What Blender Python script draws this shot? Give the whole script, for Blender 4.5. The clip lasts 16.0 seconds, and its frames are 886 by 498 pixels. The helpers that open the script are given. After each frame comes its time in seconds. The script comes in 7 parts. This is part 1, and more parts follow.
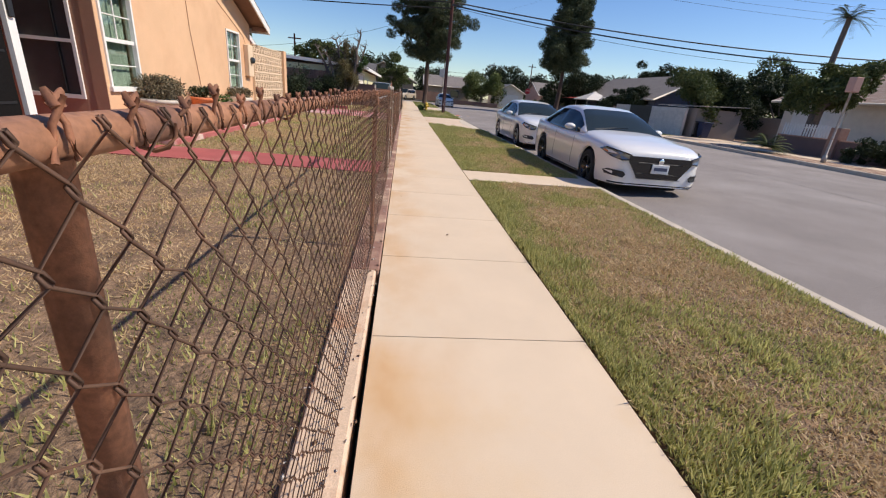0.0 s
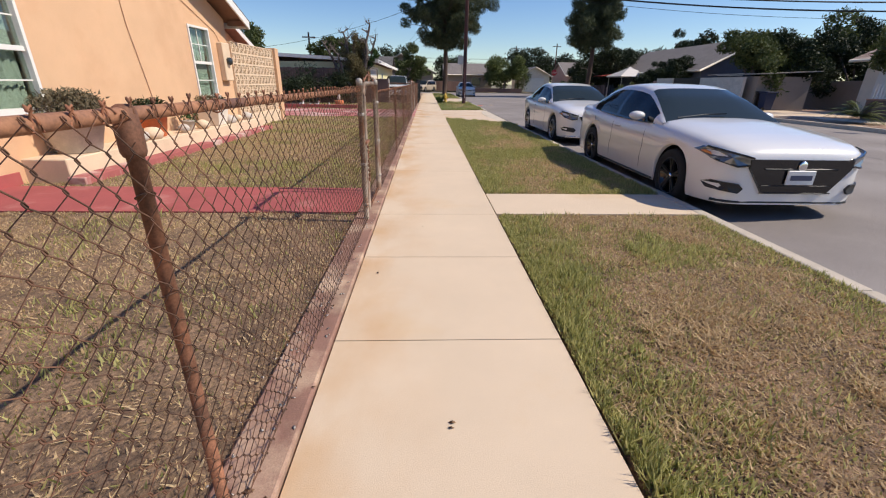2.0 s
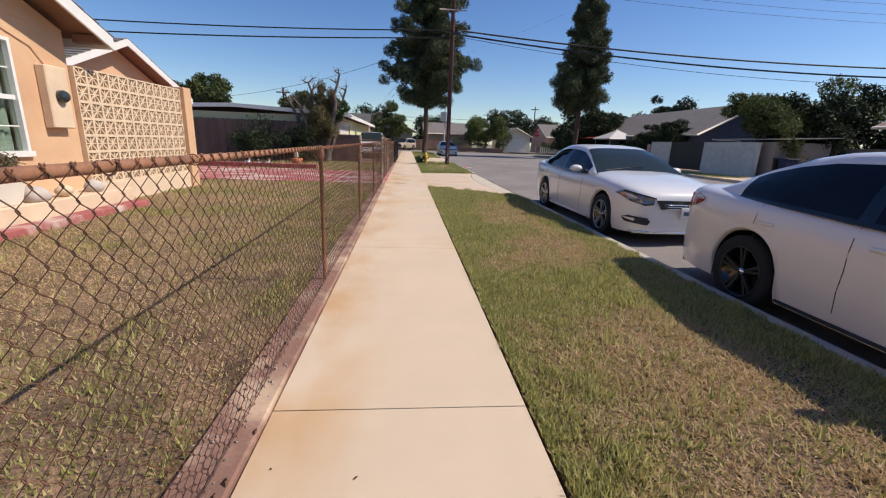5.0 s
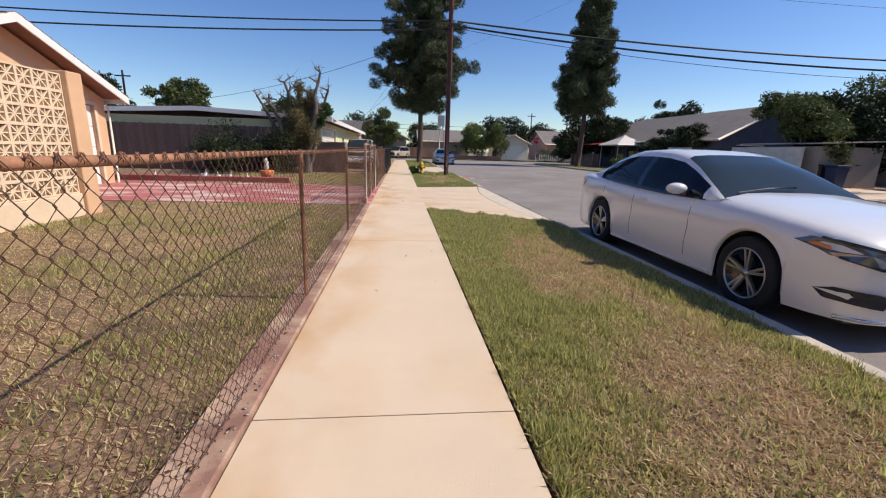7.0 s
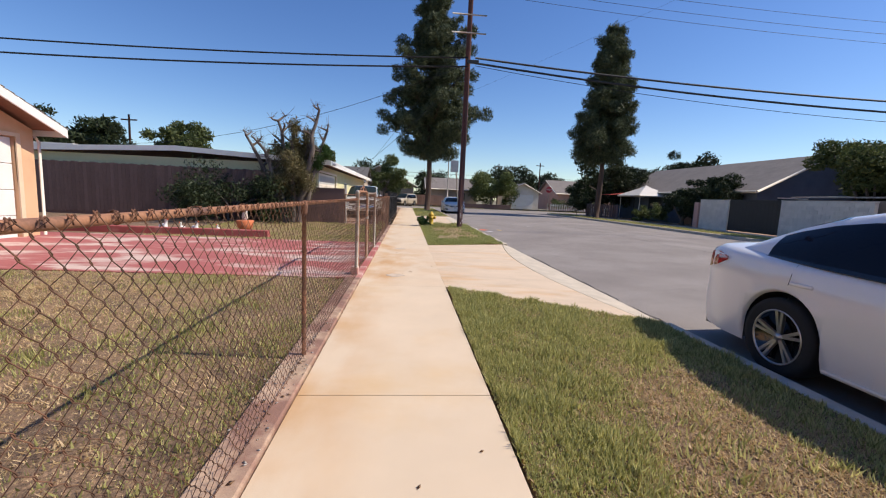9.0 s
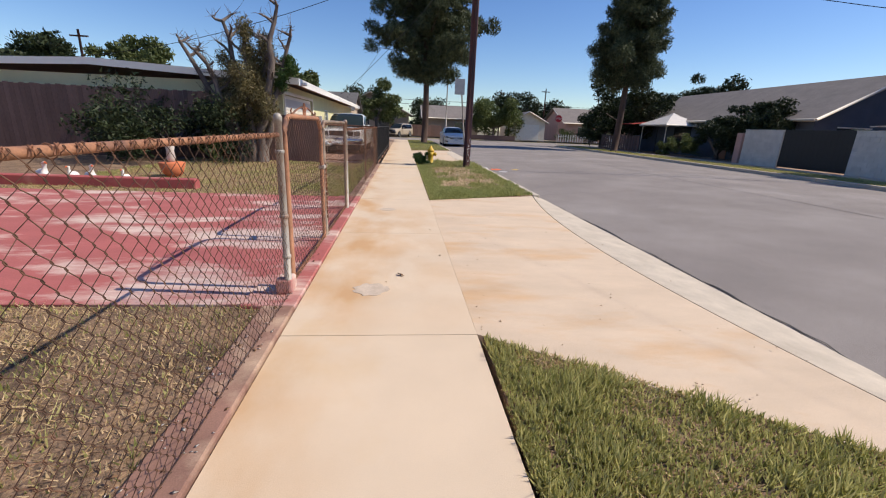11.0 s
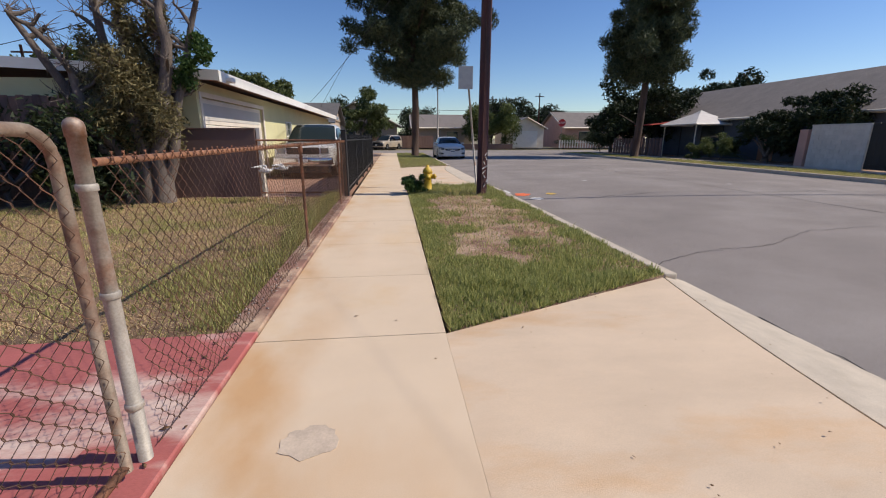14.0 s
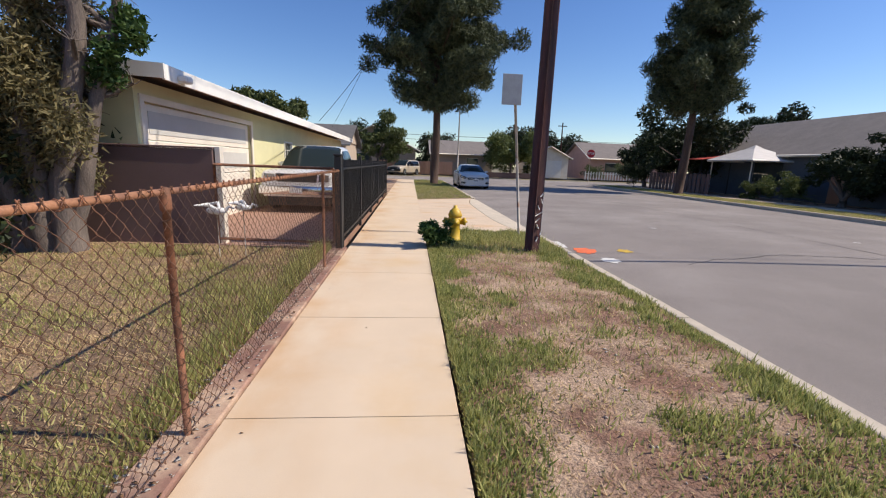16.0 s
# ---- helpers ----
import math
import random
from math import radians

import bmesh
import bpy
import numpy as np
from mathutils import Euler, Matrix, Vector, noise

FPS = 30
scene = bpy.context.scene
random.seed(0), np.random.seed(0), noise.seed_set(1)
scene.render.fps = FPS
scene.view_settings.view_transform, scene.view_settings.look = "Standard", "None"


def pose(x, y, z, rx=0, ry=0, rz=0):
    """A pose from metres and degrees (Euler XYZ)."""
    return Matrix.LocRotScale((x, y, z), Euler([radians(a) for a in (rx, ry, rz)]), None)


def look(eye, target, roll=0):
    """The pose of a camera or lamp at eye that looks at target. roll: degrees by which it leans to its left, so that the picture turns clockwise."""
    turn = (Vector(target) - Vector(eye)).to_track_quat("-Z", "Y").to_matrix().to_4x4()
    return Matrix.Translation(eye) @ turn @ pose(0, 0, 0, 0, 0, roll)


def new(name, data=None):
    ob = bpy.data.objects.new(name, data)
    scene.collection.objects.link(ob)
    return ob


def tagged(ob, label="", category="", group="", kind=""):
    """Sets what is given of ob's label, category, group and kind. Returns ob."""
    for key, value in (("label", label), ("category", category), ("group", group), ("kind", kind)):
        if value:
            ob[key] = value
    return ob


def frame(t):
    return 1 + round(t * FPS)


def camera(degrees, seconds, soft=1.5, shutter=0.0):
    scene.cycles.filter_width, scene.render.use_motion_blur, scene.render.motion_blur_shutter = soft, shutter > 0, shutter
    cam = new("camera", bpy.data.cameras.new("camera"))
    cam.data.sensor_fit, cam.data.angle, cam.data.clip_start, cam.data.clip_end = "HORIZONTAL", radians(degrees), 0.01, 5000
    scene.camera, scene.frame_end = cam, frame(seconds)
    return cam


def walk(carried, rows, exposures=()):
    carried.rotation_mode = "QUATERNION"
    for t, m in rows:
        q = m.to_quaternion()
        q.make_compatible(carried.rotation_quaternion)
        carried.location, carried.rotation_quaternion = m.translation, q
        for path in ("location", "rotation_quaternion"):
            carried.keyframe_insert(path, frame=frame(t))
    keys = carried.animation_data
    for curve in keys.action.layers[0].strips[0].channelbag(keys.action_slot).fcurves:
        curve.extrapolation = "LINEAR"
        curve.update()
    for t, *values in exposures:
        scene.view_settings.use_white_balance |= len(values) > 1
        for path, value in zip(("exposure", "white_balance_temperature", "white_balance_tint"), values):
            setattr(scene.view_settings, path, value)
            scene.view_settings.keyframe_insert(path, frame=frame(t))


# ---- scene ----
cam = camera(93.7, 16.0, soft=1.15)
PATH = [
    (0, (0.050, -1.935, 1.271), (0.273, -0.075, 0.575), 5.4),
    (0.5, (0.176, -1.421, 1.279), (0.134, 0.433, 0.53), 3.7),
    (1, (0.24, -0.846, 1.274), (0.125, 0.988, 0.486), 2.3),
    (1.5, (0.345, -0.203, 1.26), (0.364, 1.625, 0.448), 2.0),
    (2, (0.431, 0.551, 1.292), (0.51, 2.406, 0.547), 0.9),
    (2.5, (0.501, 1.308, 1.298), (0.613, 3.199, 0.657), 0.4),
    (3, (0.571, 2.088, 1.319), (0.723, 4.0, 0.753), 1.0),
    (3.5, (0.572, 2.872, 1.292), (0.746, 4.795, 0.772), 1.9),
    (4, (0.557, 3.629, 1.296), (0.73, 5.559, 0.798), 2.1),
    (6.5, (0.552, 7.731, 1.207), (0.757, 9.655, 0.702), 2.0),
    (7, (0.608, 8.453, 1.225), (0.814, 10.388, 0.761), 1.7),
    (7.5, (0.608, 9.228, 1.235), (0.81, 11.173, 0.815), 2.3),
    (8, (0.585, 9.976, 1.217), (0.79, 11.934, 0.86), 2.7),
    (8.5, (0.617, 10.79, 1.234), (0.818, 12.759, 0.946), 2.8),
    (9, (0.586, 11.52, 1.263), (0.765, 13.497, 1.016), 2.5),
    (11.5, (0.7, 15.8, 1.267), (0.911, 17.697, 0.67), 2.2),
    (12, (0.729, 16.618, 1.259), (0.986, 18.527, 0.719), 2.7),
    (12.5, (0.772, 17.385, 1.272), (1.008, 19.318, 0.815), 1.1),
    (13, (0.799, 18.229, 1.276), (1.062, 20.168, 0.865), 0.4),
    (13.5, (0.852, 19.048, 1.245), (1.154, 20.957, 0.732), -1.1),
    (14, (0.848, 19.847, 1.255), (1.075, 21.765, 0.738), 0.1),
    (14.5, (0.873, 20.588, 1.247), (1.078, 22.513, 0.742), 1.6),
    (15, (0.876, 21.371, 1.261), (1.037, 23.308, 0.791), 2.3),
    (15.5, (0.855, 22.094, 1.31), (1.01, 24.039, 0.873), 2.8),
    (16, (0.874, 22.841, 1.337), (1.039, 24.793, 0.933), 2.1),
]
walk(cam, [(t, look(eye, target, roll)) for t, eye, target, roll in PATH],
     [(0, 0.20), (1, 0.16), (3, 0.14), (4.2, 0.06), (7, 0.20), (8, 0.22), (9, 0.27), (11.5, 0.14), (13, -0.02), (14, 0.0), (15, 0.12), (16, 0.25)])

# world, sun, exposure
SUN_EL, SUN_DIR = radians(45.5), Vector((1.0, -0.09, 1.02)).normalized()
world = bpy.data.worlds.new("sky")
scene.world = world
world.use_nodes = True
wt = world.node_tree
sky = wt.nodes.new("ShaderNodeTexSky")
sky.sky_type = "NISHITA"
sky.sun_disc = False
sky.sun_elevation = SUN_EL
sky.sun_rotation = radians(95)
sky.altitude = 50
sky.air_density = 1.0
sky.dust_density = 0.25
sky.ozone_density = 3.5
wt.nodes["Background"].inputs[1].default_value = 0.118
tone = wt.nodes.new("ShaderNodeHueSaturation")
tone.inputs["Hue"].default_value = 0.512
tone.inputs["Saturation"].default_value = 1.2
wt.links.new(sky.outputs[0], tone.inputs["Color"])
wt.links.new(tone.outputs[0], wt.nodes["Background"].inputs[0])
sun = new("sun", bpy.data.lights.new("sun", "SUN"))
sun.data.energy, sun.data.angle, sun.data.color = 4.6, radians(0.53), (1.0, 0.90, 0.77)
sun.matrix_world = look(tuple(SUN_DIR * 60), (0, 0, 0))
scene.view_settings.exposure = 0.22

import collections
import functools
# ---- materials ----
def mat(name, base, rough=0.7, metal=0.0, var=0.12, scale=3.0, fine=60.0, fine_amt=0.08, bump=0.0, bump_scale=80.0, tint=None,
        tint_scale=0.8, tint_lo=0.45, tint_hi=0.65, coat=0.0, spec=0.5, rnd=0.0, stretch=(1, 1, 1), detail=6, rust=0.0):
    """Noise-varied surface: two scales of value change, an optional second colour in patches, and fine relief."""
    m = bpy.data.materials.new(name)
    m.use_nodes = True
    t = m.node_tree
    n, l = t.nodes, t.links
    b = n["Principled BSDF"]
    tc = n.new("ShaderNodeTexCoord")
    geo = n.new("ShaderNodeNewGeometry")
    mp = n.new("ShaderNodeMapping")
    mp.inputs["Scale"].default_value = stretch
    l.new(geo.outputs["Position"], mp.inputs[0])

    def nz(s, d=detail):
        x = n.new("ShaderNodeTexNoise")
        x.inputs["Scale"].default_value = s
        x.inputs["Detail"].default_value = d
        x.inputs["Roughness"].default_value = 0.62
        l.new(mp.outputs[0], x.inputs["Vector"])
        return x.outputs["Fac"]

    def mapr(src, a, c, lo, hi):
        r = n.new("ShaderNodeMapRange")
        r.inputs[1].default_value, r.inputs[2].default_value, r.inputs[3].default_value, r.inputs[4].default_value = a, c, lo, hi
        l.new(src, r.inputs[0])
        return r.outputs[0]

    def mul(a, c):
        q = n.new("ShaderNodeMath")
        q.operation = "MULTIPLY"
        l.new(a, q.inputs[0])
        l.new(c, q.inputs[1])
        return q.outputs[0]

    col = n.new("ShaderNodeMix")
    col.data_type = "RGBA"
    col.inputs[6].default_value = (*base, 1)
    col.inputs[7].default_value = (*(tint or base), 1)
    if tint:
        l.new(mapr(nz(tint_scale), tint_lo, tint_hi, 0, 1), col.inputs[0])
    else:
        col.inputs[0].default_value = 0
    v = mul(mapr(nz(scale), 0.3, 0.7, 1 - var, 1 + var), mapr(nz(fine, 3), 0.3, 0.7, 1 - fine_amt, 1 + fine_amt))
    if rnd:
        oi = n.new("ShaderNodeObjectInfo")
        v = mul(v, mapr(oi.outputs["Random"], 0, 1, 1 - rnd, 1 + rnd))
    if rust:
        # rust washed from the fence over the inner edge, strongest by the driveway gate
        sep = n.new("ShaderNodeSeparateXYZ")
        l.new(geo.outputs["Position"], sep.inputs[0])
        side = mapr(sep.outputs[0], -0.05, 0.55, 1, 0)
        gate = mul(mul(mapr(sep.outputs[1], 17.2, 18.2, 0, 1), mapr(sep.outputs[1], 20.8, 22.4, 1, 0)), mapr(sep.outputs[0], -0.05, 1.9, 1, 0))
        tot = n.new("ShaderNodeMath")
        tot.use_clamp = True
        l.new(side, tot.inputs[0])
        l.new(gate, tot.inputs[1])
        st = n.new("ShaderNodeTexNoise")
        st.inputs["Scale"].default_value = 1.6
        st.inputs["Detail"].default_value = 5
        m2 = n.new("ShaderNodeMapping")
        m2.inputs["Scale"].default_value = (1.2, 0.7, 1)
        l.new(geo.outputs["Position"], m2.inputs[0])
        l.new(m2.outputs[0], st.inputs["Vector"])
        wash = mul(tot.outputs[0], mapr(st.outputs["Fac"], 0.40, 0.66, 0, rust))
        c2 = n.new("ShaderNodeMix")
        c2.data_type = "RGBA"
        c2.inputs[7].default_value = (0.50, 0.27, 0.10, 1)
        l.new(wash, c2.inputs[0])
        l.new(col.outputs[2], c2.inputs[6])
        col = c2
    hs = n.new("ShaderNodeHueSaturation")
    l.new(col.outputs[2], hs.inputs["Color"])
    l.new(v, hs.inputs["Value"])
    l.new(hs.outputs[0], b.inputs["Base Color"])
    b.inputs["Roughness"].default_value = rough
    b.inputs["Metallic"].default_value = metal
    b.inputs["Specular IOR Level"].default_value = spec
    b.inputs["Coat Weight"].default_value = coat
    b.inputs["Coat Roughness"].default_value = 0.04
    if bump:
        bp = n.new("ShaderNodeBump")
        bp.inputs["Strength"].default_value = 1.0
        bp.inputs["Distance"].default_value = bump
        l.new(nz(bump_scale, 5), bp.inputs["Height"])
        l.new(bp.outputs[0], b.inputs["Normal"])
    return m


def leafmat(name, a, c, trans=0.25, rough=0.6):
    """Foliage: colour varied leaf by leaf, a little light let through."""
    m = bpy.data.materials.new(name)
    m.use_nodes = True
    n, l = m.node_tree.nodes, m.node_tree.links
    b = n["Principled BSDF"]
    geo = n.new("ShaderNodeNewGeometry")
    mix = n.new("ShaderNodeMix")
    mix.data_type = "RGBA"
    mix.inputs[6].default_value, mix.inputs[7].default_value = (*a, 1), (*c, 1)
    l.new(geo.outputs["Random Per Island"], mix.inputs[0])
    l.new(mix.outputs[2], b.inputs["Base Color"])
    b.inputs["Roughness"].default_value = rough
    b.inputs["Specular IOR Level"].default_value = 0.25
    tr = n.new("ShaderNodeBsdfTranslucent")
    l.new(mix.outputs[2], tr.inputs[0])
    ms = n.new("ShaderNodeMixShader")
    ms.inputs[0].default_value = trans
    l.new(b.outputs[0], ms.inputs[1])
    l.new(tr.outputs[0], ms.inputs[2])
    l.new(ms.outputs[0], n["Material Output"].inputs[0])
    return m


def glassmat(name, tint, rough=0.02):
    m = mat(name, tint, rough, 0, 0.02, 2, 50, 0.0, spec=0.6)
    return m


M = {}
M["concrete"] = mat("concrete", (0.63, 0.50, 0.36), 0.9, rust=0.75, var=0.05, scale=1.3, fine=220, fine_amt=0.05, bump=0.0012, bump_scale=260, tint=(0.60, 0.42, 0.23), tint_scale=0.55, tint_lo=0.56, tint_hi=0.78)
M["drive"] = mat("drive", (0.60, 0.47, 0.34), 0.9, rust=0.6, var=0.09, scale=1.6, fine=200, fine_amt=0.07, bump=0.0016, bump_scale=200, tint=(0.56, 0.33, 0.15), tint_scale=0.7, tint_lo=0.52, tint_hi=0.74, stretch=(0.7, 1.6, 1))
M["curb"] = mat("curb", (0.50, 0.43, 0.34), 0.9, var=0.14, scale=4, fine=150, fine_amt=0.1, bump=0.002, bump_scale=140)
M["mortar"] = mat("mortar", (0.53, 0.43, 0.33), 0.95, var=0.16, scale=9, fine=90, fine_amt=0.08, bump=0.0015, bump_scale=50, tint=(0.46, 0.37, 0.29), tint_scale=7)
M["asphalt"] = mat("asphalt", (0.245, 0.215, 0.197), 0.92, spec=0.2, var=0.12, scale=0.5, fine=240, fine_amt=0.3, bump=0.003, bump_scale=230, tint=(0.275, 0.245, 0.225), tint_scale=0.25)
M["crack"] = mat("crack", (0.035, 0.032, 0.03), 0.95, var=0.1)
M["joint"] = mat("joint", (0.12, 0.09, 0.06), 0.95, var=0.3, scale=9)
M["redstrip"] = mat("redstrip", (0.25, 0.135, 0.10), 0.9, var=0.2, scale=3, fine=120, fine_amt=0.12, bump=0.002, bump_scale=120, tint=(0.50, 0.36, 0.25), tint_scale=2.2, tint_lo=0.46, tint_hi=0.66)
M["palestrip"] = mat("palestrip", (0.60, 0.44, 0.31), 0.9, var=0.16, scale=6, fine=120, fine_amt=0.12, bump=0.003, bump_scale=60, tint=(0.42, 0.22, 0.12), tint_scale=3.5, tint_lo=0.48, tint_hi=0.66)
M["redpaint"] = mat("redpaint", (0.38, 0.11, 0.10), 0.85, var=0.12, scale=2, fine=120, fine_amt=0.1, bump=0.0012, tint=(0.56, 0.42, 0.36), tint_scale=1.0, tint_lo=0.49, tint_hi=0.61, stretch=(0.6, 1.6, 1))
M["redwalk"] = mat("redwalk", (0.36, 0.085, 0.08), 0.85, var=0.12, scale=2, fine=120, fine_amt=0.1, bump=0.0012, tint=(0.46, 0.2, 0.17), tint_scale=1.6, tint_lo=0.55, tint_hi=0.75)
M["soil"] = mat("soil", (0.25, 0.16, 0.095), 1.0, var=0.32, scale=2.6, fine=38, fine_amt=0.42, bump=0.02, bump_scale=40, tint=(0.15, 0.095, 0.06), tint_scale=2.2, tint_lo=0.45, tint_hi=0.62)
M["dirt"] = mat("dirt", (0.46, 0.325, 0.225), 1.0, var=0.24, scale=3, fine=55, fine_amt=0.35, bump=0.03, bump_scale=45, tint=(0.25, 0.14, 0.095), tint_scale=1.7, tint_lo=0.44, tint_hi=0.58)
M["farland"] = mat("farland", (0.20, 0.17, 0.10), 1.0, var=0.2, scale=0.3, fine=5, fine_amt=0.3)
M["rust"] = mat("rust", (0.16, 0.075, 0.045), 0.75, 0.25, var=0.3, scale=14, fine=160, fine_amt=0.25, bump=0.0006, bump_scale=160, tint=(0.30, 0.13, 0.07), tint_scale=6, tint_lo=0.42, tint_hi=0.6)
M["railrust"] = mat("railrust", (0.36, 0.17, 0.09), 0.75, 0.1, var=0.25, scale=10, fine=130, fine_amt=0.2, bump=0.0006, tint=(0.14, 0.07, 0.05), tint_scale=5, tint_lo=0.5, tint_hi=0.66)
M["oldgalv"] = mat("oldgalv", (0.27, 0.215, 0.165), 0.65, 0.3, var=0.25, scale=9, fine=120, fine_amt=0.15, tint=(0.17, 0.085, 0.05), tint_scale=4, tint_lo=0.46, tint_hi=0.62)
M["galv"] = mat("galv", (0.38, 0.345, 0.30), 0.6, 0.3, var=0.2, scale=9, fine=120, fine_amt=0.15, tint=(0.23, 0.11, 0.06), tint_scale=4, tint_lo=0.54, tint_hi=0.70)
M["wire"] = mat("wire", (0.10, 0.055, 0.035), 0.7, 0.3, var=0.3, scale=12, tint=(0.2, 0.1, 0.06), tint_scale=3)
M["stucco"] = mat("stucco", (0.66, 0.42, 0.25), 0.92, var=0.06, scale=1.2, fine=90, fine_amt=0.07, bump=0.004, bump_scale=110, tint=(0.60, 0.36, 0.21), tint_scale=0.8)
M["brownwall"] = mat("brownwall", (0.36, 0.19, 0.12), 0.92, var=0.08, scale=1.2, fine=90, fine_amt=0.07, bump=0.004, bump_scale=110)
M["cream"] = mat("cream", (0.68, 0.52, 0.36), 0.9, var=0.08, scale=3, fine=90, fine_amt=0.06, bump=0.002, bump_scale=90)
M["white"] = mat("white", (0.74, 0.72, 0.68), 0.55, var=0.05, scale=3, fine=80, fine_amt=0.03)
M["whitewarm"] = mat("whitewarm", (0.72, 0.65, 0.55), 0.7, var=0.08, scale=2, fine=60, fine_amt=0.04)
M["soffit"] = mat("soffit", (0.24, 0.13, 0.085), 0.85, var=0.12, scale=4)
M["shingle"] = mat("shingle", (0.10, 0.095, 0.095), 0.95, var=0.15, scale=2, fine=30, fine_amt=0.25, bump=0.006, bump_scale=30, rnd=0.15)
M["shingle2"] = mat("shingle2", (0.19, 0.165, 0.15), 0.95, var=0.14, scale=1.4, fine=24, fine_amt=0.2, bump=0.006, bump_scale=25)
M["roof_tile"] = mat("roof_tile", (0.30, 0.20, 0.15), 0.9, var=0.2, scale=2, fine=20, fine_amt=0.25, bump=0.03, bump_scale=9, tint=(0.45, 0.36, 0.30), tint_scale=3, stretch=(3.2, 0.25, 1))
M["glass"] = glassmat("glass", (0.035, 0.045, 0.05))
M["carglass"] = mat("carglass", (0.006, 0.008, 0.014), 0.05, 0, 0.02, 2, 50, 0.0, spec=0.22)
M["insect_screen"] = mat("insect_screen", (0.085, 0.07, 0.062), 0.8, var=0.12, scale=4, fine=300, fine_amt=0.2, spec=0.2)
M["windscreen"] = mat("windscreen", (0.022, 0.030, 0.028), 0.09, 0, 0.02, 2, 50, 0.0, spec=0.25)
M["curtain"] = mat("curtain", (0.66, 0.70, 0.60), 0.9, var=0.25, scale=7, fine=40, fine_amt=0.1, stretch=(1, 1.6, 0.15))
M["paint"] = mat("paint", (0.77, 0.75, 0.715), 0.28, 0.0, var=0.015, scale=1, fine=300, fine_amt=0.01, coat=0.8)
M["silver"] = mat("silver", (0.64, 0.63, 0.60), 0.42, 0.0, var=0.02, scale=1, fine=300, fine_amt=0.01, coat=0.25)
M["tan"] = mat("tan", (0.50, 0.42, 0.32), 0.35, 0.2, var=0.02, coat=0.6)
# black plastic; also colours the sheets that stand for unlit rooms
M["plastic_and_room_black"] = mat("plastic_and_room_black", (0.018, 0.018, 0.019), 0.45, var=0.1, scale=6)
# near-black that paints the shade inside the open porch doorway
M["doorway_dark"] = mat("doorway_dark", (0.010, 0.009, 0.009), 0.95, var=0.2, scale=30, spec=0.08)
M["gloss"] = mat("gloss", (0.008, 0.008, 0.009), 0.12, var=0.05, coat=0.5)
M["rubber"] = mat("rubber", (0.016, 0.016, 0.016), 0.9, var=0.15, scale=9)
M["alloy"] = mat("alloy", (0.42, 0.42, 0.43), 0.3, 0.8, var=0.04)
M["chrome"] = mat("chrome", (0.75, 0.75, 0.76), 0.12, 1.0, var=0.02)
M["lamp"] = mat("lamp", (0.20, 0.21, 0.22), 0.08, 0.5, var=0.25, scale=12, coat=1.0)
M["amber"] = mat("amber", (0.55, 0.16, 0.04), 0.15, var=0.1, coat=1.0)
M["redlamp"] = mat("redlamp", (0.35, 0.02, 0.02), 0.12, var=0.1, coat=1.0)
M["plate"] = mat("plate", (0.7, 0.7, 0.68), 0.5, var=0.03)
M["ink"] = mat("ink", (0.06, 0.07, 0.12), 0.6, var=0.05)
M["pole"] = mat("pole", (0.095, 0.034, 0.026), 0.9, var=0.25, scale=5, fine=60, fine_amt=0.25, bump=0.006, bump_scale=30, stretch=(3, 3, 0.25), tint=(0.06, 0.035, 0.03), tint_scale=2)
M["bark"] = mat("bark", (0.078, 0.048, 0.035), 0.95, var=0.3, scale=4, fine=40, fine_amt=0.3, bump=0.02, bump_scale=14, stretch=(2, 2, 0.4))
M["greybark"] = mat("greybark", (0.135, 0.108, 0.092), 0.95, var=0.3, scale=5, fine=50, fine_amt=0.25, bump=0.012, bump_scale=20, stretch=(2, 2, 0.5))
M["cable"] = mat("cable", (0.012, 0.012, 0.013), 0.7, var=0.1)
M["yellow"] = mat("yellow", (0.62, 0.40, 0.035), 0.5, var=0.12, scale=10, fine=90, fine_amt=0.06, tint=(0.45, 0.25, 0.04), tint_scale=7, tint_lo=0.55, tint_hi=0.7)
M["ironblack"] = mat("ironblack", (0.02, 0.02, 0.021), 0.5, 0.2, var=0.1, scale=6)
M["fenceboard"] = mat("fenceboard", (0.135, 0.085, 0.075), 0.9, var=0.15, scale=3, fine=50, fine_amt=0.15, stretch=(1, 1, 0.3), rnd=0.15)
M["brownpaint"] = mat("brownpaint", (0.15, 0.095, 0.085), 0.9, var=0.08, scale=2, fine=60, fine_amt=0.06)
M["housecream"] = mat("housecream", (0.62, 0.58, 0.34), 0.9, var=0.06, scale=1.5, fine=80, fine_amt=0.05, bump=0.003, bump_scale=100)
M["greywall"] = mat("greywall", (0.30, 0.25, 0.21), 0.9, var=0.08, scale=1.2, fine=70, fine_amt=0.06)
M["greypanel"] = mat("greypanel", (0.52, 0.50, 0.46), 0.75, var=0.06, scale=2, fine=60, fine_amt=0.04)
M["bluehouse"] = mat("bluehouse", (0.085, 0.10, 0.13), 0.85, var=0.1, scale=1.5)
M["tanhouse"] = mat("tanhouse", (0.42, 0.33, 0.25), 0.9, var=0.08, scale=1.2)
M["pinkhouse"] = mat("pinkhouse", (0.50, 0.30, 0.24), 0.9, var=0.08, scale=1.2)
M["block"] = mat("block", (0.58, 0.54, 0.48), 0.92, var=0.1, scale=2.5, fine=80, fine_amt=0.1, bump=0.003, bump_scale=90, rnd=0.06)
M["clay"] = mat("clay", (0.58, 0.17, 0.07), 0.8, var=0.12, scale=8)
M["pot"] = mat("pot", (0.52, 0.46, 0.40), 0.85, var=0.15, scale=7, fine=80, fine_amt=0.1)
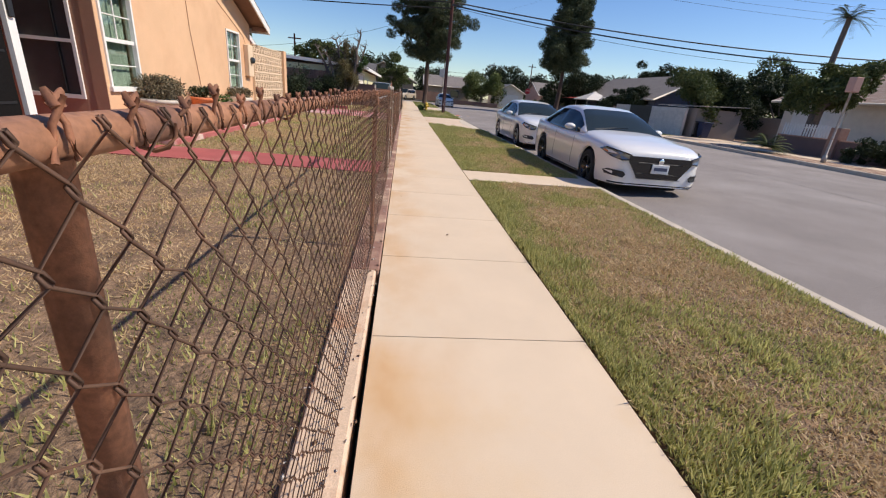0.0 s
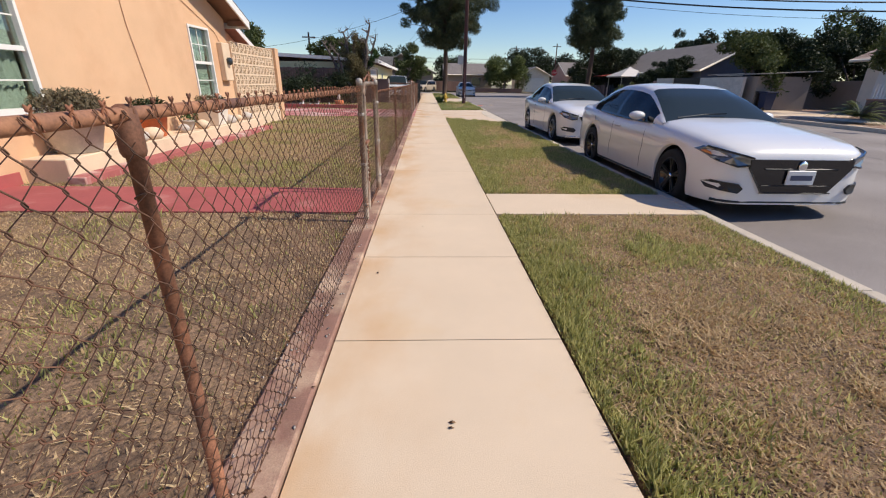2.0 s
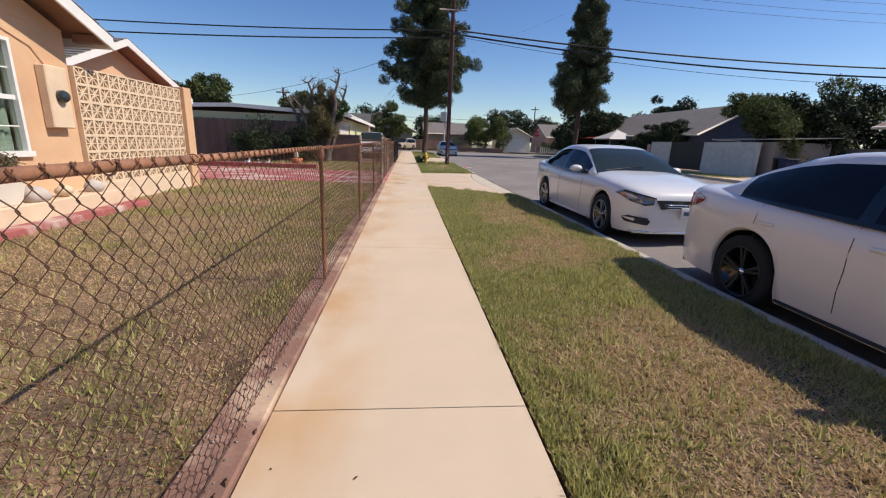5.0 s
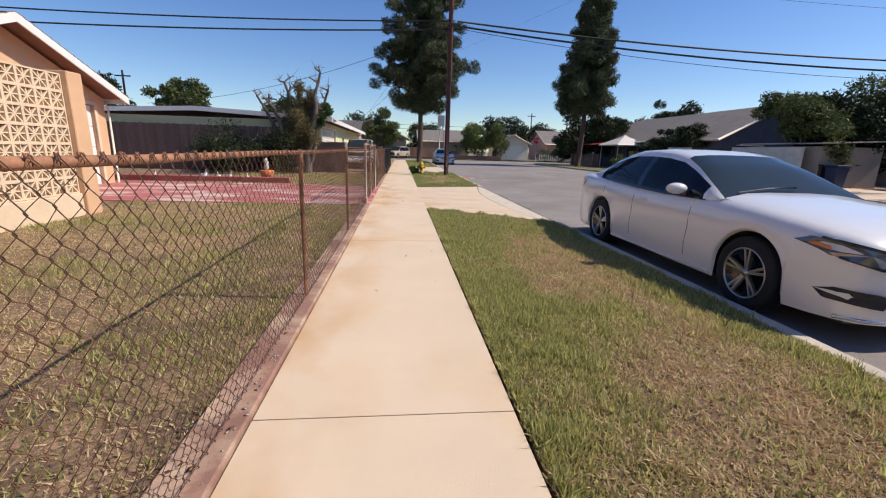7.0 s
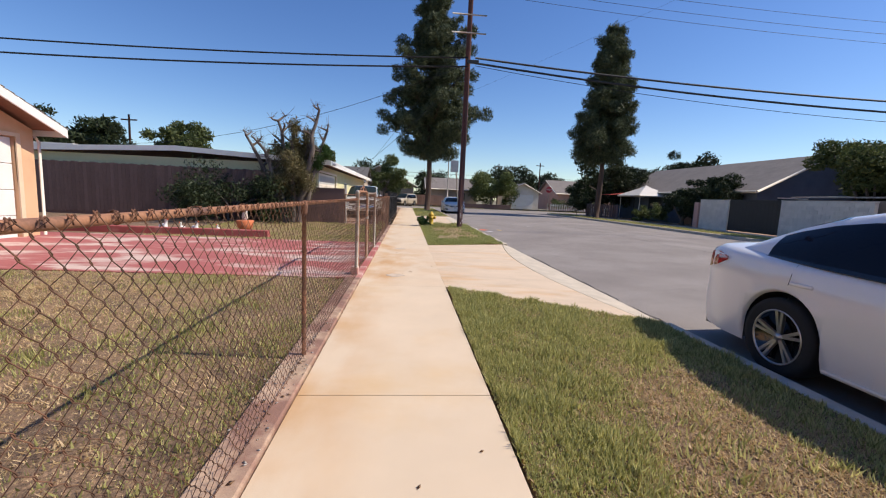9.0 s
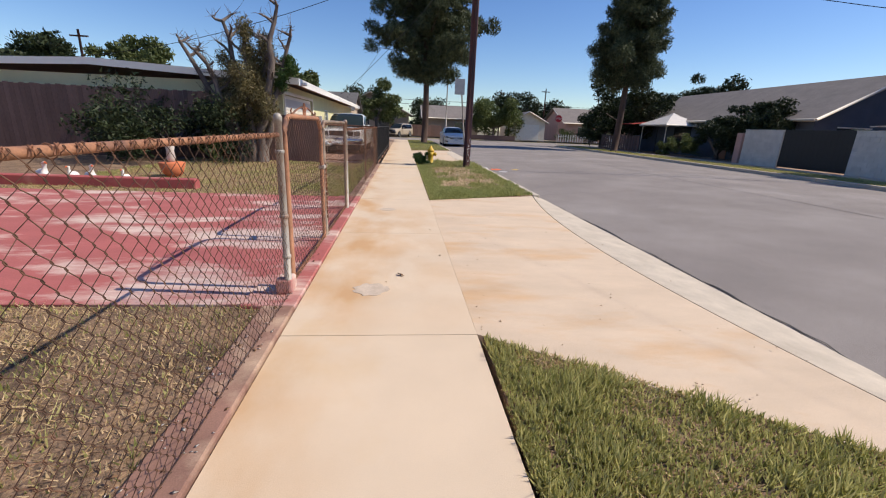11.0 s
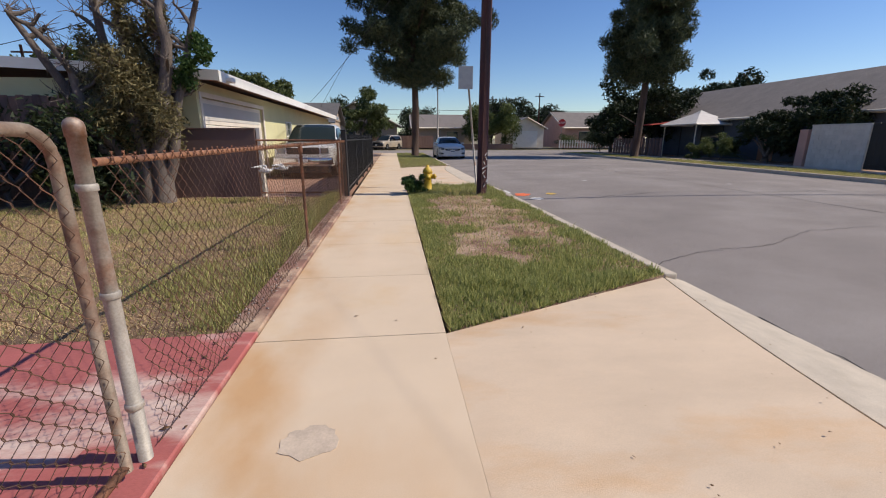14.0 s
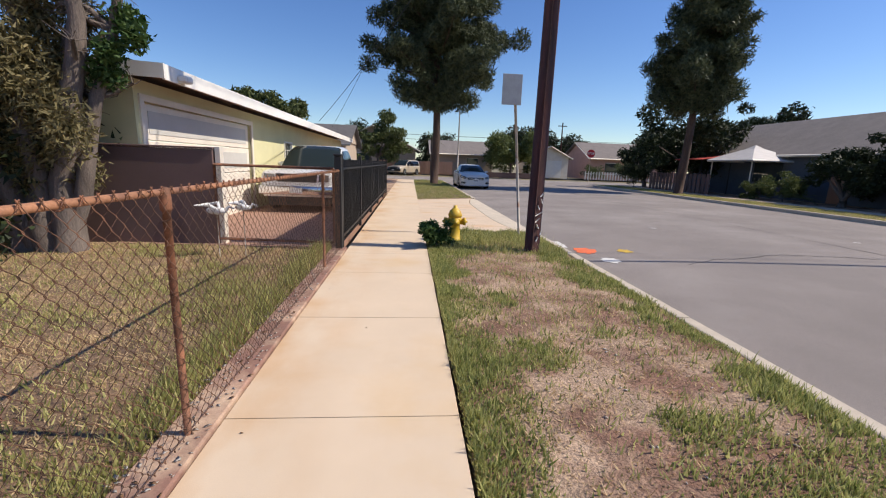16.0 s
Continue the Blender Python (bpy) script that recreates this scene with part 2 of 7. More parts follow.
M["brickdrive"] = mat("brickdrive", (0.36, 0.21, 0.15), 0.9, var=0.15, scale=5, fine=70, fine_amt=0.15, rnd=0.12)
M["signback"] = mat("signback", (0.36, 0.37, 0.38), 0.5, 0.5, var=0.08, scale=6)
M["stopred"] = mat("stopred", (0.42, 0.02, 0.03), 0.5, var=0.05)
M["bin"] = mat("bin", (0.012, 0.02, 0.06), 0.5, var=0.1)
M["tarp"] = mat("tarp", (0.62, 0.58, 0.54), 0.8, var=0.08, scale=3)
M["redcanopy"] = mat("redcanopy", (0.5, 0.06, 0.04), 0.8, var=0.1, scale=3)
M["orangepaint"] = mat("orangepaint", (0.75, 0.16, 0.06), 0.9, var=0.15, scale=12)
M["litter"] = mat("litter", (0.62, 0.6, 0.56), 0.9, var=0.1)
M["deadleaf"] = mat("deadleaf", (0.22, 0.12, 0.06), 0.9, var=0.2)
M["grass"] = leafmat("grass", (0.21, 0.225, 0.06), (0.66, 0.61, 0.26), 0.45)
M["greengrass"] = leafmat("greengrass", (0.13, 0.175, 0.045), (0.60, 0.58, 0.23), 0.45)
M["drygrass"] = leafmat("drygrass", (0.44, 0.31, 0.16), (0.70, 0.53, 0.31), 0.35)
M["weed"] = leafmat("weed", (0.03, 0.07, 0.018), (0.08, 0.13, 0.035), 0.25)
M["pine"] = leafmat("pine", (0.026, 0.042, 0.023), (0.135, 0.15, 0.075), 0.18)
M["oak"] = leafmat("oak", (0.045, 0.065, 0.022), (0.13, 0.15, 0.05), 0.25)
M["hedge"] = leafmat("hedge", (0.07, 0.10, 0.03), (0.16, 0.18, 0.06), 0.25)
M["darkbush"] = leafmat("darkbush", (0.012, 0.022, 0.009), (0.04, 0.055, 0.02), 0.12)
M["yelleaf"] = leafmat("yelleaf", (0.085, 0.078, 0.035), (0.26, 0.215, 0.10), 0.25)
M["palm"] = leafmat("palm", (0.05, 0.08, 0.02), (0.14, 0.15, 0.05), 0.2)
M["mum"] = leafmat("mum", (0.12, 0.10, 0.06), (0.22, 0.18, 0.11), 0.15)


# ---- building tools ----
def obj(name, verts, faces, material, parent=None, label="", smooth=False):
    me = bpy.data.meshes.new(name)
    me.from_pydata([tuple(v) for v in verts], [], faces)
    if material:
        me.materials.append(material)
    if smooth:
        me.shade_smooth()
    ob = new(name, me)
    if parent:
        ob.parent = parent
    return tagged(ob, label)


def part(name, bm, material, parent=None, label="", smooth=False):
    """Links a bmesh as one mesh object under a thing or part."""
    me = bpy.data.meshes.new(name)
    bm.to_mesh(me)
    bm.free()
    me.materials.append(material)
    if smooth:
        me.shade_smooth()
    ob = new(name, me)
    if parent:
        ob.parent = parent
    return tagged(ob, label)


def thing(name, label, category, at=(0, 0, 0), rz=0, group="", kind=""):
    e = new(name)
    e.empty_display_size = 0.2
    e.matrix_world = pose(*at, 0, 0, rz)
    return tagged(e, label, category, group, kind)


def box_bm(x0, x1, y0, y1, z0, z1, bevel=0.0, seg=1):
    bm = bmesh.new()
    bmesh.ops.create_cube(bm, size=1, matrix=Matrix.LocRotScale(((x0 + x1) / 2, (y0 + y1) / 2, (z0 + z1) / 2), None, (abs(x1 - x0), abs(y1 - y0), abs(z1 - z0))))
    if bevel:
        bmesh.ops.bevel(bm, geom=bm.edges[:], offset=bevel, segments=seg, affect="EDGES", profile=0.5)
    return bm


def box(name, x0, x1, y0, y1, z0, z1, material, parent=None, label="", bevel=0.0):
    return part(name, box_bm(x0, x1, y0, y1, z0, z1, bevel), material, parent, label)


def tube_data(points, radii, sides=8, caps=True):
    """A tube through points with a radius at each."""
    pts = [Vector(p) for p in points]
    radii = [radii] * len(pts) if isinstance(radii, (int, float)) else radii
    verts, faces = [], []
    for i, p in enumerate(pts):
        d = (pts[min(i + 1, len(pts) - 1)] - pts[max(i - 1, 0)]).normalized()
        a = d.cross(Vector((0, 0, 1)) if abs(d.z) < 0.9 else Vector((1, 0, 0))).normalized()
        b = d.cross(a)
        for k in range(sides):
            w = 2 * math.pi * k / sides
            verts.append(p + (a * math.cos(w) + b * math.sin(w)) * radii[i])
    for i in range(len(pts) - 1):
        for k in range(sides):
            k2 = (k + 1) % sides
            faces.append((i * sides + k, i * sides + k2, (i + 1) * sides + k2, (i + 1) * sides + k))
    if caps:
        faces.append(tuple(range(sides)))
        faces.append(tuple(range((len(pts) - 1) * sides, len(pts) * sides))[::-1])
    return verts, faces


def tube(name, points, radii, material, parent=None, label="", sides=8):
    v, f = tube_data(points, radii, sides)
    return obj(name, v, f, material, parent, label, smooth=True)


def tubes(name, runs, material, parent=None, label="", sides=6):
    """Several tubes in one mesh: runs of (points, radii)."""
    vv, ff = [], []
    for p, r in runs:
        v, f = tube_data(p, r, sides)
        ff += [tuple(i + len(vv) for i in q) for q in f]
        vv += v
    return obj(name, vv, ff, material, parent, label, smooth=True)


def lathe(name, prof, material, parent=None, label="", sides=20, at=(0, 0, 0)):
    v, f = [], []
    for r, z in prof:
        for k in range(sides):
            w = 2 * math.pi * k / sides
            v.append((at[0] + r * math.cos(w), at[1] + r * math.sin(w), at[2] + z))
    for i in range(len(prof) - 1):
        for k in range(sides):
            k2 = (k + 1) % sides
            f.append((i * sides + k, i * sides + k2, (i + 1) * sides + k2, (i + 1) * sides + k))
    f.append(tuple(range(sides))[::-1])
    f.append(tuple(range((len(prof) - 1) * sides, len(prof) * sides)))
    return obj(name, v, f, material, parent, label, smooth=True)


def np_mesh(name, verts, tris, material, parent=None, label=""):
    """Mesh of triangles from arrays."""
    me = bpy.data.meshes.new(name)
    verts, tris = np.asarray(verts, np.float32), np.asarray(tris, np.int32)
    me.vertices.add(len(verts))
    me.vertices.foreach_set("co", verts.ravel())
    me.loops.add(tris.size)
    me.loops.foreach_set("vertex_index", tris.ravel())
    me.polygons.add(len(tris))
    me.polygons.foreach_set("loop_start", np.arange(0, tris.size, 3, dtype=np.int32))
    me.update(calc_edges=True)
    me.materials.append(material)
    ob = new(name, me)
    if parent:
        ob.parent = parent
    return tagged(ob, label)


def poly_prism(name, pts, z0, z1, material, parent=None, label=""):
    n = len(pts)
    v = [(x, y, z0) for x, y in pts] + [(x, y, z1) for x, y in pts]
    f = [tuple(range(n))[::-1], tuple(range(n, 2 * n))] + [(i, (i + 1) % n, n + (i + 1) % n, n + i) for i in range(n)]
    return obj(name, v, f, material, parent, label)


def leaves(centres, radii, count, size, rng, aspect=0.4, up=0.0, shell=0.55):
    """Leaf triangles in ellipsoid clumps. Returns verts, tris."""
    centres, radii = np.asarray(centres, float), np.asarray(radii, float)
    if radii.ndim == 1:
        radii = np.repeat(radii[:, None], 3, 1)
    w = radii.prod(1) ** (2 / 3)
    idx = rng.choice(len(centres), count, p=w / w.sum())
    d = rng.normal(size=(count, 3))
    d /= np.linalg.norm(d, axis=1)[:, None]
    r = shell + (1 - shell) * rng.random(count) ** 0.6
    r[rng.random(count) < 0.25] *= rng.random()
    r *= rng.normal(1, 0.1, count)
    p = centres[idx] + d * radii[idx] * r[:, None]
    a = rng.normal(size=(count, 3)) + d * 0.7 + np.array([0, 0, up])
    a /= np.linalg.norm(a, axis=1)[:, None]
    b = np.cross(a, rng.normal(size=(count, 3)))
    b /= np.linalg.norm(b, axis=1)[:, None]
    s = size * rng.uniform(0.6, 1.4, count)[:, None]
    v = np.stack([p - a * s * 0.5 - b * s * aspect * 0.5, p - a * s * 0.5 + b * s * aspect * 0.5, p + a * s * 0.6], 1).reshape(-1, 3)
    return v, np.arange(count * 3).reshape(-1, 3)


# ---- ground, road, pavement ----
X_L, X_R = -0.06, 1.165          # sidewalk edges
X_CURB, X_FACE = 3.40, 3.54      # kerb top and road face
X_FAR = 16.2                     # far kerb face
ROAD_Z = -0.14


def lift(x, y):
    """Road surface height: low gutters, gently crowned."""
    u = (x - X_FACE) / (X_FAR - X_FACE)
    return ROAD_Z + 0.10 * max(0.0, 4 * u * (1 - u)) ** 0.8 if 0 < u < 1 else ROAD_Z


ground = obj("ground", [(-400, -300, -0.3), (450, -300, -0.3), (450, 600, -0.3), (-400, 600, -0.3)], [(0, 1, 2, 3)], M["farland"])
tagged(ground, "dry open ground reaching to the horizon", "ground", kind="structure")

# road with a crown
xs = np.linspace(X_FACE - 0.02, X_FAR + 0.02, 15)
ys = [-40, -20, -5, 5, 15, 25, 35, 45, 55, 58]
v = [(x, y, lift(x, y)) for y in ys for x in xs]
f = [(j * 15 + i, j * 15 + i + 1, (j + 1) * 15 + i + 1, (j + 1) * 15 + i) for j in range(len(ys) - 1) for i in range(14)]
road = tagged(obj("road", v, f, M["asphalt"], smooth=True), "worn grey asphalt road with thin cracks", "road", kind="structure")
cross_road = tagged(obj("road_crossing", [(-120, 58, ROAD_Z + 0.002), (140, 58, ROAD_Z + 0.002), (140, 69, ROAD_Z + 0.002), (-120, 69, ROAD_Z + 0.002)], [(0, 1, 2, 3)], M["asphalt"]), "grey asphalt cross street beyond the junction", "road", kind="structure")


def strip(name, pts, z, material, label, category, kind="structure", depth=0.25):
    return tagged(poly_prism(name, pts, z - depth, z, material), label, category, kind=kind)


def slabs(name, label, y0, y1, joints, x0, x1, material, cap=0.010):
    """A walk cast in separate slabs with open joints; each slab is a part."""
    e = tagged(new(name), label, "pavement", kind="structure")
    edges = [y0] + joints + [y1]
    for a, b in zip(edges, edges[1:]):
        part("slab", box_bm(x0, x1, a + cap * 0.35, b - cap * 0.35, -0.12, random.uniform(-0.0005, 0.0005), 0.0015), material, e)
    box("joint_filler", x0 + 0.01, x1 - 0.01, y0, y1, -0.14, -0.012, M["joint"], e)
    return e


jts = [-4.2, -2.4, 0.05, 1.24, 2.45, 3.6, 4.745, 7.05, 10.19, 14.04, 17.30, 19.9, 22.36, 23.6, 24.85, 26.3, 27.8, 28.9, 30.4, 31.9, 33.4, 34.9, 36.4, 37.9, 39.4, 41, 42.5, 44, 46, 48, 50, 52, 54]
walk_slabs = slabs("pavement", "pale warm concrete sidewalk with thin joints and rusty stains", -8, 56, jts, X_L, X_R, M["concrete"])

# parkway lawns and crossings between sidewalk and kerb
X_G = X_R + 0.036             # trimmed lawn edge, with a dark slot beside the walk
LAWN_A = [(X_G, -12), (X_CURB, -12), (X_CURB, 4.75), (X_G, 4.75)]
LAWN_B = [(X_G, 5.66), (X_CURB, 5.66), (X_CURB, 15.75), (1.86, 16.87), (X_G, 17.28)]
LAWN_C = [(X_G, 22.38), (X_CURB, 23.36), (X_CURB, 30.9), (2.4, 31.2), (X_G, 30.9)]
LAWN_D = [(X_R, 38.2), (X_CURB, 39.8), (X_CURB, 56), (X_R, 56)]
for nm, pl, mm, lb in (("lawn_1", LAWN_A, "soil", "patchy green and straw-coloured parkway lawn"), ("lawn_2", LAWN_B, "soil", "patchy parkway lawn worn to straw in the middle"),
                       ("lawn_3", LAWN_C, "dirt", "thin parkway lawn with bare reddish dirt"), ("lawn_4", LAWN_D, "soil", "bright parkway grass round a pine")):
    strip(nm, pl, -0.012, M[mm], lb, "lawn")
strip("crossing_walk", [(X_R + 0.012, 4.775), (X_CURB, 4.775), (X_CURB, 5.635), (X_R + 0.012, 5.635)], 0.0, M["concrete"], "short concrete walk crossing the parkway lawn", "pavement")


def apron(name, y0a, y0b, y1a, y1b, label):
    """A driveway apron and the pale gutter lip that it falls to."""
    def rim_x(u):
        d = min(u, 1 - u) * (y1a - y0a)
        return 2.98 + 0.40 * max(0.0, 1 - d / 2.4) ** 2

    def side(x, u):
        k = (x - X_R) / (X_CURB - X_R)
        a, b = y0a + (y0b - y0a) * k, y1a + (y1b - y1a) * k
        return a + (b - a) * u

    def sheet(nm, x_in, x_out, z_in, z_out, rows, material, lb):
        v, n = [], 25
        for q in range(rows + 1):
            for i in range(n):
                u = i / (n - 1)
                x = x_in(u) + (x_out(u) - x_in(u)) * q / rows
                v.append((x, side(x, u) + (0.006 if i == 0 else -0.006 if i == n - 1 else 0), z_in(u) + (z_out(u) - z_in(u)) * (q / rows) ** 1.3))
        f = [(q * n + i, (q + 1) * n + i, (q + 1) * n + i + 1, q * n + i + 1) for q in range(rows) for i in range(n - 1)]
        ring_ = [i for i in range(n)] + [q * n + n - 1 for q in range(1, rows + 1)] + [rows * n + i for i in range(n - 2, -1, -1)] + [q * n for q in range(rows - 1, 0, -1)]
        b0 = len(v)
        v += [(v[i][0], v[i][1], -0.3) for i in ring_]
        m = len(ring_)
        f += [(ring_[k], ring_[(k + 1) % m], b0 + (k + 1) % m, b0 + k) for k in range(m)]
        return tagged(obj(nm, v, f, material), lb, "driveway", kind="structure")

    sheet(name + "_gutter", lambda u: rim_x(u) + 0.022, lambda u: X_FACE + 0.17, lambda u: -0.034, lambda u: -0.128, 4, M["curb"], "pale concrete gutter lip below the driveway apron")
    return sheet(name, lambda u: X_R + 0.0004, rim_x, lambda u: 0.0, lambda u: -0.03, 5, M["drive"], label)


apron("driveway_1", 17.30, 15.75, 22.35, 23.35, "wide stained concrete driveway apron falling to the gutter")
apron("driveway_2", 30.9, 30.9, 38.2, 39.8, "pale concrete driveway apron beyond the hydrant")


def kerb(name, x0, x1, y0, y1, label, step=3.0, top=0.002):
    e = tagged(new(name), label, "kerb", kind="structure")
    y = y0
    while y < y1 - 0.01:
        b = min(y + step, y1)
        part("kerb_stone", box_bm(x0, x1, y + 0.004, b - 0.004, -0.3, top + random.uniform(-0.003, 0.003), 0.02, 2), M["curb"], e)
        y = b
    return e


kerb("kerb_1", X_CURB, X_FACE, -12, 15.75, "worn pale concrete kerb")
kerb("kerb_2", X_CURB, X_FACE, 23.35, 30.9, "worn pale concrete kerb")
kerb("kerb_3", X_CURB, X_FACE, 39.8, 56, "worn pale concrete kerb")
kerb("kerb_4", X_FAR, X_FAR + 0.16, -12, 21.2, "shaded concrete kerb across the road", top=0.01)
kerb("kerb_5", X_FAR, X_FAR + 0.16, 26.3, 57, "shaded concrete kerb across the road", top=0.01)
# cracked line where the apron meets the gutter
strip("far_driveway", [(X_FAR, 21.2), (27, 21.2), (27, 26.3), (X_FAR, 26.3)], 0.0, M["drive"], "pale sunlit concrete driveway across the road", "driveway")
strip("far_lawn_1", [(X_FAR + 0.16, 26.32), (18.3, 26.32), (18.3, 57), (X_FAR + 0.16, 57)], 0.0, M["soil"], "narrow grass strip behind the far kerb", "lawn")
strip("far_lawn_2", [(X_FAR + 0.16, -12), (18.3, -12), (18.3, 21.18), (X_FAR + 0.16, 21.18)], 0.0, M["dirt"], "dry planting strip behind the far kerb", "lawn")
strip("far_pavement_1", [(18.31, -12), (19.55, -12), (19.55, 21.18), (18.31, 21.18)], 0.004, M["concrete"], "concrete sidewalk across the road", "pavement")
strip("far_pavement_2", [(18.31, 26.32), (19.55, 26.32), (19.55, 57), (18.31, 57)], 0.004, M["concrete"], "concrete sidewalk across the road", "pavement")
strip("far_yard_1", [(19.56, -30), (60, -30), (60, 21.18), (19.56, 21.18)], -0.006, M["dirt"], "bare yards behind the far sidewalk", "yard")
strip("far_yard_2", [(19.56, 26.32), (60, 26.32), (60, 57), (19.56, 57)], -0.006, M["dirt"], "bare yards behind the far sidewalk", "yard")

# left yard
tagged(box("mow_strip_near", -0.29, X_L - 0.03, -8, 0.895, -0.2, 0.024, M["palestrip"], bevel=0.012), "worn pale concrete strip with rust stains under the fence", "kerb", kind="structure")
box("mow_strip", -0.29, X_L - 0.008, 0.9, 17.7, -0.2, 0.025, M["redstrip"], bevel=0.01)
tagged(bpy.data.objects["mow_strip"], "worn red-painted concrete strip under the fence", "kerb", kind="structure")
mow2 = tagged(box("mow_strip_driveway", -0.45, X_L - 0.008, 17.71, 22.485, -0.2, 0.02, M["redpaint"], bevel=0.008), "red-painted concrete sill under the driveway gate", "kerb", kind="structure")
mow3 = tagged(box("mow_strip_far", -0.29, X_L - 0.008, 22.49, 29.2, -0.2, 0.022, M["redstrip"], bevel=0.01), "crumbling brick-coloured strip under the fence", "kerb", kind="structure")
YARD_A = [(-12, -12), (-0.29, -12), (-0.29, 4.8), (-12, 4.8)]
YARD_B = [(-12, 5.9), (-0.29, 5.9), (-0.29, 17.75), (-12, 17.75)]
YARD_C = [(-14, 22.5), (-0.29, 22.5), (-0.29, 29.3), (-14, 29.3)]
strip("yard_1", YARD_A, -0.01, M["soil"], "dry trampled front lawn behind the fence", "lawn")
strip("yard_2", YARD_B, -0.01, M["soil"], "dry front lawn behind the fence", "lawn")
strip("yard_3", YARD_C, -0.01, M["soil"], "dry front lawn beside the driveway", "lawn")
strip("garden_walk", [(-7, 4.81), (-0.30, 4.81), (-0.30, 5.89), (-7, 5.89)], 0.004, M["redwalk"], "dark red painted concrete garden walk", "path")
strip("garden_driveway", [(-14, 17.76), (-0.46, 17.76), (-0.46, 22.49), (-14, 22.49)], 0.004, M["redpaint"], "faded red painted concrete driveway", "driveway")
strip("neighbour_driveway", [(-3.55, 29.32), (-0.29, 29.32), (-0.29, 41), (-3.55, 41)], -0.008, M["brickdrive"], "reddish brick driveway behind the gate", "driveway")
strip("neighbour_ground", [(-40, 29.31), (-3.56, 29.31), (-3.56, 57), (-40, 57)], -0.02, M["dirt"], "bare ground of the neighbouring plot", "yard")
strip("corner_ground", [(-3.55, 41.01), (X_L - 0.01, 41.01), (X_L - 0.01, 57), (-3.55, 57)], -0.02, M["dirt"], "bare ground at the street corner", "yard")


# ---- vehicles ----
SEDAN = dict(
    L=4.9, wb=(-1.55, 1.31), R=0.335, arch=0.385, track=0.80, sill=0.185,
    top=[(-2.45, 0.70), (-2.42, 0.775), (-2.3, 0.845), (-2.0, 0.91), (-1.5, 0.97), (-1.0, 1.02), (0, 0.98), (1.4, 1.01), (1.9, 1.05), (2.3, 1.07), (2.42, 1.0), (2.45, 0.86)],
    belt=[(-2.45, 0.67), (-2.42, 0.725), (-2.3, 0.785), (-2.0, 0.835), (-1.5, 0.885), (-1.0, 0.91), (0, 0.91), (1.0, 0.95), (1.8, 0.99), (2.3, 1.0), (2.42, 0.95), (2.45, 0.82)],
    wide=[(-2.45, 0.56), (-2.42, 0.69), (-2.34, 0.79), (-2.18, 0.865), (-1.98, 0.905), (-1.6, 0.925), (0, 0.925), (1.5, 0.92), (2.0, 0.88), (2.3, 0.80), (2.42, 0.70), (2.45, 0.58)],
    roof=[(-1.05, 0.965), (-0.75, 1.12), (-0.45, 1.275), (-0.15, 1.39), (0.15, 1.44), (0.5, 1.455), (0.9, 1.44), (1.2, 1.385), (1.5, 1.285), (1.8, 1.14), (2.0, 1.035)],
    edge=[(-1.05, 0.80), (-0.45, 0.665), (-0.15, 0.60), (0.5, 0.605), (1.2, 0.575), (1.6, 0.60), (2.0, 0.66)],
    base=[(-1.05, 0.845), (-0.5, 0.86), (0.5, 0.865), (1.2, 0.845), (2.0, 0.74)],
    glass=(-0.80, 1.62), pillar=0.42, shield=-0.16, rear=1.16, doors=(-0.72, 0.42, 1.25))
PICKUP = dict(
    L=5.4, wb=(-1.75, 1.75), R=0.36, arch=0.42, track=0.80, sill=0.38,
    top=[(-2.7, 0.85), (-2.68, 1.0), (-2.5, 1.06), (-1.2, 1.12), (-0.2, 1.12), (1.0, 1.15), (2.65, 1.16), (2.7, 1.1)],
    belt=[(-2.7, 0.83), (-2.68, 0.97), (-2.5, 1.01), (-1.2, 1.06), (1.0, 1.10), (2.65, 1.12), (2.7, 1.08)],
    wide=[(-2.7, 0.78), (-2.66, 0.87), (-2.4, 0.92), (0, 0.94), (2.6, 0.93), (2.7, 0.9)],
    roof=[(-1.15, 1.10), (-0.75, 1.42), (-0.45, 1.63), (-0.2, 1.72), (0.4, 1.75), (1.0, 1.74), (1.15, 1.68), (1.3, 1.14)],
    edge=[(-1.15, 0.82), (-0.3, 0.70), (1.1, 0.70), (1.3, 0.76)],
    base=[(-1.15, 0.87), (1.3, 0.88)],
    glass=(-0.85, 1.0), pillar=0.35, shield=-0.22, rear=1.1, doors=(-0.85, 0.35, 1.1))
WAGON = dict(SEDAN, L=4.7, sill=0.3,
             top=[(-2.35, 0.75), (-2.3, 0.9), (-2.0, 1.0), (-1.2, 1.06), (2.2, 1.1), (2.35, 1.05)], belt=[(-2.35, 0.72), (-2.3, 0.86), (-1.2, 1.0), (2.2, 1.06), (2.35, 1.0)],
             wide=[(-2.35, 0.7), (-2.28, 0.82), (-2.0, 0.9), (2.0, 0.91), (2.3, 0.86), (2.35, 0.82)],
             roof=[(-1.1, 1.06), (-0.4, 1.6), (-0.1, 1.7), (1.6, 1.7), (2.1, 1.6), (2.3, 1.15)], edge=[(-1.1, 0.8), (-0.3, 0.68), (1.9, 0.68), (2.3, 0.75)],
             base=[(-1.1, 0.86), (2.3, 0.82)], glass=(-0.8, 1.95), rear=2.0, pillar=0.4, wb=(-1.4, 1.35))


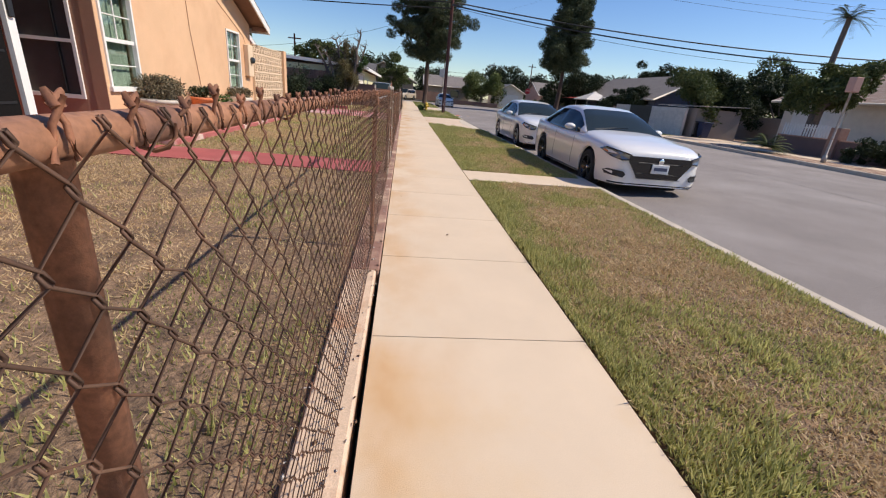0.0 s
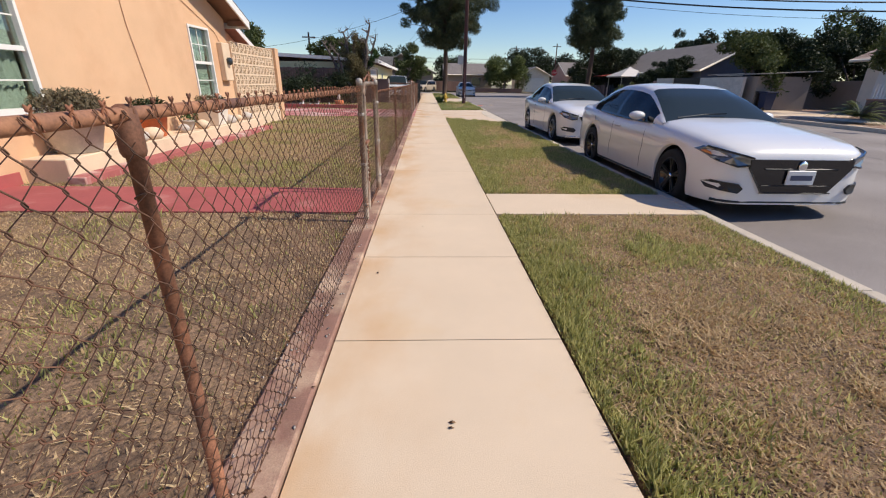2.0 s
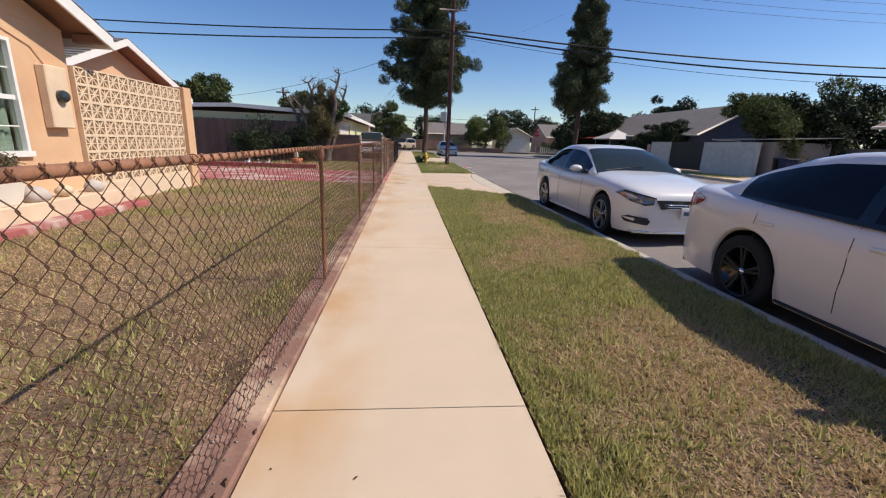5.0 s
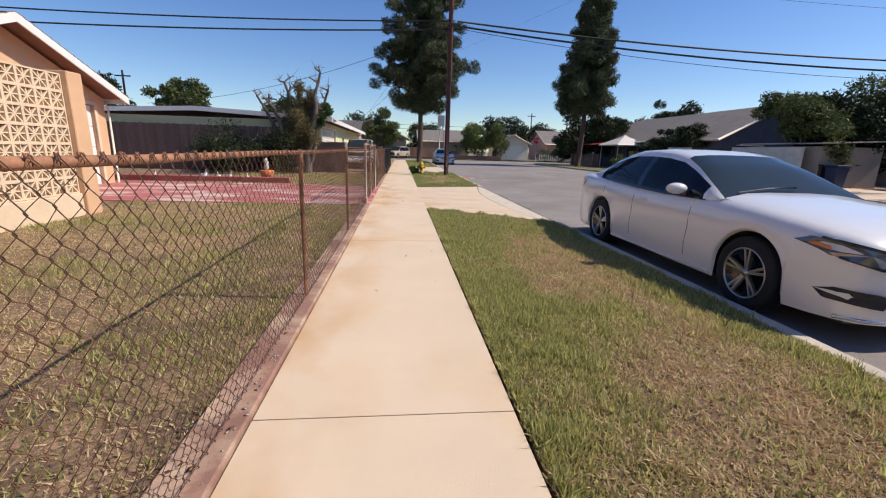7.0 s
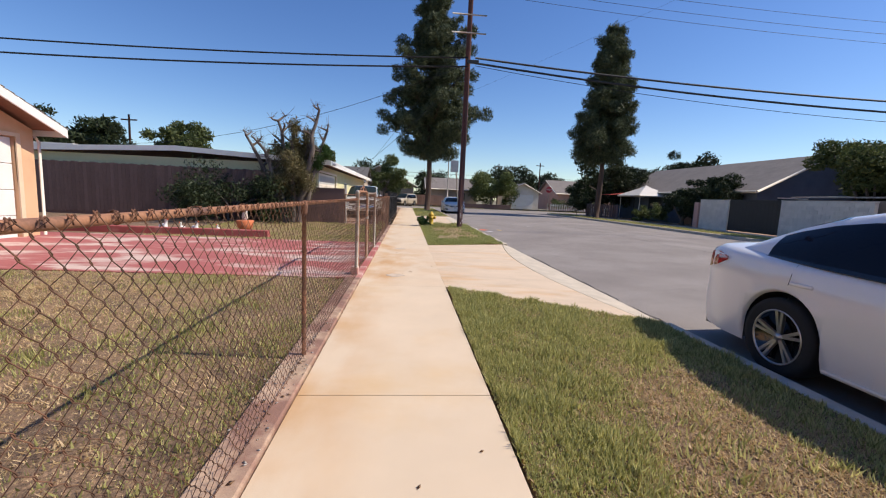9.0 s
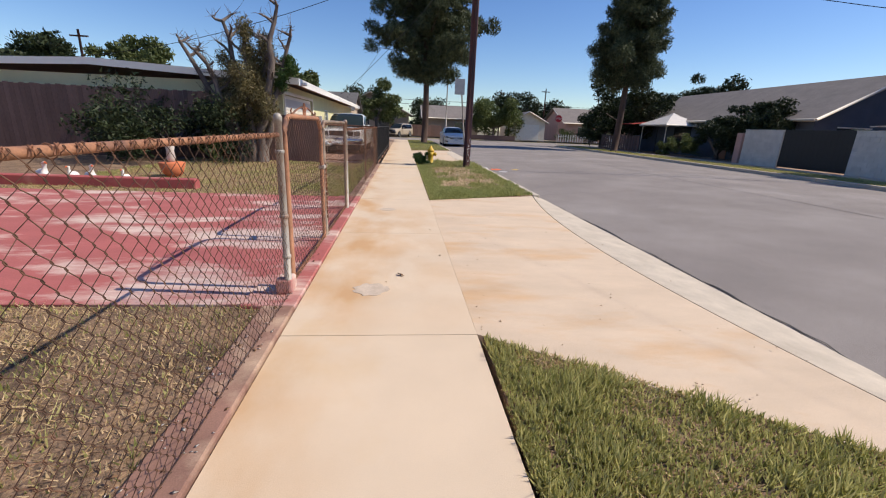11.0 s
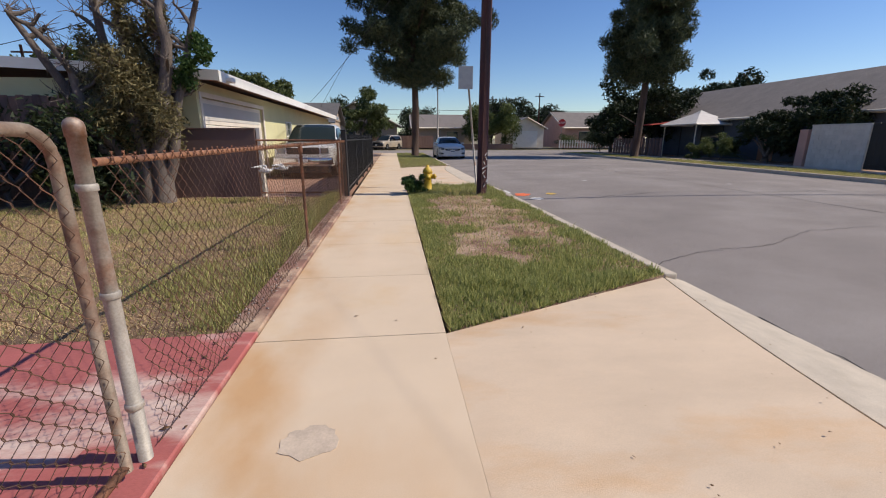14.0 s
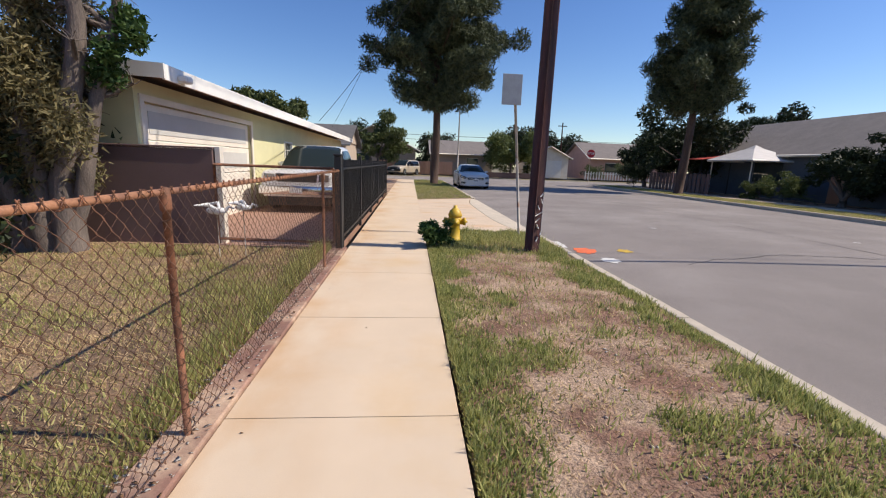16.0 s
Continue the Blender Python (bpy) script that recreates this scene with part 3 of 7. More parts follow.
def wheel(parent, x, y, R, side, style):
    """Tyre, barrel and a spoked alloy rim."""
    w = 0.11
    e = new("wheel")
    e.parent = parent
    e.location = (x, y, R)

    def spin(prof, sides=36):
        v, f = [], []
        for r, q in prof:
            for k in range(sides):
                a = 2 * math.pi * k / sides
                v.append((side * q, r * math.cos(a), r * math.sin(a)))
        for i in range(len(prof) - 1):
            for k in range(sides):
                k2 = (k + 1) % sides
                f.append((i * sides + k, i * sides + k2, (i + 1) * sides + k2, (i + 1) * sides + k))
        return v, f

    R2 = R * 0.70
    v, f = spin([(R2, -w), (R * 0.93, -w), (R, -w * 0.75), (R, w * 0.75), (R * 0.965, w * 0.97), (R * 0.85, w * 1.02), (R2, w * 0.93)])
    obj("tyre", v, f, M["rubber"], e, smooth=True)
    v, f = spin([(R2, w * 0.93), (R2 * 0.96, w * 0.9), (R2 * 0.93, w * 0.35), (0.0, w * 0.3)])
    obj("rim_barrel", v, f, M["gloss"], e, smooth=True)
    v, f = spin([(R2 * 1.0, w * 0.95), (R2 * 0.985, w * 1.0), (R2 * 0.95, w * 0.99), (R2 * 0.93, w * 0.9)])
    obj("rim_lip", v, f, M["alloy"] if style == "bright" else M["plastic_and_room_black"], e, smooth=True)
    for k in range(5):
        bm = bmesh.new()
        for off in (-0.13, 0.13):
            for d in (0,):
                a = 2 * math.pi * k / 5 + 0.3
                r0, r1 = 0.03, R2 * 0.97
                c0, c1 = a + off * 0.9, a + off
                hw = 0.012
                pts = []
                for (r, c, q) in ((r0, c0, w * 0.75), (r1, c1, w * 0.93)):
                    t = Vector((0, -math.sin(c), math.cos(c)))
                    p = Vector((side * q, r * math.cos(c), r * math.sin(c)))
                    pts += [p - t * hw, p + t * hw, p + t * hw - Vector((side * 0.03, 0, 0)), p - t * hw - Vector((side * 0.03, 0, 0))]
                vs = [bm.verts.new(p) for p in pts]
                for q in ((0, 1, 5, 4), (1, 2, 6, 5), (2, 3, 7, 6), (3, 0, 4, 7), (4, 5, 6, 7)):
                    bm.faces.new([vs[i] for i in q])
        bmesh.ops.recalc_face_normals(bm, faces=bm.faces)
        part("spoke", bm, M["alloy"] if style != "dark" else M["plastic_and_room_black"], e)
    v, f = spin([(0.035, w * 0.7), (0.035, w * 0.82), (0.0, w * 0.85)], 16)
    obj("hub_cap", v, f, M["alloy"] if style != "dark" else M["chrome"], e, smooth=True)
    return e


def vehicle(name, label, at, rz, P, paint, style="bright", face="sedan"):
    car = thing(name, label, "car", at, rz)
    L = P["L"]
    fn = {k: (np.array([p[0] for p in P[k]]), np.array([p[1] for p in P[k]])) for k in ("top", "belt", "wide", "roof", "edge", "base")}

    def q(k, y):
        return float(np.interp(y, *fn[k]))

    ys = set(np.linspace(-L / 2, L / 2, 50).round(4)) | {-L / 2 + 0.02, -L / 2 + 0.05, -L / 2 + 0.1, L / 2 - 0.02, L / 2 - 0.05}
    for yw in P["wb"]:
        ys |= set((yw + P["arch"] * np.cos(np.linspace(0, math.pi, 19))).round(4))
    ys = sorted(ys)

    def section(y):
        w, bt, tp = q("wide", y), q("belt", y), q("top", y)
        zb = P["sill"] + 0.03 * max(0.0, abs(y) - L / 2 + 0.5)
        for yw in P["wb"]:
            d = P["arch"] ** 2 - (y - yw) ** 2
            if d > 0:
                zb = max(zb, P["R"] + math.sqrt(d))
        h = bt - P["sill"]
        s = [(w * 0.955, zb), (w * 0.985, max(zb + 0.012, P["sill"] + h * 0.14)), (w * 1.0, max(zb + 0.03, P["sill"] + h * 0.38)),
             (w * 0.985, max(zb + 0.05, P["sill"] + h * 0.60)), (w * 0.992, max(zb + 0.065, P["sill"] + h * 0.74)), (w * 0.972, max(zb + 0.08, bt - 0.05)),
             (w * 0.935, bt), (w * 0.84, bt + (tp - bt) * 0.55), (w * 0.55, bt + (tp - bt) * 0.9), (w * 0.25, tp), (0, tp)]
        return s

    v, f, n = [], [], 0
    for y in ys:
        s = section(y)
        n = len(s) * 2 - 1
        v += [(-x, y, z) for x, z in s] + [(x, y, z) for x, z in s[-2::-1]]
    for i in range(len(ys) - 1):
        for k in range(n - 1):
            f.append((i * n + k, i * n + k + 1, (i + 1) * n + k + 1, (i + 1) * n + k))
    f.append(tuple(range(n))[::-1])
    f.append(tuple(range((len(ys) - 1) * n, len(ys) * n)))
    obj("body", v, f, paint, car, smooth=True)
    # dark underside, wheel wells
    box("underbody", -0.74, 0.74, -L / 2 + 0.12, L / 2 - 0.12, 0.17, 0.52, M["plastic_and_room_black"], car)
    # cabin as one surface split into glass and painted parts
    g0, g1 = fn["roof"][0][0], fn["roof"][0][-1]
    gy = sorted(set(np.linspace(g0, g1, 40).round(4)) | {P["glass"][0], P["glass"][1], P["pillar"] - 0.05, P["pillar"] + 0.05, P["shield"], P["rear"]})

    def csec(y):
        b, e, r = q("base", y), q("edge", y), q("roof", y)
        z0 = q("belt", y) + 0.012
        r = max(r, z0 + 0.004)
        ze = z0 + (r - z0) * 0.90
        pts = [(b, z0), (b + (e - b) * 0.06, z0 + (ze - z0) * 0.07)]
        for u in (0.35, 0.65, 0.88):
            bow = 0.03 * math.sin(u * math.pi)
            pts.append((b + (e - b) * u + bow, z0 + (ze - z0) * u))
        pts += [(e, ze), (e * 0.9, z0 + (r - z0) * 0.962), (e * 0.6, z0 + (r - z0) * 0.99), (e * 0.25, r), (0, r)]
        return pts

    sec = [csec(y) for y in gy]
    m = len(sec[0])
    groups = {}
    for sx in (-1, 1):
        for i in range(len(gy) - 1):
            yc = (gy[i] + gy[i + 1]) / 2
            for k in range(m - 1):
                if k <= 3:
                    inglass = P["glass"][0] < yc < P["glass"][1] and 1 <= k <= 3 and q("roof", yc) - q("belt", yc) > 0.13
                    if inglass and abs(yc - P["pillar"]) > 0.05:
                        key = ("window_" + ("front" if yc < P["pillar"] else "rear"), sx)
                    elif inglass or (k == 0 and P["glass"][0] < yc < P["glass"][1]):
                        key = ("pillar", sx)
                    else:
                        key = ("cabin", 0)
                elif k >= 5 and yc < P["shield"]:
                    key = ("windscreen", 0)
                elif k >= 5 and yc > P["rear"]:
                    key = ("rear_window", 0)
                else:
                    key = ("cabin", 0)
                a, b = sec[i], sec[i + 1]
                quad = [(sx * a[k][0], gy[i], a[k][1]), (sx * a[k + 1][0], gy[i], a[k + 1][1]), (sx * b[k + 1][0], gy[i + 1], b[k + 1][1]), (sx * b[k][0], gy[i + 1], b[k][1])]
                groups.setdefault(key, []).append(quad if sx < 0 else quad[::-1])
    for key, quads in groups.items():
        bm = bmesh.new()
        for qd in quads:
            bm.faces.new([bm.verts.new(p) for p in qd])
        bmesh.ops.remove_doubles(bm, verts=bm.verts, dist=0.0005)
        nm = {"window_front": "side_window", "window_rear": "side_window"}.get(key[0], key[0])
        mt = {"cabin": paint, "pillar": M["gloss"], "windscreen": M["windscreen"]}.get(nm, M["carglass"])
        part(nm, bm, mt, car, "dark tinted side glass" if nm == "side_window" else "", smooth=True)
    # window line trim
    for sx in (-1, 1):
        pts = [(sx * (q("base", y) + 0.006), y, q("belt", y) + 0.014) for y in np.linspace(P["glass"][0] - 0.05, P["glass"][1], 14)]
        tube("window_trim", pts, 0.007, M["gloss"], car, sides=5)
        # mirror
        mx, my, mz = sx * (q("base", -0.55) + 0.11), P["glass"][0] + 0.27, q("belt", -0.6) + 0.10
        bm = bmesh.new()
        bmesh.ops.create_uvsphere(bm, u_segments=14, v_segments=9, radius=1, matrix=Matrix.LocRotScale((mx, my, mz), Euler((0, 0, sx * 0.15)), (0.115, 0.068, 0.062)))
        mir = part("mirror", bm, paint, car, smooth=True)
        box("mirror_arm", mx - sx * 0.15 - 0.04, mx - sx * 0.15 + 0.10 * (1 if sx > 0 else 1), my - 0.02, my + 0.05, mz - 0.075, mz - 0.045, M["gloss"], mir)
        # door handles and seams
        for yh in (P["doors"][1] - 0.22, P["doors"][2] - 0.1):
            w = q("wide", yh) * 0.985
            part("door_handle", box_bm(sx * w - 0.012, sx * w + 0.014, yh - 0.10, yh + 0.10, 0.795, 0.825, 0.01, 2), paint, car, smooth=True)
        for yd in P["doors"]:
            pts = []
            for z in np.linspace(0.30, q("belt", yd), 9):
                s = section(yd)
                xx = float(np.interp(z, [p[1] for p in s[:7]], [p[0] for p in s[:7]]))
                pts.append((sx * (xx + 0.0005), yd + (0.06 if yd > 1 else 0) * (1 - (z - 0.3) / 0.6), z))
            tube("door_seam", pts, 0.0035, M["plastic_and_room_black"], car, sides=4)
        tube("sill_trim", [(sx * 0.905, y, P["sill"] + 0.03) for y in np.linspace(P["wb"][0] + 0.42, P["wb"][1] - 0.42, 4)], 0.014, M["plastic_and_room_black"] if face == "sedan" else paint, car, sides=6)
        for yw in P["wb"]:
            wheel(car, sx * P["track"], yw, P["R"], sx, style)

    def panel(name, y_of, outline, material, parent, depth=0.02, label="", lift_=0.006):
        """A panel that hugs the nose or tail: outline of (x, z) laid on the body's end."""
        bm = bmesh.new()
        xs = [p[0] for p in outline]
        c = (sum(xs) / len(xs), sum(p[1] for p in outline) / len(outline))
        fr = [bm.verts.new((x, y_of(x, z) - lift_, z)) for x, z in outline]
        bk = [bm.verts.new((x, y_of(x, z) + depth, z)) for x, z in outline]
        ce = bm.verts.new((c[0], y_of(*c) - lift_, c[1]))
        k = len(outline)
        for i in range(k):
            bm.faces.new((fr[i], fr[(i + 1) % k], ce))
            bm.faces.new((fr[i], bk[i], bk[(i + 1) % k], fr[(i + 1) % k]))
        bmesh.ops.recalc_face_normals(bm, faces=bm.faces)
        return part(name, bm, material, parent, label)

    wy, ww = fn["wide"]

    def nose(x, z):
        half = L / 2
        yy = float(np.interp(abs(x), ww[:5] * 0.99, wy[:5]))
        return yy + max(0.0, (z - q("belt", -half + 0.03)) * 0.6)

    def tail(x, z):
        return float(np.interp(-abs(x), -ww[::-1][:4], wy[::-1][:4]))

    def dense(pts, k=4):
        out = []
        for a, b in zip(pts, pts[1:] + pts[:1]):
            out += [(a[0] + (b[0] - a[0]) * i / k, a[1] + (b[1] - a[1]) * i / k) for i in range(k)]
        return out

    if face == "sedan" or face == "sedan_older":
        old = face == "sedan_older"
        gr = [(-0.57, 0.70), (0.57, 0.70), (0.56, 0.60), (0.44, 0.44), (0.36, 0.33), (-0.36, 0.33), (-0.44, 0.44), (-0.56, 0.60)] if not old else [(-0.52, 0.69), (0.52, 0.69), (0.44, 0.56), (-0.44, 0.56)]
        g = panel("grille", nose, dense(gr), M["gloss"], car, 0.1, lift_=0.03)
        for i in range(3):
            z = (0.60, 0.42, 0.34)[i] if not old else (0.63, 0.60, 0.57)[i]
            tube("grille_bar", [(x, nose(x, 0.5) - 0.036, z) for x in np.linspace(-0.40, 0.40, 9)], 0.006 if i else 0.009, M["chrome"] if old else M["plastic_and_room_black"], g, sides=5)
        # plain badge shape
        lathe("badge", [(0.055, 0), (0.055, 0.012), (0.045, 0.016), (0.0, 0.014)], M["chrome"], car).matrix_local = pose(0, -L / 2 - 0.034, 0.635, 90, 0, 0) @ Matrix.Diagonal((0.85, 1, 1, 1))
        for sx in (-1, 1):
            hl = [(sx * 0.55, 0.705), (sx * 0.66, 0.735), (sx * 0.78, 0.765), (sx * 0.862, 0.79), (sx * 0.89, 0.745), (sx * 0.84, 0.67), (sx * 0.68, 0.615), (sx * 0.56, 0.63)]
            h = panel("headlight", nose, dense(hl, 3), M["lamp"], car, 0.06, lift_=0.02, label="clear faceted headlamp")
            tube("lamp_brow", [(sx * x, nose(x, z) - 0.028, z) for x, z in ((0.54, 0.71), (0.66, 0.74), (0.78, 0.77), (0.862, 0.795))], 0.012, M["gloss"], h, sides=6)
            tube("lamp_lower", [(sx * x, nose(x, z) - 0.026, z) for x, z in ((0.57, 0.632), (0.68, 0.617), (0.83, 0.67))], 0.012, M["gloss"], h, sides=6)
            panel("turn_signal", nose, [(sx * 0.85, 0.71), (sx * 0.882, 0.735), (sx * 0.868, 0.755), (sx * 0.852, 0.74)], M["amber"], h, 0.02, lift_=0.026)
            fg = [(sx * 0.58, 0.38), (sx * 0.63, 0.43), (sx * 0.82, 0.445), (sx * 0.868, 0.41), (sx * 0.84, 0.35), (sx * 0.62, 0.325)]
            panel("fog_inlet", nose, dense(fg, 3), M["plastic_and_room_black"], car, 0.05, lift_=0.035)
            tl = [(sx * 0.42, 0.90), (sx * 0.62, 0.93), (sx * 0.74, 0.93), (sx * 0.80, 0.90), (sx * 0.76, 0.80), (sx * 0.62, 0.78), (sx * 0.46, 0.82)]
            panel("tail_light", tail, dense(tl, 3), M["redlamp"], car, -0.08, lift_=-0.016)
            # wrap-round end of the tail lamp on the flank
            bm = bmesh.new()
            for yy, z0, z1 in ((1.98, 0.90, 0.93), (2.15, 0.83, 0.965), (2.32, 0.79, 0.95), (2.41, 0.80, 0.90)):
                for z in (z0, (z0 + z1) / 2, z1):
                    s = section(yy)
                    xx = float(np.interp(z, [p[1] for p in s[:7]], [p[0] for p in s[:7]]))
                    bm.verts.new((sx * (xx + 0.006), yy, z))
            bm.verts.ensure_lookup_table()
            for i in range(3):
                for k in range(2):
                    bm.faces.new([bm.verts[j] for j in (i * 3 + k, i * 3 + k + 1, i * 3 + k + 4, i * 3 + k + 3)])
            part("tail_light_wrap", bm, M["redlamp"], car)
        tube("lower_lip", [(x, nose(abs(x), 0.2) + 0.01, 0.225) for x in np.linspace(-0.80, 0.80, 15)], 0.016, M["plastic_and_room_black"] if not old else M["chrome"], car, sides=6)
        pl = part("number_plate", box_bm(-0.155, 0.155, -L / 2 - 0.062, -L / 2 - 0.04, 0.435, 0.59, 0.006), M["plate"], car)
        box("plate_bar", -0.12, 0.12, -L / 2 - 0.066, -L / 2 - 0.0635, 0.485, 0.54, M["ink"], pl)
        tube("wiper", [(-0.62, -0.99, 1.015), (-0.2, -0.93, 1.06), (0.1, -0.91, 1.07)], 0.008, M["plastic_and_room_black"], car, sides=5)
        tube("hood_seam", [(-0.80, -0.98, 0.965), (-0.78, -1.5, 0.905), (-0.72, -2.05, 0.835), (-0.55, -2.3, 0.80)], 0.0018, M["plastic_and_room_black"], car, sides=4)
    else:
        fr = -L / 2
        hz = q("belt", fr + 0.05)
        panel("grille", lambda x, z: fr, dense([(-0.5, hz - 0.02), (0.5, hz - 0.02), (0.48, hz - 0.22), (-0.48, hz - 0.22)]), M["plastic_and_room_black"], car, 0.05, lift_=0.012)
        for sx in (-1, 1):
            panel("headlight", nose, dense([(sx * 0.54, hz - 0.03), (sx * 0.78, hz - 0.03), (sx * 0.78, hz - 0.2), (sx * 0.54, hz - 0.2)], 2), M["lamp"], car, 0.05, lift_=0.014)
        part("bumper", box_bm(-0.9, 0.9, fr - 0.10, fr + 0.06, 0.45, 0.66, 0.03, 2), M["chrome"] if face == "truck" else M["plastic_and_room_black"], car, smooth=True)
        box("number_plate", -0.15, 0.15, fr - 0.115, fr - 0.105, 0.49, 0.62, M["plate"], car)
        if face == "truck":
            box("bed_floor", -0.8, 0.8, 1.35, 2.6, 1.165, 1.19, M["plastic_and_room_black"], car)
    return car


vehicle("car", "white sedan with black grille and dark wheels at the kerb", (4.50, 7.36, -0.125), -0.7, SEDAN, M["paint"], "dark", "sedan")
vehicle("car", "older white sedan with bright spoked alloy wheels at the kerb", (4.64, 13.36, -0.125), 0.0, SEDAN, M["paint"], "bright", "sedan_older")
vehicle("car", "silver sedan parked at the kerb near the corner", (4.75, 50.0, -0.12), 0, SEDAN, M["silver"], "bright", "sedan_older")
vehicle("pickup_truck", "white pickup truck on a brick driveway behind a fence", (-1.92, 36.2, -0.005), 0, PICKUP, M["paint"], "bright", "truck")
vehicle("car", "pale tan wagon standing beyond the junction", (0.2, 72.0, -0.12), -30, WAGON, M["tan"], "bright", "wagon")


# ---- chain-link fences and gates ----
def chain_mesh(name, p0, p1, z0, z1, parent, pitch=0.036, r=0.00155, vert=0.037, label=""):
    """Zigzag wires between two points of the plan, each hooked round its neighbour at the bends."""
    p0, p1 = np.array(p0, float), np.array(p1, float)
    ln = np.linalg.norm(p1 - p0)
    d = (p1 - p0) / ln
    nrm = np.array([-d[1], d[0]])
    nw = int(ln / pitch / 2) * 2
    rows = int((z1 - z0) / vert)
    V, T, base = [], [], 0
    step = (z1 - z0) / rows
    sag = np.random.normal(0, 0.0035, (nw + 2, rows + 1))
    slip = np.random.normal(0, 0.003, (nw + 2, rows + 1))
    for i in range(nw):
        k = np.arange(rows + 1)
        far = (k + i) % 2 == 1
        node = np.where(far, i + 1, i)
        u = node * ln / nw + sag[node, k] * 0.7 + np.where(far, 0.0022, -0.0022)
        z = z0 + k * step + slip[node, k]
        # each bend is a short upright hook that passes from the back of the sheet to its front
        u2, z2, off = np.repeat(u, 2), np.repeat(z, 2), np.tile([-0.0021, 0.0021], rows + 1)
        z2 = z2 + np.tile([-0.0033, 0.0033], rows + 1)
        u2 = np.clip(u2, 0, ln)
        c = np.stack([p0[0] + d[0] * u2 + nrm[0] * off, p0[1] + d[1] * u2 + nrm[1] * off, z2], 1)
        m = len(c)
        ring_ = []
        for q in range(4):
            a = 2 * math.pi * q / 4 + 0.4
            ring_.append(c + np.array([nrm[0] * math.cos(a) + d[0] * math.sin(a) * 0.8, nrm[1] * math.cos(a) + d[1] * math.sin(a) * 0.8, math.sin(a) * 0.6]) * r)
        V.append(np.stack(ring_, 1).reshape(-1, 3))
        j = np.arange(m - 1)[:, None] * 4 + base
        for q in range(4):
            q2 = (q + 1) % 4
            T.append(np.concatenate([j + q, j + q2, j + 4 + q2], 1))
            T.append(np.concatenate([j + q, j + 4 + q2, j + 4 + q], 1))
        base += m * 4
    return np_mesh(name, np.concatenate(V), np.concatenate(T), M["wire"], parent, label)


FX = -0.163


def post_part(parent, y, h, r, material, cap=True, x=FX, lean=0.0):
    p = tube("post", [(x, y, -0.02), (x + lean, y, h)], r, material, parent, sides=12)
    if cap:
        lathe("post_cap", [(r * 1.12, 0), (r * 1.14, 0.035), (r * 0.98, 0.05), (r * 0.5, 0.06), (0.002, 0.062)], M["galv"], p, at=(x + lean, y, h - 0.03), sides=12)
    return p


def fence_run(label, y0, y1, line_posts, end_posts, h=1.222, stub=0.030):
    e = thing("chain_link_fence", label, "fence")
    tube("top_rail", [(FX + random.uniform(-0.004, 0.004), y, h + random.uniform(-0.004, 0.004)) for y in np.linspace(y0, y1, max(3, int((y1 - y0) / 1.2)))], 0.0145, M["railrust"], e, sides=12)
    for y in line_posts:
        post_part(e, y, h - 0.015, 0.0165, M["rust"], False)
        # wire rings that bind the mesh to the post
        for z in np.arange(0.16, h - 0.08, 0.111):
            zz = z + random.uniform(-0.012, 0.012)
            tube("tie", [(FX + 0.0195 * math.cos(a), y + 0.0195 * math.sin(a), zz + 0.010 * math.cos(a + 0.6)) for a in np.linspace(0, 6.0, 10)], 0.0019, M["wire"], e, sides=4)
        lathe("loop_cap", [(0.020, -0.05), (0.024, -0.04), (0.0245, 0.0), (0.021, 0.045), (0.010, 0.052)], M["rust"], e, at=(FX, y, h - 0.03), sides=10)
    for y in end_posts:
        post_part(e, y, 1.285, 0.026, M["oldgalv" if y < 10 else "galv"])
    chain_mesh("wire_mesh", (FX + 0.018, y0 + 0.03), (FX + 0.018, y1 - 0.03), 0.035, h + 0.012, e)
    # wire ends above the rail: each pair is twisted round itself and bent over into a blunt knob
    runs = []
    n = int((y1 - y0 - 0.06) / 0.072)
    for k in range(n):
        y = y0 + 0.03 + 0.072 * (k + 0.5)
        a, top = random.uniform(-0.005, 0.005), h + stub * random.uniform(0.75, 1.15)
        for s_ in (-1, 1):
            tw = [(FX + 0.018 + 0.003 * s_ * math.cos(w * 3.1), y + a * w + 0.0032 * s_ * math.sin(w * 3.1 + 0.8), h + 0.006 + (top - h - 0.006) * w) for w in (0.0, 0.33, 0.66, 1.0)]
            tw.insert(0, (FX + 0.018, y + s_ * 0.009, h - 0.008))
            runs.append((tw, 0.0021))
            runs.append(([(FX + 0.018 - 0.002 * s_, y + a - 0.003, top - 0.006), (FX + 0.018 + 0.002 * s_, y + a + 0.003 * s_, top + 0.002), (FX + 0.018, y + a + 0.004, top - 0.006)], 0.0026))
    tagged(tubes("wire_knuckle", runs, M["rust"], e, sides=5), kind="stuff")
    # wire ties round the rail
    for y in np.arange(y0 + 0.2, y1, 0.42):
        tube("tie", [(FX + 0.002 + 0.0185 * math.cos(a), y + 0.012 * a / 6.28, h + 0.0185 * math.sin(a)) for a in np.linspace(0.4, 6.6, 11)], 0.0022, M["rust"], e, sides=4)
    tube("tension_wire", [(FX + 0.02, y, 0.05 + random.uniform(-0.012, 0.012)) for y in np.linspace(y0, y1, max(3, int((y1 - y0) / 0.8)))], 0.0025, M["wire"], e, sides=4)
    return e


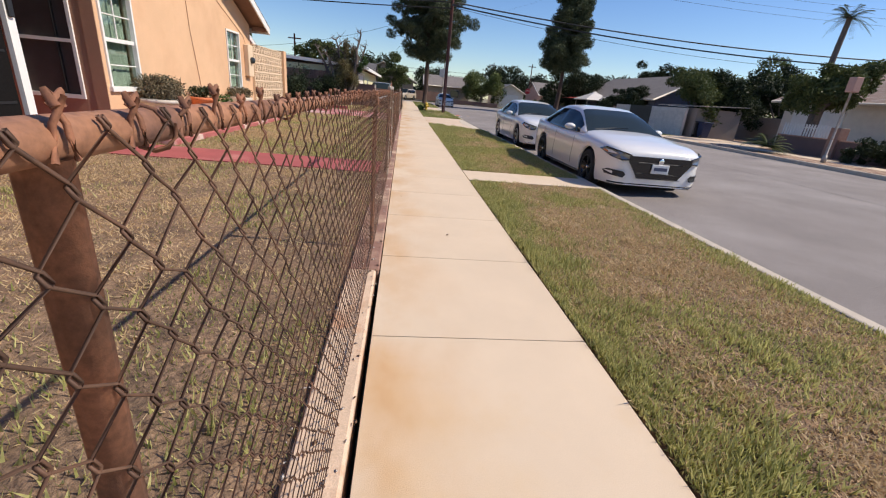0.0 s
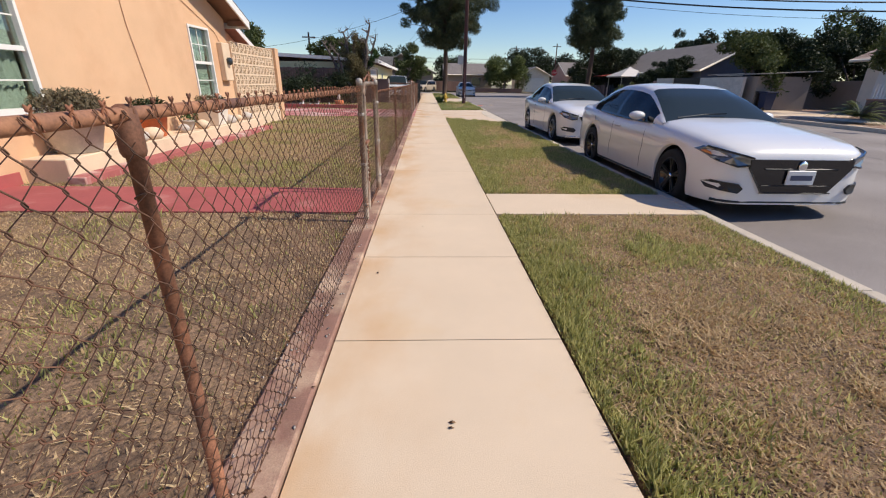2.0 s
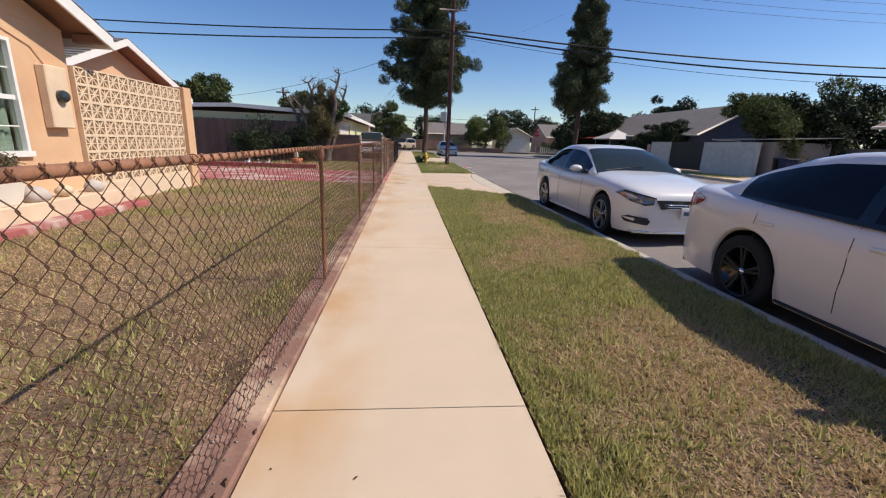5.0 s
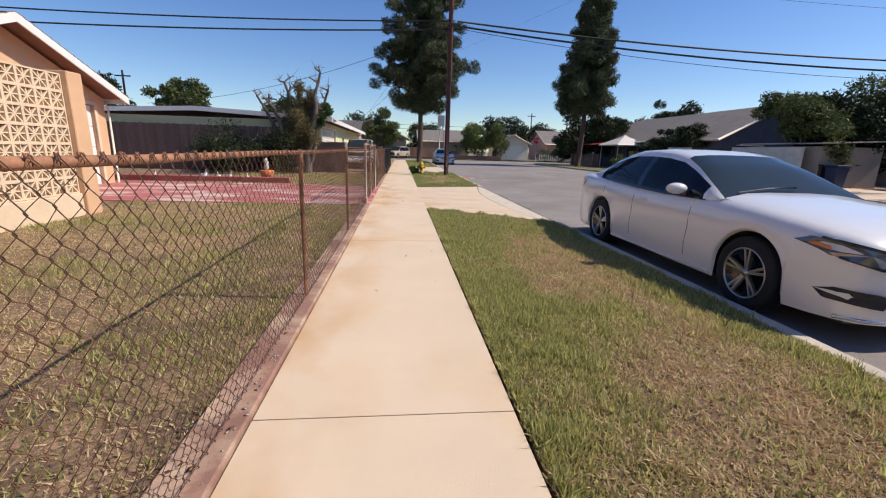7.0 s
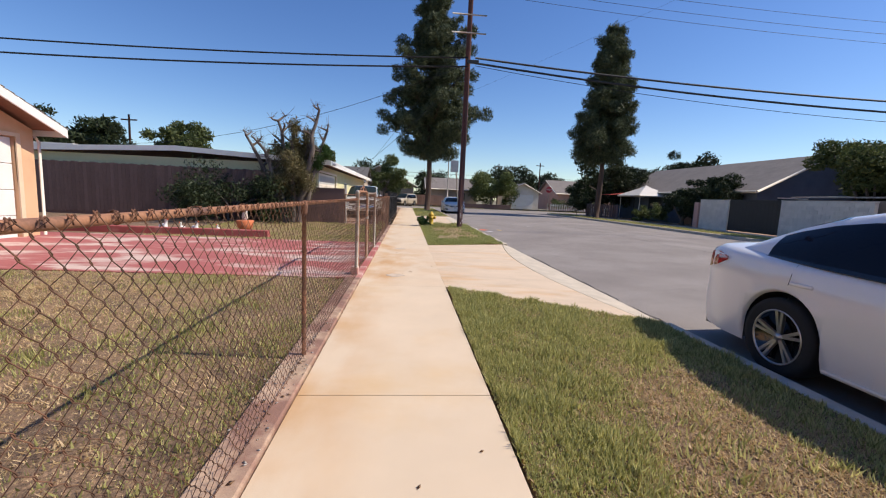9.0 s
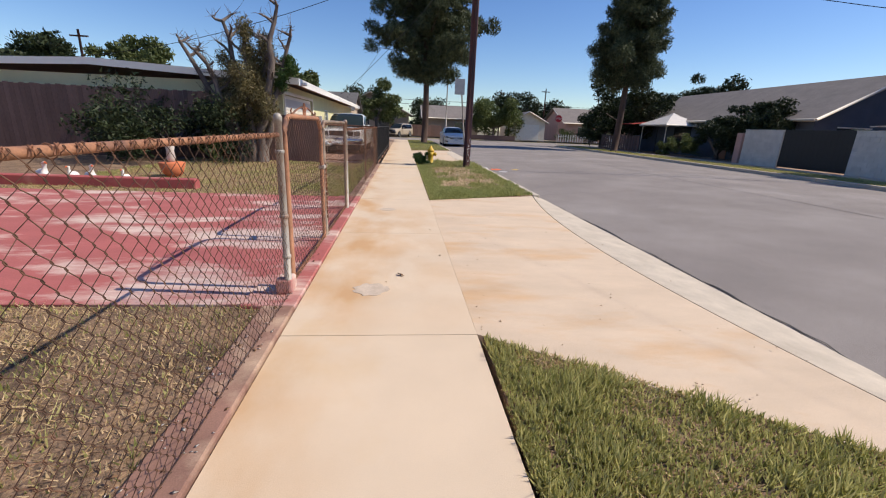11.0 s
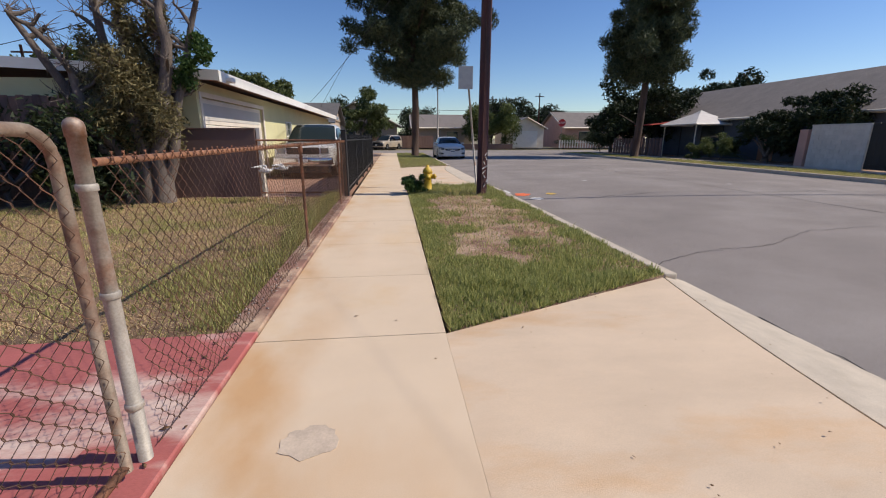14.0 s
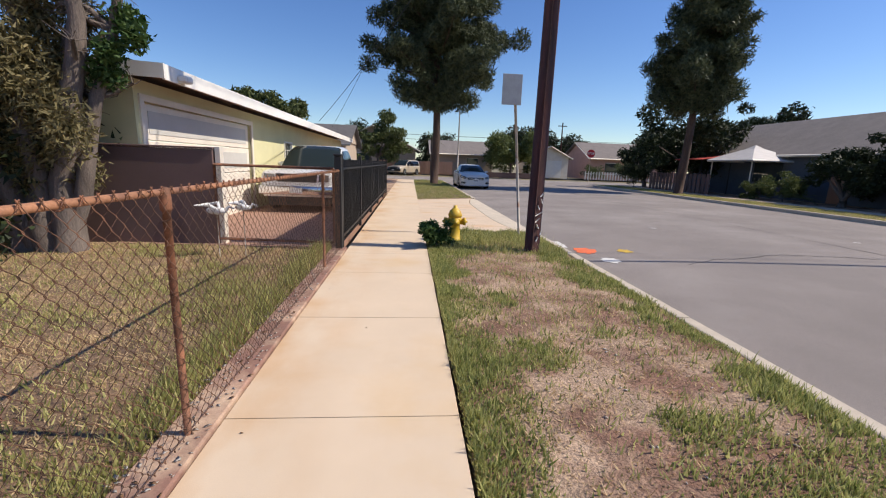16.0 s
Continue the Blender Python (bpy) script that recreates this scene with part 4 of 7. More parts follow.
fence_run("rusty chain-link fence with wire ends above the rail", -2.6, 4.54, [1.43], [4.52])
bpy.data.objects["chain_link_fence"]["label"] = "rusty chain-link fence beside the sidewalk near the garden gate"
post_part(bpy.data.objects["chain_link_fence"], -1.665, 1.214, 0.0155, M["rust"], False)
fence_run("rusty chain-link fence along the dry front lawn", 5.73, 17.91, [8.92, 11.82, 14.65], [5.73, 17.93], h=1.175, stub=0.016)
fence_run("chain-link fence with a peeling orange rail beside the driveway", 21.42, 29.05, [24.7, 27.95], [21.36], h=1.175, stub=0.026)


def bands(parent, y, zs, r=0.029):
    for z in zs:
        lathe("clamp_band", [(r, 0), (r + 0.003, 0.004), (r + 0.003, 0.022), (r, 0.026)], M["galv"], parent, at=(FX, y, z), sides=12)


def gate_leaf(label, y0, y1, h, finial=True, rad=0.14, material="galv"):
    e = thing("gate", label, "gate")
    pts = [(FX, y0, 0.06), (FX, y0, h - rad)]
    pts += [(FX, y0 + rad - rad * math.cos(a), h - rad + rad * math.sin(a)) for a in np.linspace(0.2, math.pi / 2, 6)]
    pts += [(FX, y1 - rad + rad * math.sin(a), h - rad + rad * math.cos(a)) for a in np.linspace(0, math.pi / 2 - 0.2, 6)]
    pts += [(FX, y1, h - rad), (FX, y1, 0.06)]
    tube("gate_frame", pts, 0.02, M[material], e, sides=10)
    tube("bottom_bar", [(FX, y0, 0.08), (FX, y1, 0.08)], 0.017, M["rust"], e)
    chain_mesh("wire_mesh", (FX + 0.02, y0 + 0.02), (FX + 0.02, y1 - 0.02), 0.08, h - 0.01, e)
    if finial:
        mid, half = (y0 + y1) / 2, 0.42 * min(1.0, y1 - y0)
        for s_ in (-1, 1):
            arm = [(FX, mid + s_ * 0.035, h + 0.02), (FX, mid + s_ * 0.045, h + 0.065)]
            arm += [(FX, mid + s_ * (0.05 + (half - 0.05) * u), h + 0.085 - 0.065 * u ** 1.4) for u in (0.12, 0.3, 0.5, 0.7, 0.9)]
            arm += [(FX, mid + s_ * (half + 0.02), h + 0.018), (FX, mid + s_ * (half + 0.035), h + 0.04), (FX, mid + s_ * (half + 0.015), h + 0.055)]
            tube("scroll", arm, 0.007, M["rust"], e, sides=7)
            tube("finial_loop", [(FX, mid + s_ * 0.012, h + 0.015), (FX, mid + s_ * 0.034, h + 0.05), (FX, mid + s_ * 0.022, h + 0.095), (FX, mid + s_ * 0.004, h + 0.112)], 0.008, M["rust"], e, sides=7)
    return e


g1 = gate_leaf("rusty chain-link garden gate with scrolled iron crest", 4.74, 5.60, 1.27, material="oldgalv")
part("latch", box_bm(FX - 0.03, FX + 0.04, 4.54, 4.75, 0.74, 0.765, 0.006), M["rust"], g1)
tubes("chain", [([(FX + 0.03, 4.64 + 0.02 * math.sin(k), 0.72 - 0.045 * k), (FX + 0.035, 4.65 - 0.02 * math.sin(k), 0.69 - 0.045 * k)], 0.009) for k in range(8)], M["rust"], g1, sides=5)
bands(g1, 4.52, (0.16, 0.55, 1.0))
bands(g1, 5.73, (0.2, 0.62, 1.05))
g2 = gate_leaf("wide rusted chain-link driveway gate leaf with iron crest", 18.07, 19.42, 1.30, rad=0.17, material="railrust")
g3 = gate_leaf("narrow chain-link driveway gate leaf on a galvanised post", 19.56, 21.25, 1.275, finial=False, rad=0.1, material="oldgalv")
tubes("chain", [([(FX + 0.03, 19.49, 0.85 - 0.05 * k), (FX + 0.032, 19.495, 0.81 - 0.05 * k)], 0.008) for k in range(12)], M["rust"], g3, sides=5)
part("latch", box_bm(FX - 0.03, FX + 0.03, 19.40, 19.58, 0.80, 0.84, 0.006), M["galv"], g3)
bands(g3, 21.36, (0.25, 0.7, 1.08))
bands(g2, 17.93, (0.3, 0.6, 1.05))
part("drop_rod_block", box_bm(FX - 0.09, FX + 0.03, 17.9, 18.06, 0.02, 0.14, 0.02, 2), M["redpaint"], g2)

# panel across the neighbour's driveway
cross = thing("chain_link_gate", "dark chain-link gate across the brick driveway", "gate")
for nm, pa, pb in (("top_bar", (-2.02, 29.35, 1.2), (-0.26, 29.2, 1.2)), ("bottom_bar", (-2.02, 29.35, 0.09), (-0.26, 29.2, 0.09)), ("side_bar", (-2.02, 29.35, 0.09), (-2.02, 29.35, 1.2)), ("side_bar", (-0.26, 29.2, 0.09), (-0.26, 29.2, 1.2))):
    tube(nm, [pa, pb], 0.02, M["rust"], cross)
chain_mesh("wire_mesh", (-2.0, 29.35), (-0.28, 29.2), 0.09, 1.2, cross)
cp = thing("gate_post", "square dark steel post at the end of the fence", "post")
part("shaft", box_bm(-0.225, -0.125, 29.08, 29.18, -0.02, 1.38, 0.008), M["ironblack"], cp)
part("cap", box_bm(-0.235, -0.115, 29.07, 29.19, 1.381, 1.42, 0.012), M["ironblack"], cp)
# white bird ornaments on stakes behind the wire
for (bx, by, zz, s_) in ((-1.65, 28.5, 0.62, 1.25), (-1.35, 28.6, 0.66, 1.0)):
    pb = thing("bird_ornament", "small white plastic bird on a thin stake", "ornament", (bx, by, zz), 80)
    bm = bmesh.new()
    bmesh.ops.create_uvsphere(bm, u_segments=12, v_segments=8, radius=1, matrix=Matrix.Diagonal((0.04 * s_, 0.12 * s_, 0.04 * s_, 1)))
    part("body", bm, M["white"], pb, smooth=True)
    tube("neck", [(0, -0.09 * s_, 0.0), (0, -0.14 * s_, 0.05 * s_), (0, -0.2 * s_, 0.03 * s_)], [0.024 * s_, 0.016 * s_, 0.01 * s_], M["white"], pb)
    tube("stake", [(0, 0, -zz), (0, 0, 0)], 0.006, M["galv"], pb, sides=5)
    for sd in (-1, 1):
        tube("wing", [(sd * 0.03, -0.02, 0.02), (sd * 0.08 * s_, 0.05, 0.07 * s_), (sd * 0.12 * s_, 0.16 * s_, 0.06 * s_)], [0.02, 0.03, 0.006], M["white"], pb, sides=6)

# black iron fence along the neighbour's front
iron = thing("iron_fence", "black iron picket fence along the sidewalk", "fence")
for y in (29.3, 31.7, 34.1, 36.5, 38.9, 41.3):
    part("post", box_bm(FX - 0.03, FX + 0.03, y - 0.03, y + 0.03, -0.02, 1.42, 0.006), M["ironblack"], iron)
for z in (0.16, 1.20):
    part("rail", box_bm(FX - 0.016, FX + 0.016, 29.3, 41.3, z - 0.016, z + 0.016), M["ironblack"], iron)
pk = None
for i in range(int(12 / 0.11)):
    y = 29.36 + i * 0.11
    if pk is None:
        pk = part("picket", box_bm(-0.009, 0.009, -0.009, 0.009, 0.06, 1.34), M["ironblack"], iron)
        pk.location = (FX, y, 0)
    else:
        o = new("picket", pk.data)
        o.parent = iron
        o.location = (FX, y, 0)
# darker mesh screen behind the pickets
part("screen", box_bm(FX - 0.028, FX - 0.02, 29.4, 41.2, 0.18, 1.19), M["ironblack"], iron)


# ---- houses ----
def holed_wall(name, axis, plane, thick, a0, a1, z0, z1, holes, material, parent, label=""):
    """A wall along an axis with rectangular openings (a0, a1, z0, z1) cut through it."""
    A = sorted({a0, a1, *[h[0] for h in holes], *[h[1] for h in holes]})
    Z = sorted({z0, z1, *[h[2] for h in holes], *[h[3] for h in holes]})
    bm = bmesh.new()
    for p, q in zip(A, A[1:]):
        for r, s in zip(Z, Z[1:]):
            if any(h[0] <= p and q <= h[1] and h[2] <= r and s <= h[3] for h in holes):
                continue
            c = ((plane + plane + thick) / 2, (p + q) / 2, (r + s) / 2) if axis == "y" else ((p + q) / 2, (plane + plane + thick) / 2, (r + s) / 2)
            d = (abs(thick), q - p, s - r) if axis == "y" else (q - p, abs(thick), s - r)
            bmesh.ops.create_cube(bm, size=1, matrix=Matrix.LocRotScale(c, None, d))
    # drop the faces where blocks meet, and weld them into one wall
    key = lambda f_: tuple(round(k, 4) for k in f_.calc_center_median())
    count = collections.Counter(key(f_) for f_ in bm.faces)
    bmesh.ops.delete(bm, geom=[f_ for f_ in bm.faces if count[key(f_)] > 1], context="FACES")
    bmesh.ops.remove_doubles(bm, verts=bm.verts, dist=0.0005)
    return part(name, bm, material, parent, label)


def window(parent, x, y0, y1, z0, z1, bars=True, curtain=True):
    """A white double-hung window in a wall that faces +x."""
    e = new("window")
    e.parent = parent
    t = 0.045
    for nm, b in (("frame", (y0, y0 + t, z0, z1)), ("frame", (y1 - t, y1, z0, z1)), ("frame", (y0 + t, y1 - t, z1 - t, z1)), ("sill", (y0 - 0.03, y1 + 0.03, z0 - 0.03, z0 + t))):
        box(nm, x - 0.09, x + (0.03 if nm == "frame" else 0.06), b[0], b[1], b[2], b[3], M["white"], e)
    zm = (z0 + z1) / 2
    box("meeting_rail", x - 0.07, x - 0.005, y0 + t, y1 - t, zm - 0.03, zm + 0.03, M["white"], e)
    if bars:
        for zz in ((z0 + zm) / 2, (z1 + zm) / 2):
            box("glazing_bar", x - 0.05, x - 0.025, y0 + t, y1 - t, zz - 0.008, zz + 0.008, M["white"], e)
        box("glazing_bar", x - 0.051, x - 0.026, (y0 + y1) / 2 - 0.008, (y0 + y1) / 2 + 0.008, zm + 0.03, z1 - t, M["white"], e)
    gl = M["pane"]
    for a, b in ((z0 + t, zm - 0.03), (zm + 0.03, z1 - t)):
        box("pane", x - 0.046, x - 0.04, y0 + t, y1 - t, a, b, gl, e).visible_shadow = False
    if curtain:
        n = 26
        v = []
        for i in range(n + 1):
            y = y0 + t + (y1 - y0 - 2 * t) * i / n
            dx = 0.03 * math.sin(i * 1.9) + 0.012 * math.sin(i * 0.7)
            v += [(x - 0.13 + dx * 0.8, y, z0 + 0.02), (x - 0.13 + dx * 0.8, y, z1 - 0.02)]
        obj("curtain", v, [(2 * i, 2 * i + 2, 2 * i + 3, 2 * i + 1) for i in range(n)], M["curtain"], e, smooth=True)
    # black sheet stands in for the unlit room behind the panes
    box("dark_back", x - 0.62, x - 0.6, y0 - 0.1, y1 + 0.1, z0 - 0.1, z1 + 0.1, M["plastic_and_room_black"], e)
    return e


pane = bpy.data.materials.new("pane")
pane.use_nodes = True
_n, _l = pane.node_tree.nodes, pane.node_tree.links
_g, _t, _mx = _n.new("ShaderNodeBsdfGlossy"), _n.new("ShaderNodeBsdfTransparent"), _n.new("ShaderNodeMixShader")
_mx.inputs[0].default_value = 0.16
_g.inputs["Roughness"].default_value = 0.02
_t.inputs[0].default_value = (0.62, 0.70, 0.68, 1)
_l.new(_t.outputs[0], _mx.inputs[1])
_l.new(_g.outputs[0], _mx.inputs[2])
_l.new(_mx.outputs[0], _n["Material Output"].inputs[0])
M["pane"] = pane


def roof_slab(name, pts4, thick, material, parent, label=""):
    """A sloping slab from four corner points, thickened downwards."""
    v = [Vector(p) for p in pts4] + [Vector(p) - Vector((0, 0, thick)) for p in pts4]
    return obj(name, v, [(0, 1, 2, 3), (7, 6, 5, 4), (0, 4, 5, 1), (1, 5, 6, 2), (2, 6, 7, 3), (3, 7, 4, 0)], material, parent, label)


def shingles(parent, p_eave0, p_eave1, p_ridge0, p_ridge1, rows, material):
    """Courses of shingles, each lapping the one below."""
    e0, e1, r0, r1 = map(Vector, (p_eave0, p_eave1, p_ridge0, p_ridge1))
    for i in range(rows):
        a, b = i / rows, (i + 1.15) / rows
        up = Vector((0, 0, 0.035))
        lo = Vector((0, 0, 0.012))
        roof_slab("shingle_course", [e0.lerp(r0, a) + up, e1.lerp(r1, a) + up, e1.lerp(r1, min(b, 1)) + lo, e0.lerp(r0, min(b, 1)) + lo], 0.012, material, parent)


# peach stucco house with a street-facing gable
WX = -4.90
h1 = thing("house", "peach stucco house with white-trimmed gable and white windows", "house", (0.145, -0.29, -0.07))
W1, W2 = (6.13, 7.02, 0.93, 2.45), (11.15, 12.07, 0.95, 2.46)
holed_wall("wall", "y", WX, -0.2, 6.05, 13.05, 0, 2.75, [W1, W2], M["stucco"], h1)
# gable above
SL = 0.40
EY, EZ, RY = 13.45, 2.77, 8.0
gz = lambda y: EZ - 0.16 + (EY - y) * SL if y > RY else EZ - 0.16 + (EY - RY) * SL - (RY - y) * SL
v = [(WX, 3.0, 2.751), (WX, 13.05, 2.751), (WX, 13.05, gz(13.05)), (WX, RY, gz(RY)), (WX, 3.0, gz(3.0))]
v += [(x - 0.2, y, z) for x, y, z in v]
obj("gable", v, [(0, 1, 2, 3, 4), (9, 8, 7, 6, 5), (0, 5, 6, 1), (1, 6, 7, 2), (2, 7, 8, 3), (3, 8, 9, 4), (4, 9, 5, 0)], M["stucco"], h1)
holed_wall("side_wall", "x", 13.05, -0.2, -16, -5.1, 0, 2.75, [], M["stucco"], h1)
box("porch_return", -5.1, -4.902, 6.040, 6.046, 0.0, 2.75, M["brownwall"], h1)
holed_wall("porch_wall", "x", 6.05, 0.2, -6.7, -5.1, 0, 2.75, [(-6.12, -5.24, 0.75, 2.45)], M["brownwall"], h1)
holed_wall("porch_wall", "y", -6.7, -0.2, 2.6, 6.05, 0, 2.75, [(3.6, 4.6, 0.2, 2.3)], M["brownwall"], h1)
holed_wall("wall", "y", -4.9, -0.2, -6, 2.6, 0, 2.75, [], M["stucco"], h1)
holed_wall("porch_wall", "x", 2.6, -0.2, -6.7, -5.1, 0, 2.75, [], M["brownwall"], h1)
window(h1, WX, *W1)
window(h1, WX, *W2)
# porch window facing the entry, frame and dark panes
pw = new("porch_window")
pw.parent = h1
for a, b, c, d in ((-6.12, -6.07, 0.75, 2.45), (-5.29, -5.24, 0.75, 2.45), (-6.07, -5.29, 2.39, 2.45), (-6.07, -5.29, 0.75, 0.81), (-6.07, -5.29, 1.58, 1.63)):
    box("frame", a, b, 6.02, 6.12, c, d, M["white"], pw)
box("pane", -6.07, -5.29, 6.08, 6.09, 0.81, 2.39, M["insect_screen"], pw)
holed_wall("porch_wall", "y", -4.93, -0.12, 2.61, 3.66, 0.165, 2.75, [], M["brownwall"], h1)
# black panel painted in for the shaded open doorway, with added bars
dr = box("screen_door", -5.02, -4.98, 3.68, 4.44, 0.2, 2.6, M["doorway_dark"], h1, "black panel standing in for the dark open doorway")
for z_ in (0.75, 1.35, 1.95):
    box("door_rail", -4.98, -4.972, 3.72, 4.40, z_, z_ + 0.03, M["ironblack"], dr)
box("storm_door", -4.96, -4.90, 4.45, 4.57, 0.165, 2.74, M["white"], h1, "white screen door post")
part("storm_door_lock", box_bm(-4.90, -4.86, 4.47, 4.54, 1.75, 1.95, 0.01), M["plastic_and_room_black"], h1)
tagged(box("porch_slab", -6.68, -4.75, 2.62, 6.03, -0.2, 0.16, M["redwalk"], bevel=0.01), "dark red painted porch slab", "porch", kind="structure")
# roof planes, rafters' white barge boards
RX0, RX1 = -4.45, -17
rz = EZ + (EY - RY) * SL
ry2 = RY - (rz - 2.4) / SL
s1 = roof_slab("roof", [(RX0, EY, EZ), (RX0, RY, rz), (RX1, RY, rz), (RX1, EY, EZ)], 0.05, M["soffit"], h1)
s2 = roof_slab("roof", [(RX0, RY, rz), (RX0, ry2, 2.4), (RX1, ry2, 2.4), (RX1, RY, rz)], 0.05, M["soffit"], h1)
shingles(s1, (RX0 + 0.04, EY + 0.04, EZ), (RX1, EY + 0.04, EZ), (RX0 + 0.04, RY, rz), (RX1, RY, rz), 18, M["shingle2"])
shingles(s2, (RX1, ry2, 2.4), (RX0 + 0.04, ry2, 2.4), (RX1, RY, rz), (RX0 + 0.04, RY, rz), 18, M["shingle2"])
roof_slab("barge_board", [(RX0 + 0.035, EY + 0.02, EZ + 0.01), (RX0 + 0.035, RY, rz + 0.01), (RX0, RY, rz + 0.01), (RX0, EY + 0.02, EZ + 0.01)], 0.19, M["white"], h1)
roof_slab("barge_board", [(RX0 + 0.035, RY, rz + 0.01), (RX0 + 0.035, ry2, 2.41), (RX0, ry2, 2.41), (RX0, RY, rz + 0.01)], 0.19, M["white"], h1)
box("fascia", RX1, RX0, EY - 0.02, EY + 0.03, EZ - 0.17, EZ - 0.01, M["white"], h1)
for y in (13.3, 11.6, 9.8, 8.0):
    box("lookout", WX + 0.0, RX0, y - 0.045, y + 0.045, gz(y) - 0.02, gz(y) + 0.1, M["soffit"], h1)
# meter box, cables on the wall
part("meter_box", box_bm(WX, WX + 0.14, 12.42, 12.82, 1.32, 2.2, 0.015), M["cream"], h1)
lathe("meter_dial", [(0.09, 0), (0.09, 0.06), (0.06, 0.1), (0, 0.11)], M["glass"], h1, at=(0, 0, 0)).matrix_local = pose(WX + 0.14, 12.62, 1.78, 0, 90, 0)
tube("wall_cable", [(WX + 0.012, 9.05, 3.0), (WX + 0.012, 9.12, 2.2), (WX + 0.012, 9.35, 1.2), (WX + 0.012, 9.5, 0.5)], 0.006, M["brownwall"], h1)
tube("wall_cable", [(WX + 0.012, 9.3, 3.75), (WX + 0.012, 10.8, 3.0), (WX + 0.012, 12.4, 2.42), (WX + 0.012, 12.6, 2.2)], 0.006, M["brownwall"], h1)
# planter ledge
ledge = tagged(box("planter_ledge", -4.89, -4.2, 6.1, 13.0, -0.1, 0.30, M["cream"], bevel=0.012), "low pale concrete ledge along the house wall", "ledge", kind="structure")
tagged(box("planter_kerb", -4.18, -3.95, 6.0, 13.0, -0.1, 0.09, M["redpaint"], bevel=0.01), "low faded red kerb along the planting ledge", "kerb", kind="structure")

# garage wing beyond, breeze-block screen between
gar = thing("garage", "peach stucco garage wing with white roller door", "garage", (0, -0.6, -0.1))
GX = -7.8
holed_wall("wall", "y", GX, -0.2, 15.9, 22.4, 0, 2.419, [(17.0, 21.95, 0.0, 2.25)], M["stucco"], gar)
holed_wall("wall", "x", 22.4, -0.2, -15, GX - 0.2, 0, 2.4, [], M["stucco"], gar)
door = new("garage_door")
door.parent = gar
for i in range(4):
    part("door_section", box_bm(GX - 0.12, GX - 0.07, 17.02, 21.93, 0.02 + i * 0.555, 0.565 + i * 0.555, 0.008), M["white"], door)
for b in ((16.9, 17.0, 0, 2.33), (21.95, 22.05, 0, 2.33), (17.0, 21.95, 2.25, 2.33)):
    box("trim", GX - 0.02, GX + 0.03, b[0], b[1], b[2], b[3], M["cream"], gar)
SG, GEY, GEZ, GRY = 0.39, 22.65, 2.52, 19.3
grz = GEZ + (GEY - GRY) * SG
gy2 = 15.7
GF = -7.3
v = [(GX, 15.9, 2.42), (GX, 22.4, 2.42), (GX, 22.4, 2.46), (GX, GRY, grz - 0.12), (GX, 15.9, 2.46)]
v += [(x - 0.2, y, z) for x, y, z in v]
obj("gable", v, [(0, 1, 2, 3, 4), (9, 8, 7, 6, 5), (0, 5, 6, 1), (1, 6, 7, 2), (2, 7, 8, 3), (3, 8, 9, 4), (4, 9, 5, 0)], M["stucco"], gar)
gs = roof_slab("roof", [(GF, GEY, GEZ), (GF, GRY, grz), (-15, GRY, grz), (-15, GEY, GEZ)], 0.05, M["soffit"], gar)
gs2 = roof_slab("roof", [(GF, GRY, grz), (GF, gy2, grz - (GRY - gy2) * SG), (-15, gy2, grz - (GRY - gy2) * SG), (-15, GRY, grz)], 0.05, M["soffit"], gar)
shingles(gs2, (-15, gy2, grz - (GRY - gy2) * SG), (GF + 0.04, gy2, grz - (GRY - gy2) * SG), (-15, GRY, grz), (GF + 0.04, GRY, grz), 16, M["shingle2"])
shingles(gs, (GF + 0.04, GEY + 0.04, GEZ), (-15, GEY + 0.04, GEZ), (GF + 0.04, GRY, grz), (-15, GRY, grz), 16, M["shingle2"])
roof_slab("barge_board", [(GF + 0.035, GEY + 0.02, GEZ + 0.01), (GF + 0.035, GRY, grz + 0.01), (GF, GRY, grz + 0.01), (GF, GEY + 0.02, GEZ + 0.01)], 0.19, M["white"], gar)
roof_slab("barge_board", [(GF + 0.035, GRY, grz + 0.01), (GF + 0.035, gy2, grz + 0.01 - (GRY - gy2) * SG), (GF, gy2, grz + 0.01 - (GRY - gy2) * SG), (GF, GRY, grz + 0.01)], 0.19, M["white"], gar)
box("fascia", -15, GF, GEY - 0.02, GEY + 0.03, GEZ - 0.17, GEZ - 0.01, M["white"], gar)
tube("downpipe", [(GX + 0.12, 22.3, 2.3), (GX + 0.05, 22.48, 2.2), (GX + 0.05, 22.48, 0.1)], 0.03, M["whitewarm"], gar)

screen = thing("breeze_block_wall", "cream breeze-block screen wall with cast triangles", "wall")
BS = 0.264
bm = bmesh.new()
for a in ((-BS / 2, -BS / 2 + 0.022, -BS / 2, BS / 2), (BS / 2 - 0.022, BS / 2, -BS / 2, BS / 2), (-BS / 2 + 0.022, BS / 2 - 0.022, -BS / 2, -BS / 2 + 0.022), (-BS / 2 + 0.022, BS / 2 - 0.022, BS / 2 - 0.022, BS / 2)):
    bmesh.ops.create_cube(bm, size=1, matrix=Matrix.LocRotScale((0, (a[0] + a[1]) / 2, (a[2] + a[3]) / 2), None, (0.10, a[1] - a[0], a[3] - a[2])))
for ang in (45, -45):
    bmesh.ops.create_cube(bm, size=1, matrix=Matrix.Rotation(radians(ang), 4, "X") @ Matrix.Diagonal((0.085, 0.31, 0.020, 1)))
bmesh.ops.create_cube(bm, size=1, matrix=Matrix.Diagonal((0.08, 0.225, 0.018, 1)))
bmesh.ops.create_cube(bm, size=1, matrix=Matrix.Diagonal((0.075, 0.018, 0.225, 1)))
bb = part("breeze_block", bm, M["cream"], screen)
first = True
